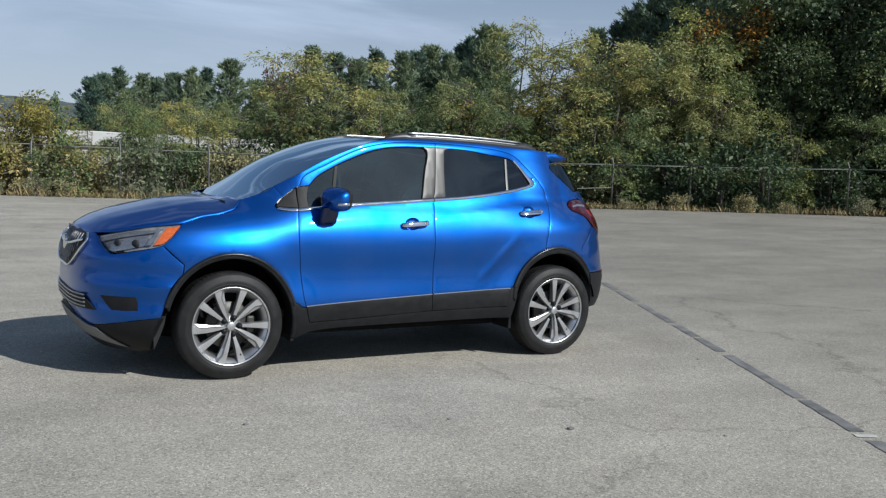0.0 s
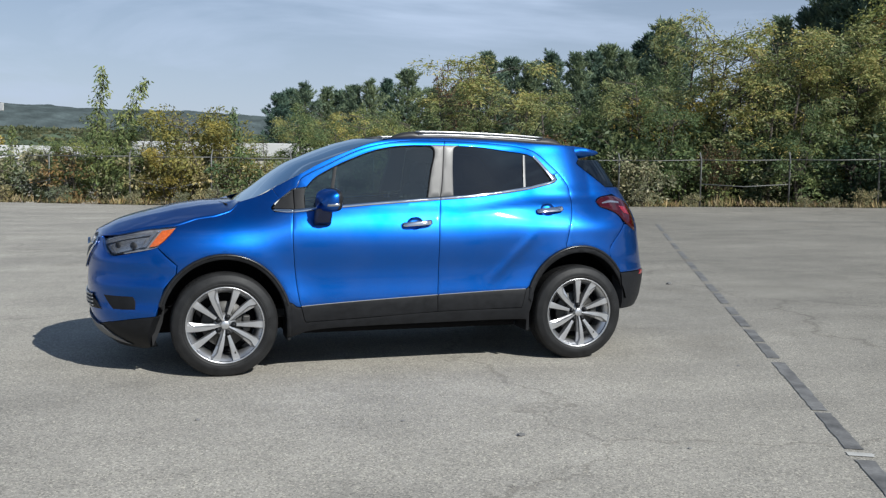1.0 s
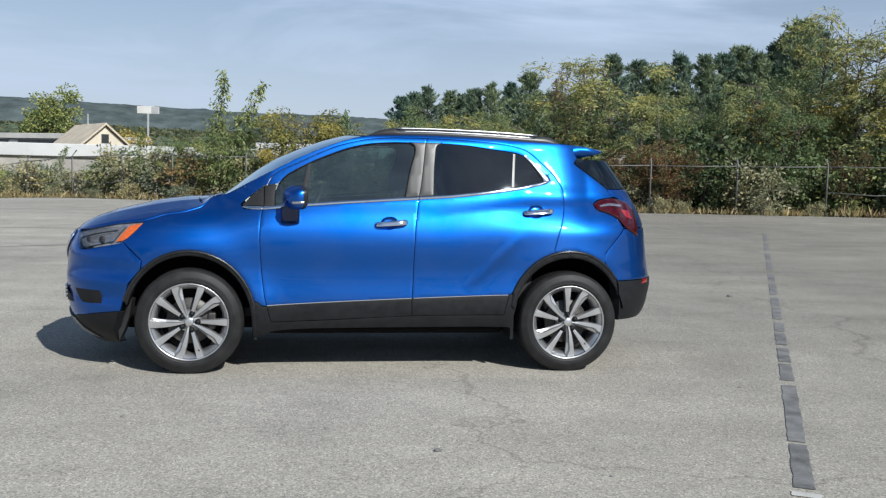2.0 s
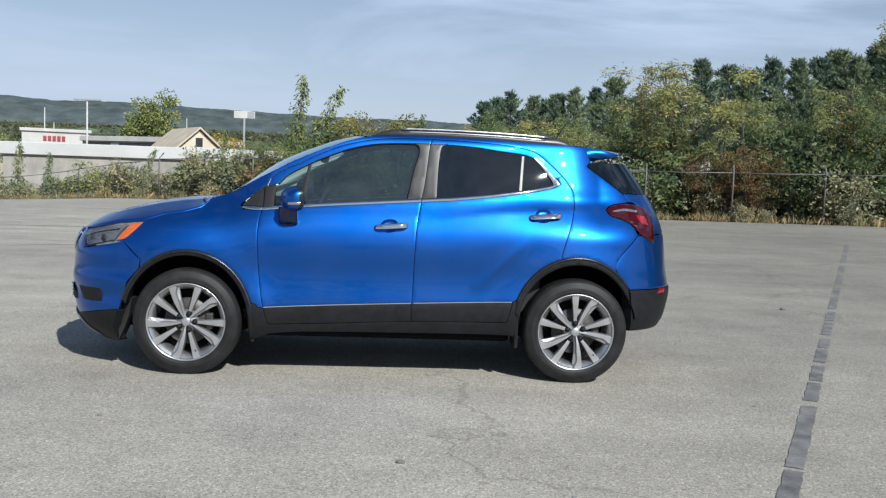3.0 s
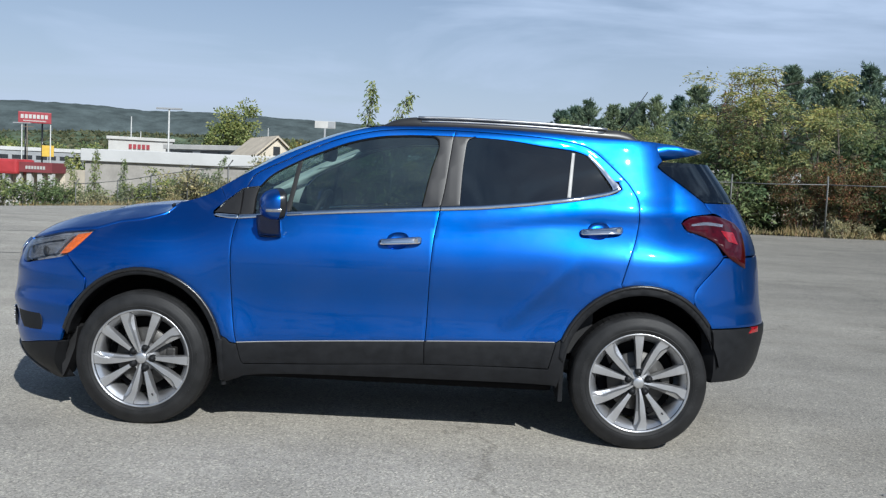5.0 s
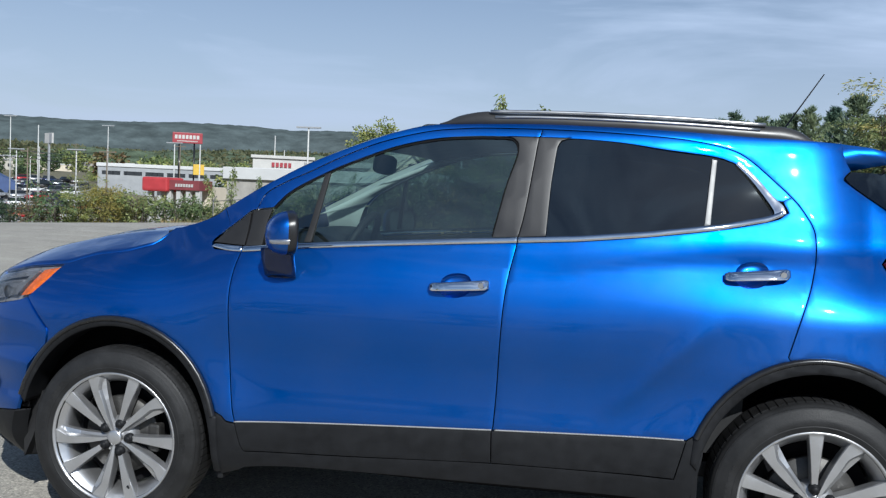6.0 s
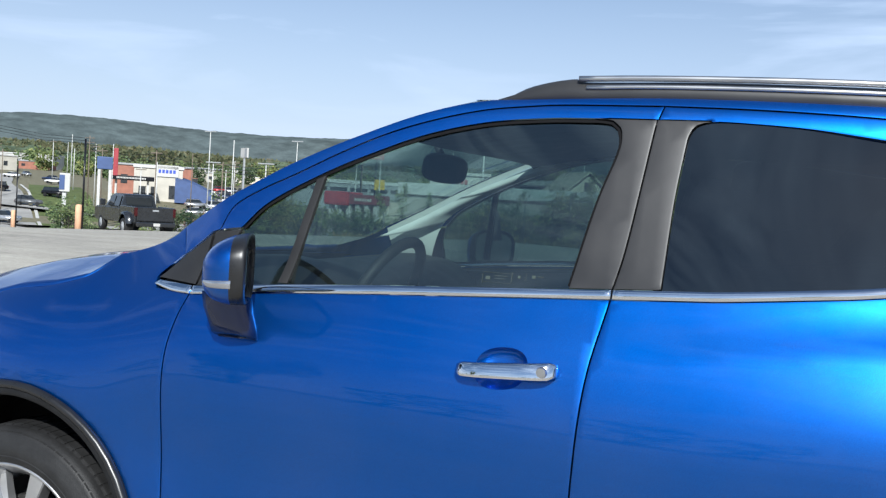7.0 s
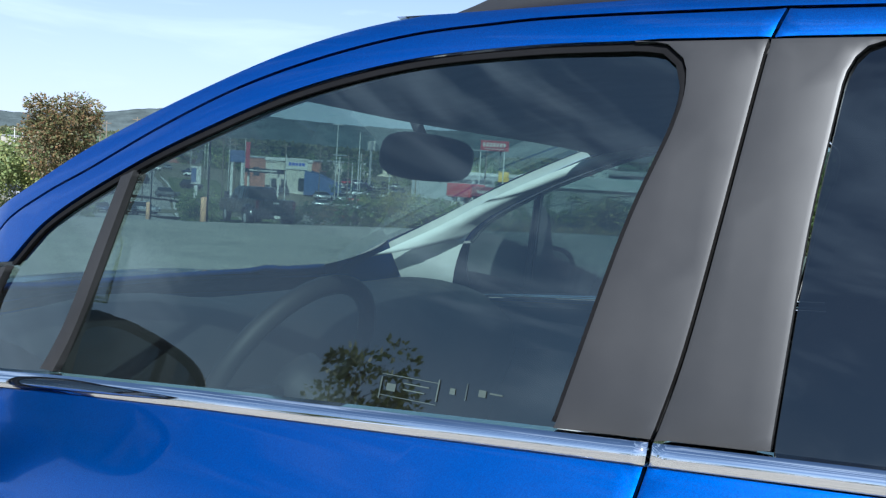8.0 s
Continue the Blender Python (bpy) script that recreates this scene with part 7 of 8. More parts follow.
def frame_at(p, q):
    """Where a front runs from p to q: the local x axis along it, y into the building."""
    d = Vector((q[0] - p[0], q[1] - p[1]))
    return math.degrees(math.atan2(d.y, d.x)), d.length


def building(name, label, p, q, z, h, depth, mat, roofmat, cap=0.35, openings=(), group="buildings in the town"):
    """A flat-roofed building whose front runs from p to q. openings: (x0, x1, z0, z1) along the front."""
    rz, ln = frame_at(p, q)
    t = thing(name, label, "building", group, (p[0], p[1], z), rz)
    part("wall", box_bm((0, 0, -2.5), (ln, depth, h), 0.02, 1), mat, t)
    part("roof", box_bm((-0.25, -0.25, h - cap), (ln + 0.25, depth + 0.25, h + 0.12), 0.04, 1), roofmat, t, "flat roof with pale edge")
    for x0, x1, z0, z1 in openings:
        w = part("window", box_bm((x0, -0.06, z0), (x1, 0.1, z1), 0.02, 1), DARKM, t)
        part("frame", box_bm((x0 - 0.08, -0.10, z1), (x1 + 0.08, 0.0, z1 + 0.12), 0.01, 1), mat, w)
    return t


def sign_bars(t, x0, x1, z, y, rows, mat):
    """Unreadable or private lettering as plain bars."""
    for k, (w, hgt, zz) in enumerate(rows):
        n = max(3, int(w / (hgt * 0.9)))
        for i in range(n):
            a = x0 + (x1 - x0 - w) / 2 + w * i / n
            part("sign_bar", box_bm((a, y - 0.03, z + zz), (a + w / n * 0.72, y, z + zz + hgt)), mat, t)


def pole(x, y, h, r=0.09, mat=None, arms=0, lamp=False, label="tall utility pole", name="utility_pole", z=None):
    z = land_z(x, y) if z is None else z
    t = thing(name, label, "pole", "poles in the town", (x, y, z))
    bm = bmesh.new()
    add_tube(bm, [(0, 0, -0.5), (0, 0, h * 0.5), (0, 0, h)], [r, r * 0.85, r * 0.65], 8)
    part("shaft", bm, mat or WOODP, t, smooth=True)
    for k in range(arms):
        part("cross_arm", box_bm((-1.1, -0.06, h - 0.5 - 0.8 * k), (1.1, 0.06, h - 0.36 - 0.8 * k)), WOODP, t)
    if lamp:
        part("lamp_head", box_bm((-1.3, -0.18, h - 0.05), (1.3, 0.18, h + 0.12), 0.03), GREYM, t)
    return t


# long white-roofed building behind the fence
b = building("store_building", "long low building with white roof edge and block wall", (-28.6, 62.5), (-4.0, 62.0), -3.2, 5.75, 16, STONE, ROOF_WHITE, 0.8)
building("store_building", "long low building with white roof edge and block wall", (-3.4, 66), (6, 65.5), -2.6, 4.9, 12, STONE, ROOF_WHITE, 1.3)
building("store_building", "long low white store back seen through the bushes", (-2.5, 39.8), (15.0, 36.6), -1.6, 4.05, 9, CREAM, ROOF_WHITE, 0.55)
# gabled house
rz, ln = frame_at((-21.6, 85), (-17.0, 87.6))
t = thing("gabled_house", "cream gabled house with a small window", "house", "", (-21.6, 85, -2.75), rz)
bm = bmesh.new()
for y in (0.0, 9.0):
    for x, z in ((0, -1), (ln, -1), (ln, 5.4), (ln / 2, 7.7), (0, 5.4)):
        bm.verts.new((x, y, z))
bm.verts.ensure_lookup_table()
vs = list(bm.verts)
bm.faces.new(vs[:5])
bm.faces.new(vs[5:][::-1])
for k in range(5):
    bm.faces.new((vs[k], vs[(k + 1) % 5], vs[5 + (k + 1) % 5], vs[5 + k]))
part("wall", bm, TAN_WALL, t)
for s in (0, 1):
    bm = bmesh.new()
    x0, x1 = (-0.5, ln / 2) if s == 0 else (ln + 0.5, ln / 2)
    a = [bm.verts.new(v) for v in ((x0, -0.4, 5.05), (x1, -0.4, 7.80), (x1, 9.4, 7.80), (x0, 9.4, 5.05))]
    c = [bm.verts.new((v.co.x, v.co.y, v.co.z + 0.2)) for v in a]
    bm.faces.new(a)
    bm.faces.new(c[::-1])
    for k in range(4):
        bm.faces.new((a[k], a[(k + 1) % 4], c[(k + 1) % 4], c[k]))
    part("roof", bm, simple("tan_shingle", (0.52, 0.45, 0.35), 0.9, 0, 0.15, 1), t)
w = part("window", box_bm((ln / 2 - 0.35, -0.06, 6.0), (ln / 2 + 0.35, 0.1, 6.9)), DARKM, t)
part("frame", box_bm((ln / 2 - 0.45, -0.1, 5.88), (ln / 2 + 0.45, 0.0, 6.0)), WHITE_WALL, w)
# discount store with red sign, and its wing
t = building("discount_store", "white flat-roofed store with red sign letters", (-47.7, 114.5), (-40.0, 117.2), -3.0, 8.4, 18, WHITE_WALL, WHITE_WALL, 0.3, [(2.4, 5.0, 5.3, 6.3), (0.9, 1.7, 4.2, 6.3)])
sign_bars(t, 2.3, 5.6, 6.95, -0.1, [(2.8, 0.62, 0.0)], MAROON2)
t = building("store_wing", "grey store wing with shaded front", (-39.4, 112.6), (-27.2, 105.3), -3.0, 7.55, 14, GREYM, WHITE_WALL, 0.5, [(1.0, 5.0, 5.2, 6.9), (6.5, 13.0, 5.2, 6.9)])
# long warehouse and others at the back
building("warehouse", "long pale warehouse roof in the town", (-118, 193), (-80, 203), -3.2, 8.2, 30, GREYM, ROOF_WHITE, 0.7, [(1 + 5 * k, 5.2 + 5 * k, 5.6, 6.5) for k in range(7)])
building("warehouse", "long pale warehouse roof in the town", (-70, 176), (-30, 184), -3.2, 8.0, 30, GREYM, ROOF_WHITE, 0.7, [(1 + 5 * k, 5.2 + 5 * k, 5.6, 6.5) for k in range(8)])
# low red-roofed shop front with white columns
rz, ln = frame_at((-51.3, 91.9), (-44.1, 90.8))
t = thing("red_roof_shop", "low shop with red roof and white columns", "building", "buildings in the town", (-51.3, 91.9, -2.7), rz)
part("wall", box_bm((0, 2.2, -1), (ln, 9, 3.6), 0.02), TAN_WALL, t)
part("fascia", box_bm((3.2, -0.2, 3.15), (ln, 2.4, 4.25), 0.03), MAROON, t)
part("canopy", box_bm((0, -0.6, 2.9), (3.4, 2.6, 4.5), 0.25), REDM, t, "bright red canopy end")
for k in range(6):
    part("column", box_bm((0.4 + k * (ln - 1) / 5, 0.0, -0.5), (0.95 + k * (ln - 1) / 5, 0.5, 3.1), 0.03), WHITE_WALL, t)
sign_bars(t, 3.8, 7.0, 3.5, -0.22, [(2.4, 0.34, 0.0)], WHITE_WALL)
# tall red pylon sign on two posts
rz, ln = frame_at((-85.4, 165.5), (-80.2, 168.0))
t = thing("pylon_sign", "tall red roadside sign on two dark posts", "sign", "", (-85.4, 165.5, -2.2), rz)
part("panel", box_bm((0, 0, 11.3), (ln, 0.8, 13.4), 0.08), MAROON2, t, "dark red sign panel")
for x in (1.3, 4.2):
    bm = bmesh.new()
    add_tube(bm, [(x, 0.4, -1), (x, 0.4, 11.4)], 0.16, 8)
    part("post", bm, BLACKM, t, smooth=True)
sign_bars(t, 0.2, ln - 0.2, 12.1, -0.02, [(ln - 0.9, 0.75, 0.05), (ln - 1.8, 0.22, -0.5)], WHITE_WALL)
t = thing("yellow_sign", "yellow roadside sign board", "sign", "", (-77, 157.5, -2.6), 22)
part("panel", box_bm((0, 0, 5.4), (2.0, 0.3, 7.4), 0.05), YELLOWM, t)
part("post", box_bm((0.9, 0.05, -1), (1.1, 0.25, 5.5)), GREYM, t)
# thrift store with blue awning, brick block behind, fuel canopy
t = building("thrift_store", "pale store front with blue sign and curved blue awning", (-128.2, 149.8), (-120.6, 155.8), -3.4, 8.3, 10, CREAM, WHITE_WALL, 0.5, [(1.0, 2.4, 2.2, 4.0), (3.4, 4.6, 2.2, 4.0), (7.0, 8.8, 1.6, 4.4)])
part("sign_panel", box_bm((4.4, -0.25, 6.2), (8.8, 0.0, 8.6), 0.03), WHITE_WALL, t, "white sign panel")
sign_bars(t, 4.6, 8.6, 6.8, -0.28, [(3.6, 0.7, 0.15)], simple("sign_blue", (0.04, 0.08, 0.42), 0.5))
bm = bmesh.new()
rows = []
for k in range(9):
    u = k / 8
    rows.append([bm.verts.new(v) for v in ((8.2 + 8 * u, -2.8, 1.0), (8.2 + 8 * u, -2.8, 5.9 - 3.0 * u ** 1.6), (8.2 + 8 * u, 4, 6.5 - 3.0 * u ** 1.6), (8.2 + 8 * u, 4, 1.0))])
for r0, r1 in zip(rows, rows[1:]):
    for k in range(3):
        bm.faces.new((r0[k], r0[k + 1], r1[k + 1], r1[k]))
bm.faces.new(rows[0])
part("awning", bm, BLUEM, t, "curved dark blue awning")
building("brick_block", "red brick commercial block", (-141.5, 158.2), (-128.0, 169.0), -3.6, 8.9, 12, BRICKM, GREYM, 0.3, [(2 + 3 * k, 3.4 + 3 * k, 4.5, 6.5) for k in range(6)])
t = thing("fuel_canopy", "dark flat fuel-station canopy on slim columns", "canopy", "", (-125.2, 139.0, -2.6), 40)
part("roof", box_bm((0, 0, 4.2), (8.5, 6, 5.1), 0.05), BLACKM, t)
for x in (1.2, 7.2):
    for y in (1, 5):
        part("column", box_bm((x, y, -0.5), (x + 0.35, y + 0.35, 4.3)), WHITE_WALL, t)
sign_bars(t, 1, 7.5, 4.5, -0.02, [(5.5, 0.3, 0.0)], WHITE_WALL)
t = thing("pylon_sign", "tall blue roadside sign tower", "sign", "", (-99.4, 109.1, -3.0), 40)
part("panel", box_bm((-1.15, -0.3, 6.0), (1.15, 0.3, 7.9), 0.1), BLUEM, t)
part("post", box_bm((-1.0, -0.15, -1), (-0.6, 0.15, 6.1)), PALEP, t)
part("post", box_bm((0.6, -0.15, -1), (1.0, 0.15, 6.1)), PALEP, t)
t = thing("red_banner", "tall red feather banner", "banner", "", (-103.4, 116.0, -3.0), 40)
part("cloth", box_bm((-0.35, -0.05, 5.2), (0.35, 0.05, 9.6), 0.04), MAROON2, t)
part("staff", box_bm((-0.5, -0.04, -0.5), (-0.4, 0.04, 10.2)), PALEP, t)
t = thing("street_sign_board", "white and blue roadside sign board", "sign", "", (-55.6, 55.6, -2.4), 44)
part("panel", box_bm((-0.4, -0.12, 2.6), (0.4, 0.12, 4.1), 0.04), WHITE_WALL, t)
part("panel", box_bm((-0.4, -0.15, 2.75), (0.0, -0.12, 3.95)), BLUEM, t, "blue sign field")
part("post", box_bm((-0.15, -0.1, -1), (0.15, 0.1, 2.5)), PALEP, t)
for x, y, z, w, h, rz in ((-42.0, 256, 16.2, 5.8, 2.0, -8), (-130, 192, 10.3, 4.4, 2.4, 35)):
    t = thing("billboard", "far roadside billboard on a pole", "billboard", "billboards", (x, y, land_z(x, y)), -rz)
    zz = z - land_z(x, y)
    part("board", box_bm((-w / 2, -0.2, zz - h / 2), (w / 2, 0.2, zz + h / 2), 0.05), WHITE_WALL, t)
    part("picture", box_bm((w * 0.14, -0.24, zz - h * 0.45), (w * 0.47, -0.2, zz + h * 0.45)), GREYM, t)
    part("post", box_bm((-0.25, -0.2, -1), (0.25, 0.2, zz - h / 2)), GREYM, t)
# low town roofs between
random.seed(21)
for k in range(64):
    a, r = radians(random.uniform(-58, -6)), random.uniform(330, 820)
    x, y = r * math.sin(a), r * math.cos(a)
    w, h, dp = random.uniform(9, 30), random.uniform(3.2, 6.5), random.uniform(8, 18)
    mat = random.choice([WHITE_WALL, CREAM, TAN_WALL, GREYM, BRICKM, STONE])
    rz = math.degrees(-a) + random.uniform(-25, 25)
    d = Vector((math.cos(radians(rz)), math.sin(radians(rz))))
    n = max(2, int(w / 4))
    building("town_building", "distant low commercial building", (x, y), (x + d.x * w, y + d.y * w), land_z(x, y), h, dp, mat, random.choice([ROOF_WHITE, GREYM, WHITE_WALL]), 0.4, [(1 + i * (w - 1) / n, 2.4 + i * (w - 1) / n, h * 0.3, h * 0.6) for i in range(n)])
# town trees
CT = [Stand(plant("town_tree", "rounded leafy tree in the town", "tree", "trees in the town", *broadleaf(111 + k, 9.0, 4.2, 60, 66, 0.44, 0.6, 0.10, 3, 0.2, 1.2), LEAF_GREEN)) for k in range(2)]
CO = Stand(plant("town_tree", "tree turning rust-orange in the town", "tree", "trees in the town", *broadleaf(121, 11.6, 3.1, 100, 120, 0.30, 0.6, 0.36, 3, 0.2, 1.05), LEAF_TURN))
CL = Stand(plant("town_tree", "tall round-crowned green tree behind the stores", "tree", "trees in the town", *broadleaf(117, 15.0, 3.3, 70, 90, 0.40, 0.6, 0.46, 3, 0.2, 1.15), LEAF_GREEN))
FT = [Stand(plant("town_tree", "distant leafy tree in the town", "tree", "trees in the town", *broadleaf(131 + k, 8.0, 4.4, 30, 22, 1.05, 0.7, 0.05, 1, 0.2, 1.6), LEAF_GREEN if k < 2 else LEAF_DARK)) for k in range(3)]
FO = Stand(plant("town_tree", "distant tree turning orange in the town", "tree", "trees in the town", *broadleaf(141, 8.0, 4.0, 30, 22, 1.05, 0.7, 0.05, 1, 0.2, 1.5), LEAF_TURN))
CL.put(-36.0, 128.6, 1.0, 10)
# a tall tree behind the lot, mirrored in the door glass
CL.put(-28.3, -43.2, 0.98, 70)
CO.put(-74.3, 57.3, 1.0, 0)
CT[0].put(-84.0, 54.5, 0.9, 60)
CT[1].put(-88, 62, 0.8, 10)
CT[1].put(-80.5, 60.0, 0.85, 140)
FO.put(-147, 250, 1.25, 0)
TY.put(-20.5, 98, 1.9)
for k in range(300):
    a, r = radians(random.uniform(-60, 8)), 215 + 620 * random.random() ** 1.3
    x, y = r * math.sin(a), r * math.cos(a)
    if -50 < math.degrees(a) < -30 and r < 330:
        if r > 275:
            random.choice(FT).put(x, y, random.uniform(0.3, 0.5))
        continue
    (random.choice(FT) if random.random() < 0.94 else FO).put(x, y, random.uniform(0.5, 1.0) * (0.7 + r / 1000))
for x, y, s in ((-40.5, 40.5, 0.9), (-42.5, 42.6, 1.0), (-44.6, 44.6, 0.9), (-57, 66, 1.2), (-60, 70, 1.1), (-64, 73, 1.1), (-52, 62, 0.9)):
    random.choice(SG).put(x, y, s * 1.2)
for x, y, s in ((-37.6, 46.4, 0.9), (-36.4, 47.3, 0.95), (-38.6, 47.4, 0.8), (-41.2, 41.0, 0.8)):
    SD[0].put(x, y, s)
SAPS.put(-56.0, 45.0, 0.9, 15)
TG[0].put(-56.4, 45.4, 0.55)
# road out of the lot, with a verge kerb
def town_strip(name, line, width, mat, lift, label, cat):
    pts = [Vector(p) for p in smooth_line(line, 3.0)]
    verts = []
    for i, p in enumerate(pts):
        d = (pts[min(i + 1, len(pts) - 1)] - pts[max(i - 1, 0)]).normalized()
        n = Vector((-d.y, d.x))
        zc0 = land_z(p.x, p.y) + lift
        verts += [(p.x - n.x * width / 2, p.y - n.y * width / 2, zc0), (p.x + n.x * width / 2, p.y + n.y * width / 2, zc0)]
    return tagged(piece(name, verts, [(2 * i, 2 * i + 1, 2 * i + 3, 2 * i + 2) for i in range(len(pts) - 1)], mat, None), label, cat, kind="structure")


town_strip("road", [(-34.5, 31.5), (-48, 42.5), (-68, 60.5), (-93, 83), (-125, 112), (-165, 146), (-215, 190), (-300, 240), (-420, 300)], 11, ROADM, 0.16, "grey asphalt road leading down to the town", "road")
town_strip("road_cross", [(-190, 80), (-140, 108), (-100, 128), (-50, 150), (10, 170)], 10, ROADM, 0.22, "cross street in the town", "road")
town_strip("car_park_apron", [(-52, 68), (-74, 96), (-104, 140), (-150, 208)], 34, ROADM, 0.10, "town car park", "car park")
town_strip("car_park_apron", [(-62, 38), (-84, 56), (-118, 84), (-150, 108)], 30, ROADM, 0.10, "town car park", "car park")
town_strip("kerb", [(-45, 47), (-62, 62), (-88, 86), (-120, 116), (-160, 151)], 0.5, PALE, 0.26, "pale concrete kerb beside the road", "kerb")

VERGE = simple("verge_grass", (0.10, 0.125, 0.05), 0.95, 0, 0.35, 0.6, 0.2, bscale=12, spec=0.1)
town_strip("verge", [(-52, 57.5), (-67, 72), (-93, 96), (-124, 126), (-160, 161)], 11, VERGE, 0.12, "mown grass verge beside the road", "grass")

# ---- parked cars in the town ----
def far_car(x, y, rz, col, kind_="saloon", z=None, s=1.0):
    z = land_z(x, y) + 0.2 if z is None else z
    m = CARPAINT[col]
    t = thing("parked_car", col + " " + kind_ + " parked in the town", "car", "cars parked in the town", (x, y, z), rz)
    h1, h2 = (0.95, 1.45) if kind_ == "saloon" else (1.08, 1.75)
    prof = [(-2.2, 0.35), (-2.25, 0.7), (-2.1, h1 - 0.08), (-1.0, h1)] + [(1.9, h1 + 0.02), (2.2, h1 - 0.1), (2.25, 0.6), (2.15, 0.35)]
    bm = bmesh.new()
    a = [bm.verts.new((px, -0.86, pz)) for px, pz in prof]
    c = [bm.verts.new((px, 0.86, pz)) for px, pz in prof]
    bm.faces.new(a)
    bm.faces.new(c[::-1])
    for k in range(len(prof)):
        bm.faces.new((a[k], c[k], c[(k + 1) % len(prof)], a[(k + 1) % len(prof)]))
    bmesh.ops.recalc_face_normals(bm, faces=bm.faces[:])
    bmesh.ops.bevel(bm, geom=bm.edges[:], offset=0.07, segments=2, affect="EDGES")
    part("body", bm, m, t, smooth=True)
    bm = bmesh.new()
    lo = [(-1.05, h1), (1.95 if kind_ != "saloon" else 1.6, h1)]
    hi = [(-0.35, h2), (1.75 if kind_ != "saloon" else 1.0, h2)]
    q = [bm.verts.new((px, sy * w, pz)) for (px, pz), w in zip(lo + hi, (0.80, 0.80, 0.62, 0.62)) for sy in (-1, 1)]
    for f in ((0, 1, 5, 4), (1, 3, 7, 5), (3, 2, 6, 7), (2, 0, 4, 6)):
        bm.faces.new([q[i] for i in f])
    part("glasshouse", bm, CARGLASS, t, "dark glasshouse")
    part("roof", box_bm((hi[0][0] - 0.03, -0.64, h2 - 0.03), (hi[1][0] + 0.03, 0.64, h2 + 0.03), 0.02), m, t)
    for wx in (-1.38, 1.38):
        for sy in (-1, 1):
            bm = bmesh.new()
            bmesh.ops.create_cone(bm, cap_ends=True, segments=14, radius1=0.34, radius2=0.34, depth=0.22, matrix=Matrix.Translation((wx, sy * 0.78, 0.34)) @ Matrix.Rotation(radians(90), 4, "X"))
            part("wheel", bm, RUBBER, t)
    for sy in (-0.62, 0.62):
        part("lamp", box_bm((2.16, sy - 0.14, 0.7), (2.26, sy + 0.14, 0.86), 0.02), RED_BRIGHT, t, "red tail lamp")
        part("lamp", box_bm((-2.27, sy - 0.16, 0.62), (-2.14, sy + 0.16, 0.78), 0.02), LAMP_SILVER, t, "silver headlamp")
    return t


CARGLASS = simple("dark_car_glass", (0.02, 0.024, 0.028), 0.08, 0, 0.1, 3)
CARPAINT = {"white": simple("white_car_paint", (0.75, 0.75, 0.75), 0.3, 0, 0.05, 2, coat=0.6), "black": BLACKM, "silver": simple("silver_car_paint", (0.42, 0.43, 0.45), 0.3, 0.6, 0.06, 2, coat=0.6),
            "dark blue": simple("navy_car_paint", (0.02, 0.035, 0.09), 0.25, 0.2, 0.1, 2, coat=0.6), "red": simple("red_car_paint", (0.35, 0.02, 0.02), 0.3, 0.1, 0.1, 2, coat=0.6), "grey": simple("grey_car_paint", (0.13, 0.135, 0.14), 0.3, 0.4, 0.1, 2, coat=0.6)}
random.seed(33)
cols = ["white", "white", "black", "silver", "grey", "dark blue", "silver", "black", "grey", "white", "silver", "red"]
# rows in the car park past the exit shrub, and in the one beside the road
for az0, az1, dists, turn in ((-37.0, -31.5, (150, 159, 169, 180, 192, 206, 222, 242, 266), 62), (-54.5, -49.6, (132, 140, 149, 159, 170, 184), 20)):
    for d_ in dists:
        w_ = radians(az1 - az0) * d_
        n = int(w_ / 3.4)
        for k in range(n):
            if random.random() < 0.84:
                a = radians(az0) + (k + 0.5) * 3.4 / d_
                far_car(0.5 + d_ * math.sin(a), -2.5 + d_ * math.cos(a) + random.uniform(-0.5, 0.5), turn + random.choice((0, 180)) + random.uniform(-5, 5), random.choice(cols), random.choice(("saloon", "van-backed car")))
# cars by the road
for x, y, rz, c, kd in ((-123, 117.5, 224, "grey", "van-backed car"), (-140, 126, 42, "black", "van-backed car"), (-131.5, 131.8, 190, "black", "van-backed car"), (-193, 179.5, 10, "white", "saloon"), (-168, 169, 20, "white", "saloon"), (-205, 196, 150, "silver", "saloon"), (-182, 182, 10, "dark blue", "saloon"),
                        (-106, 96.6, 200, "silver", "van-backed car"), (-104.0, 92.0, 150, "black", "saloon"), (-108.5, 91.0, 150, "dark blue", "saloon"), (-110, 98.5, 175, "red", "saloon")):
    far_car(x, y, rz, c, kd)
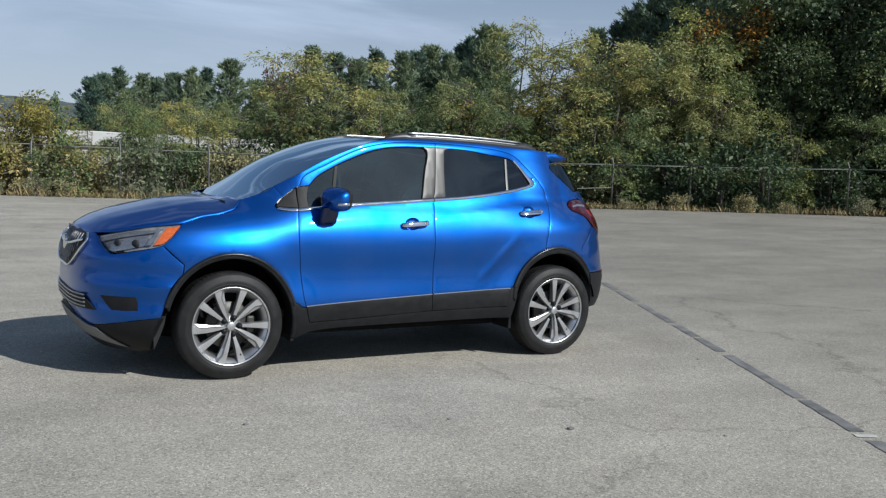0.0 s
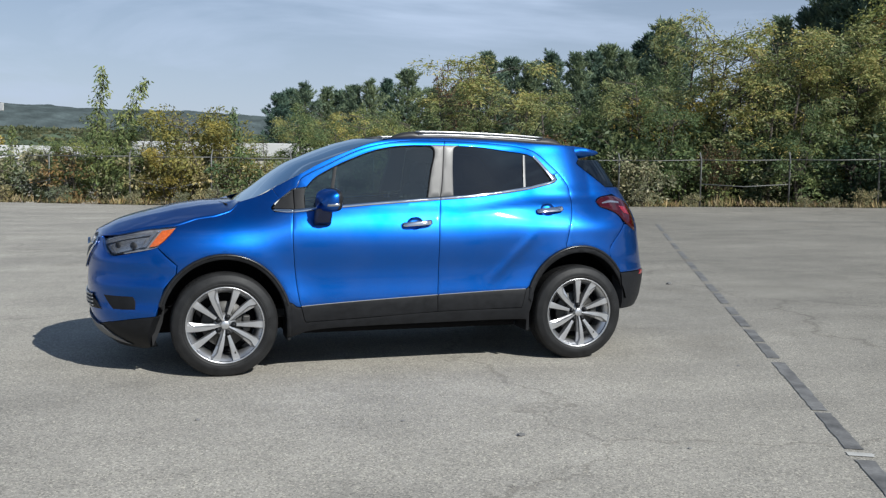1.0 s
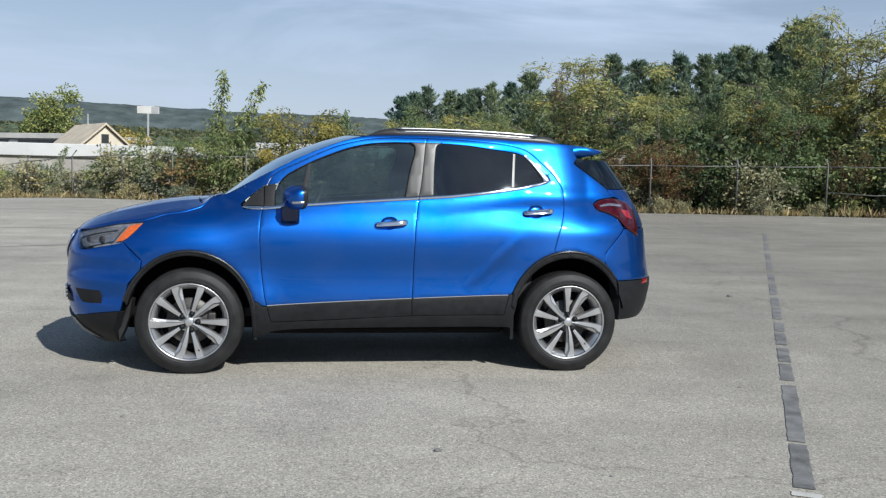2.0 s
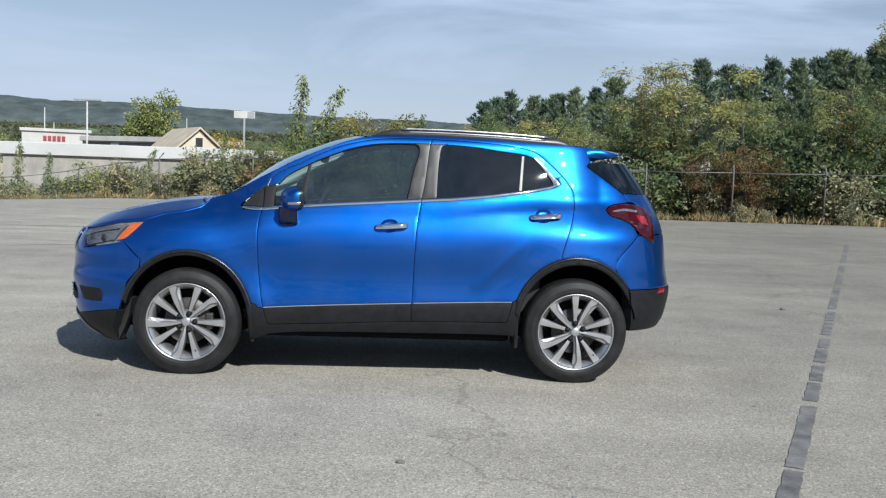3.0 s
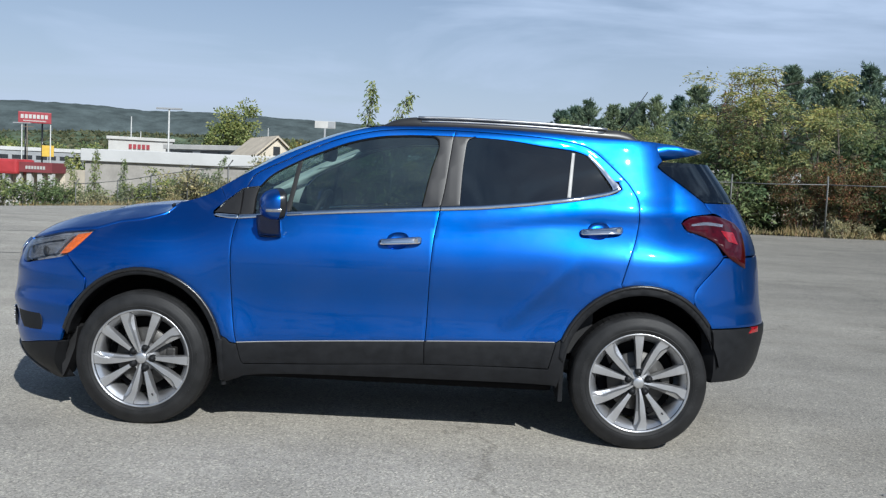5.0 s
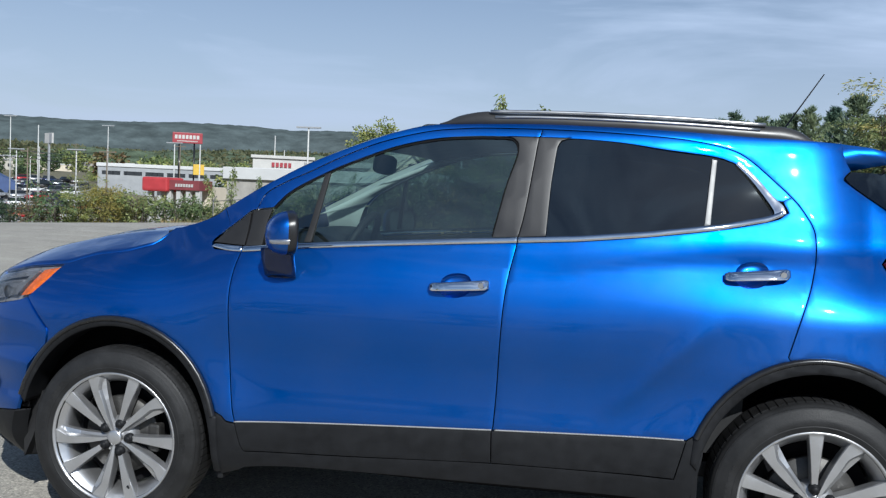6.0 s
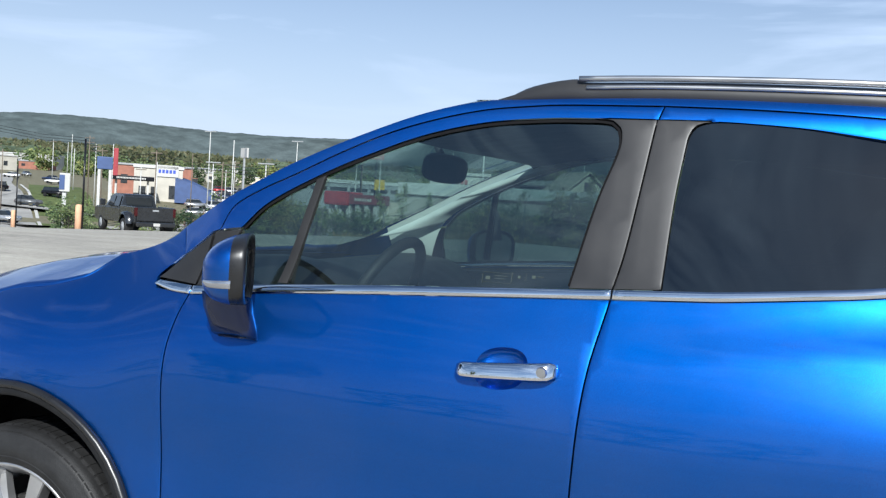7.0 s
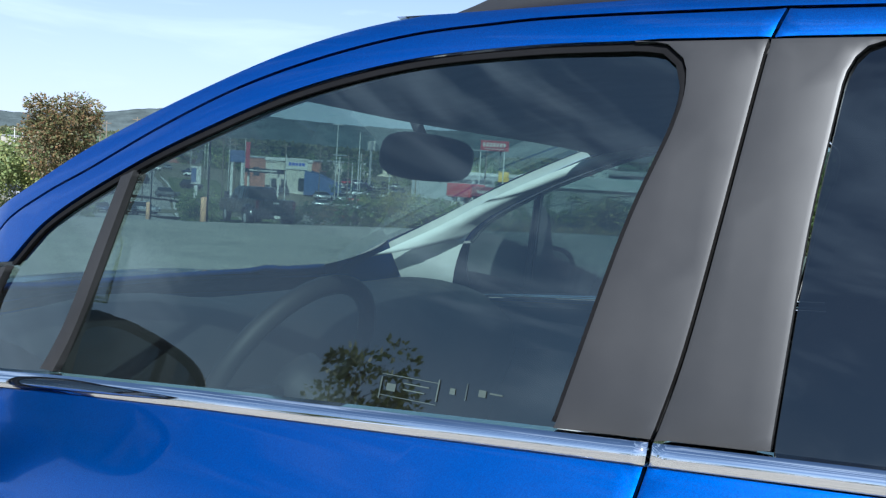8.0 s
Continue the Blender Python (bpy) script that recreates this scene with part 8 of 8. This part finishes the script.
# poles and wires
for x, y, h, arms, lamp, mat in ((-30.5, 87.0, 10.2, 0, True, PALEP), (-52, 134, 14.5, 0, False, PALEP), (-43, 188, 17, 0, False, PALEP), (-108, 118, 12, 1, False, WOODP), (-97, 118, 12.5, 1, False, WOODP), (-86, 118, 11, 0, True, PALEP), (-92, 132, 15.5, 0, False, PALEP),
                                (-80, 112, 11, 1, False, WOODP), (-70, 108, 10.5, 0, True, PALEP), (-62, 102, 10, 1, False, WOODP), (-120, 128, 13, 2, False, WOODP), (-132, 118, 13.5, 2, False, WOODP), (-126, 106, 13, 1, False, WOODP), (-118, 98, 13, 2, False, WOODP), (-106, 84, 11, 1, False, WOODP),
                                (-96, 76, 10, 0, True, PALEP), (-90, 66, 9, 1, False, WOODP), (-101, 72, 11, 0, False, PALEP), (-66, 128, 13, 0, True, PALEP), (-58, 120, 12, 0, False, PALEP), (-110, 150, 16, 0, True, PALEP), (-76, 150, 14, 1, False, WOODP), (-99, 165, 16, 0, True, PALEP), (-60, 160, 14, 0, False, PALEP)):
    pole(x, y, h, 0.12, mat, arms, lamp, "tall pale lamp standard in the town" if lamp else "weathered utility pole with cross arms" if arms else "slim pale pole in the town", "lamp_post" if lamp else "utility_pole")
random.seed(71)
for k in range(22):
    a, r = radians(random.uniform(-56, -31)), random.uniform(135, 300)
    pole(r * math.sin(a), r * math.cos(a) - 2, random.uniform(8.5, 13), 0.10, random.choice((WOODP, PALEP, PALEP)), random.choice((0, 1, 2)), False, "weathered utility pole in the town")
runs_ = [(-132, 118, 13.0), (-120, 128, 12.5), (-108, 118, 11.5), (-97, 118, 12.0), (-80, 112, 10.6), (-62, 102, 9.6)]
for k in range(3):
    for (x0, y0, h0), (x1, y1, h1) in zip(runs_, runs_[1:]):
        bm = bmesh.new()
        z0, z1 = land_z(x0, y0) + h0 - 0.5 * k, land_z(x1, y1) + h1 - 0.5 * k
        add_tube(bm, [(x0, y0, z0), ((x0 + x1) / 2, (y0 + y1) / 2, (z0 + z1) / 2 - 0.5), (x1, y1, z1)], 0.035, 4)
        tagged(part("power_line", bm, BLACKM, None, smooth=True), "thin black overhead power line between poles", "cable", "overhead power lines")

# ---- exit posts and the parked pickup ----
for x, y in ((-33.3, 33.5), (-54.2, 49.2)):
    z = max(lot_z(x, y), land_z(x, y)) if x > -40 else land_z(x, y)
    t = thing("exit_post", "faded orange concrete post with a dark pole", "post", "posts at the exit", (x, y, z))
    bm = bmesh.new()
    add_tube(bm, [(0, 0, -0.3), (0, 0, 1.42), (0, 0, 1.5)], [0.17, 0.165, 0.10], 14)
    part("base", bm, PEACH, t, "faded orange concrete base", smooth=True)
    bm = bmesh.new()
    add_tube(bm, [(0.25, 0, -0.3), (0.25, 0, 4.8)], 0.05, 8)
    part("shaft", bm, BLACKM, t, smooth=True)


TRUCK_PAINT = simple("dark_truck_paint", (0.022, 0.024, 0.028), 0.28, 0.2, 0.2, 3, coat=0.7)


def pickup(x, y, rz):
    """Black crew-cab pickup; local x runs forward."""
    t = thing("pickup_truck", "black crew-cab pickup truck with wide rear wheels", "truck", "", (x, y, lot_z(x, y)), rz)

    def hull(pts, w0, w1, name, mat, label="", bev=0.06):
        bm = bmesh.new()
        a = [bm.verts.new((px, -(w0 if pz < 1.3 else w1), pz)) for px, pz in pts]
        c = [bm.verts.new((px, (w0 if pz < 1.3 else w1), pz)) for px, pz in pts]
        bm.faces.new(a)
        bm.faces.new(c[::-1])
        for k in range(len(pts)):
            bm.faces.new((a[k], c[k], c[(k + 1) % len(pts)], a[(k + 1) % len(pts)]))
        bmesh.ops.recalc_face_normals(bm, faces=bm.faces[:])
        bmesh.ops.bevel(bm, geom=bm.edges[:], offset=bev, segments=3, affect="EDGES")
        return part(name, bm, mat, t, label, smooth=False)
    hull([(0.95, 0.55), (0.95, 1.28), (3.35, 1.28), (3.45, 1.29), (4.95, 1.22), (5.1, 1.1), (5.12, 0.6), (4.9, 0.5)], 0.98, 0.95, "body", TRUCK_PAINT)
    cab = hull([(1.0, 1.25), (1.08, 1.90), (1.3, 1.97), (2.7, 1.96), (3.5, 1.28)], 0.93, 0.74, "cab", TRUCK_PAINT, "black cab", 0.05)
    part("window", box_bm((0.985, -0.66, 1.36), (1.06, 0.66, 1.82), 0.02), CARGLASS, cab, "dark rear window")
    for s in (-1, 1):
        for x0, x1 in ((1.25, 2.0), (2.1, 2.95)):
            bm = bmesh.new()
            q = [bm.verts.new(v) for v in ((x0, s * 0.945, 1.33), (x1 + 0.1, s * 0.945, 1.33), (x1 - 0.12, s * 0.80, 1.84), (x0 + 0.05, s * 0.80, 1.84))]
            bm.faces.new(q)
            part("window", bm, CARGLASS, cab, "dark side window")
    part("bed_side", box_bm((-1.25, -1.0, 0.62), (0.94, -0.9, 1.40), 0.04), TRUCK_PAINT, t)
    part("bed_side", box_bm((-1.25, 0.9, 0.62), (0.94, 1.0, 1.40), 0.04), TRUCK_PAINT, t)
    part("bed_floor", box_bm((-1.2, -0.92, 0.62), (0.94, 0.92, 0.80)), TRUCK_PAINT, t)
    gate = part("tailgate", box_bm((-1.30, -0.90, 0.72), (-1.20, 0.90, 1.40), 0.03), TRUCK_PAINT, t, "black tailgate")
    part("gate_handle", box_bm((-1.33, -0.15, 1.20), (-1.29, 0.15, 1.28), 0.01), GREYM, gate)
    bump_ = part("bumper", box_bm((-1.52, -0.95, 0.46), (-1.28, 0.95, 0.68), 0.05), TRUCK_PAINT, t, "black rear bumper")
    part("plate", box_bm((-1.54, -0.16, 0.50), (-1.52, 0.16, 0.64)), WHITE_WALL, bump_, "blank pale plate")
    for s in (-1, 1):
        part("tail_lamp", box_bm((-1.31, s * 0.94 - 0.07, 0.95), (-1.18, s * 0.94 + 0.07, 1.36), 0.02), RED_LENS, t, "red tail lamp")
        # wide arch over the twin rear wheels
        bm = bmesh.new()
        rows = []
        for k in range(13):
            a = radians(180 * k / 12)
            rows.append([bm.verts.new(v) for v in ((-0.15 + 0.62 * math.cos(a), s * 0.95, 0.55 + 0.62 * math.sin(a)), (-0.15 + 0.60 * math.cos(a), s * 1.20, 0.55 + 0.55 * math.sin(a)), (-0.15 + 0.50 * math.cos(a), s * 1.22, 0.55 + 0.45 * math.sin(a)))])
        for r0, r1 in zip(rows, rows[1:]):
            for k in range(2):
                bm.faces.new((r0[k], r0[k + 1], r1[k + 1], r1[k]))
        part("rear_arch", bm, TRUCK_PAINT, t, smooth=True)
        part("mirror", box_bm((3.15, s * 1.0, 1.30), (3.3, s * 1.28, 1.62), 0.04), TRUCK_PAINT, t)
        for wx, wy, wd in ((-0.15, 1.0, 0.42), (3.95, 0.86, 0.27)):
            v, f = lathe([(0.0, wd / 2 - 0.04), (0.22, wd / 2 - 0.03), (0.25, wd / 2 - 0.01), (0.36, wd / 2), (0.40, wd / 2 - 0.04), (0.40, -wd / 2 + 0.04), (0.36, -wd / 2), (0.0, -wd / 2)], 28)
            w = new("wheel", mesh_of("wheel", v, f, RUBBER))
            w.parent = t
            w.matrix_local = pose(wx, s * wy, 0.40, 0, 0, 0 if s > 0 else 180)
            v, f = lathe([(0.0, wd / 2 + 0.01), (0.10, wd / 2 + 0.01), (0.12, wd / 2 - 0.015), (0.22, wd / 2 - 0.005), (0.235, wd / 2 - 0.02)], 24)
            r = new("rim", mesh_of("rim", v, f, GREYM))
            r.parent = w
    return t


pickup(-29.7, 34.2, 149)
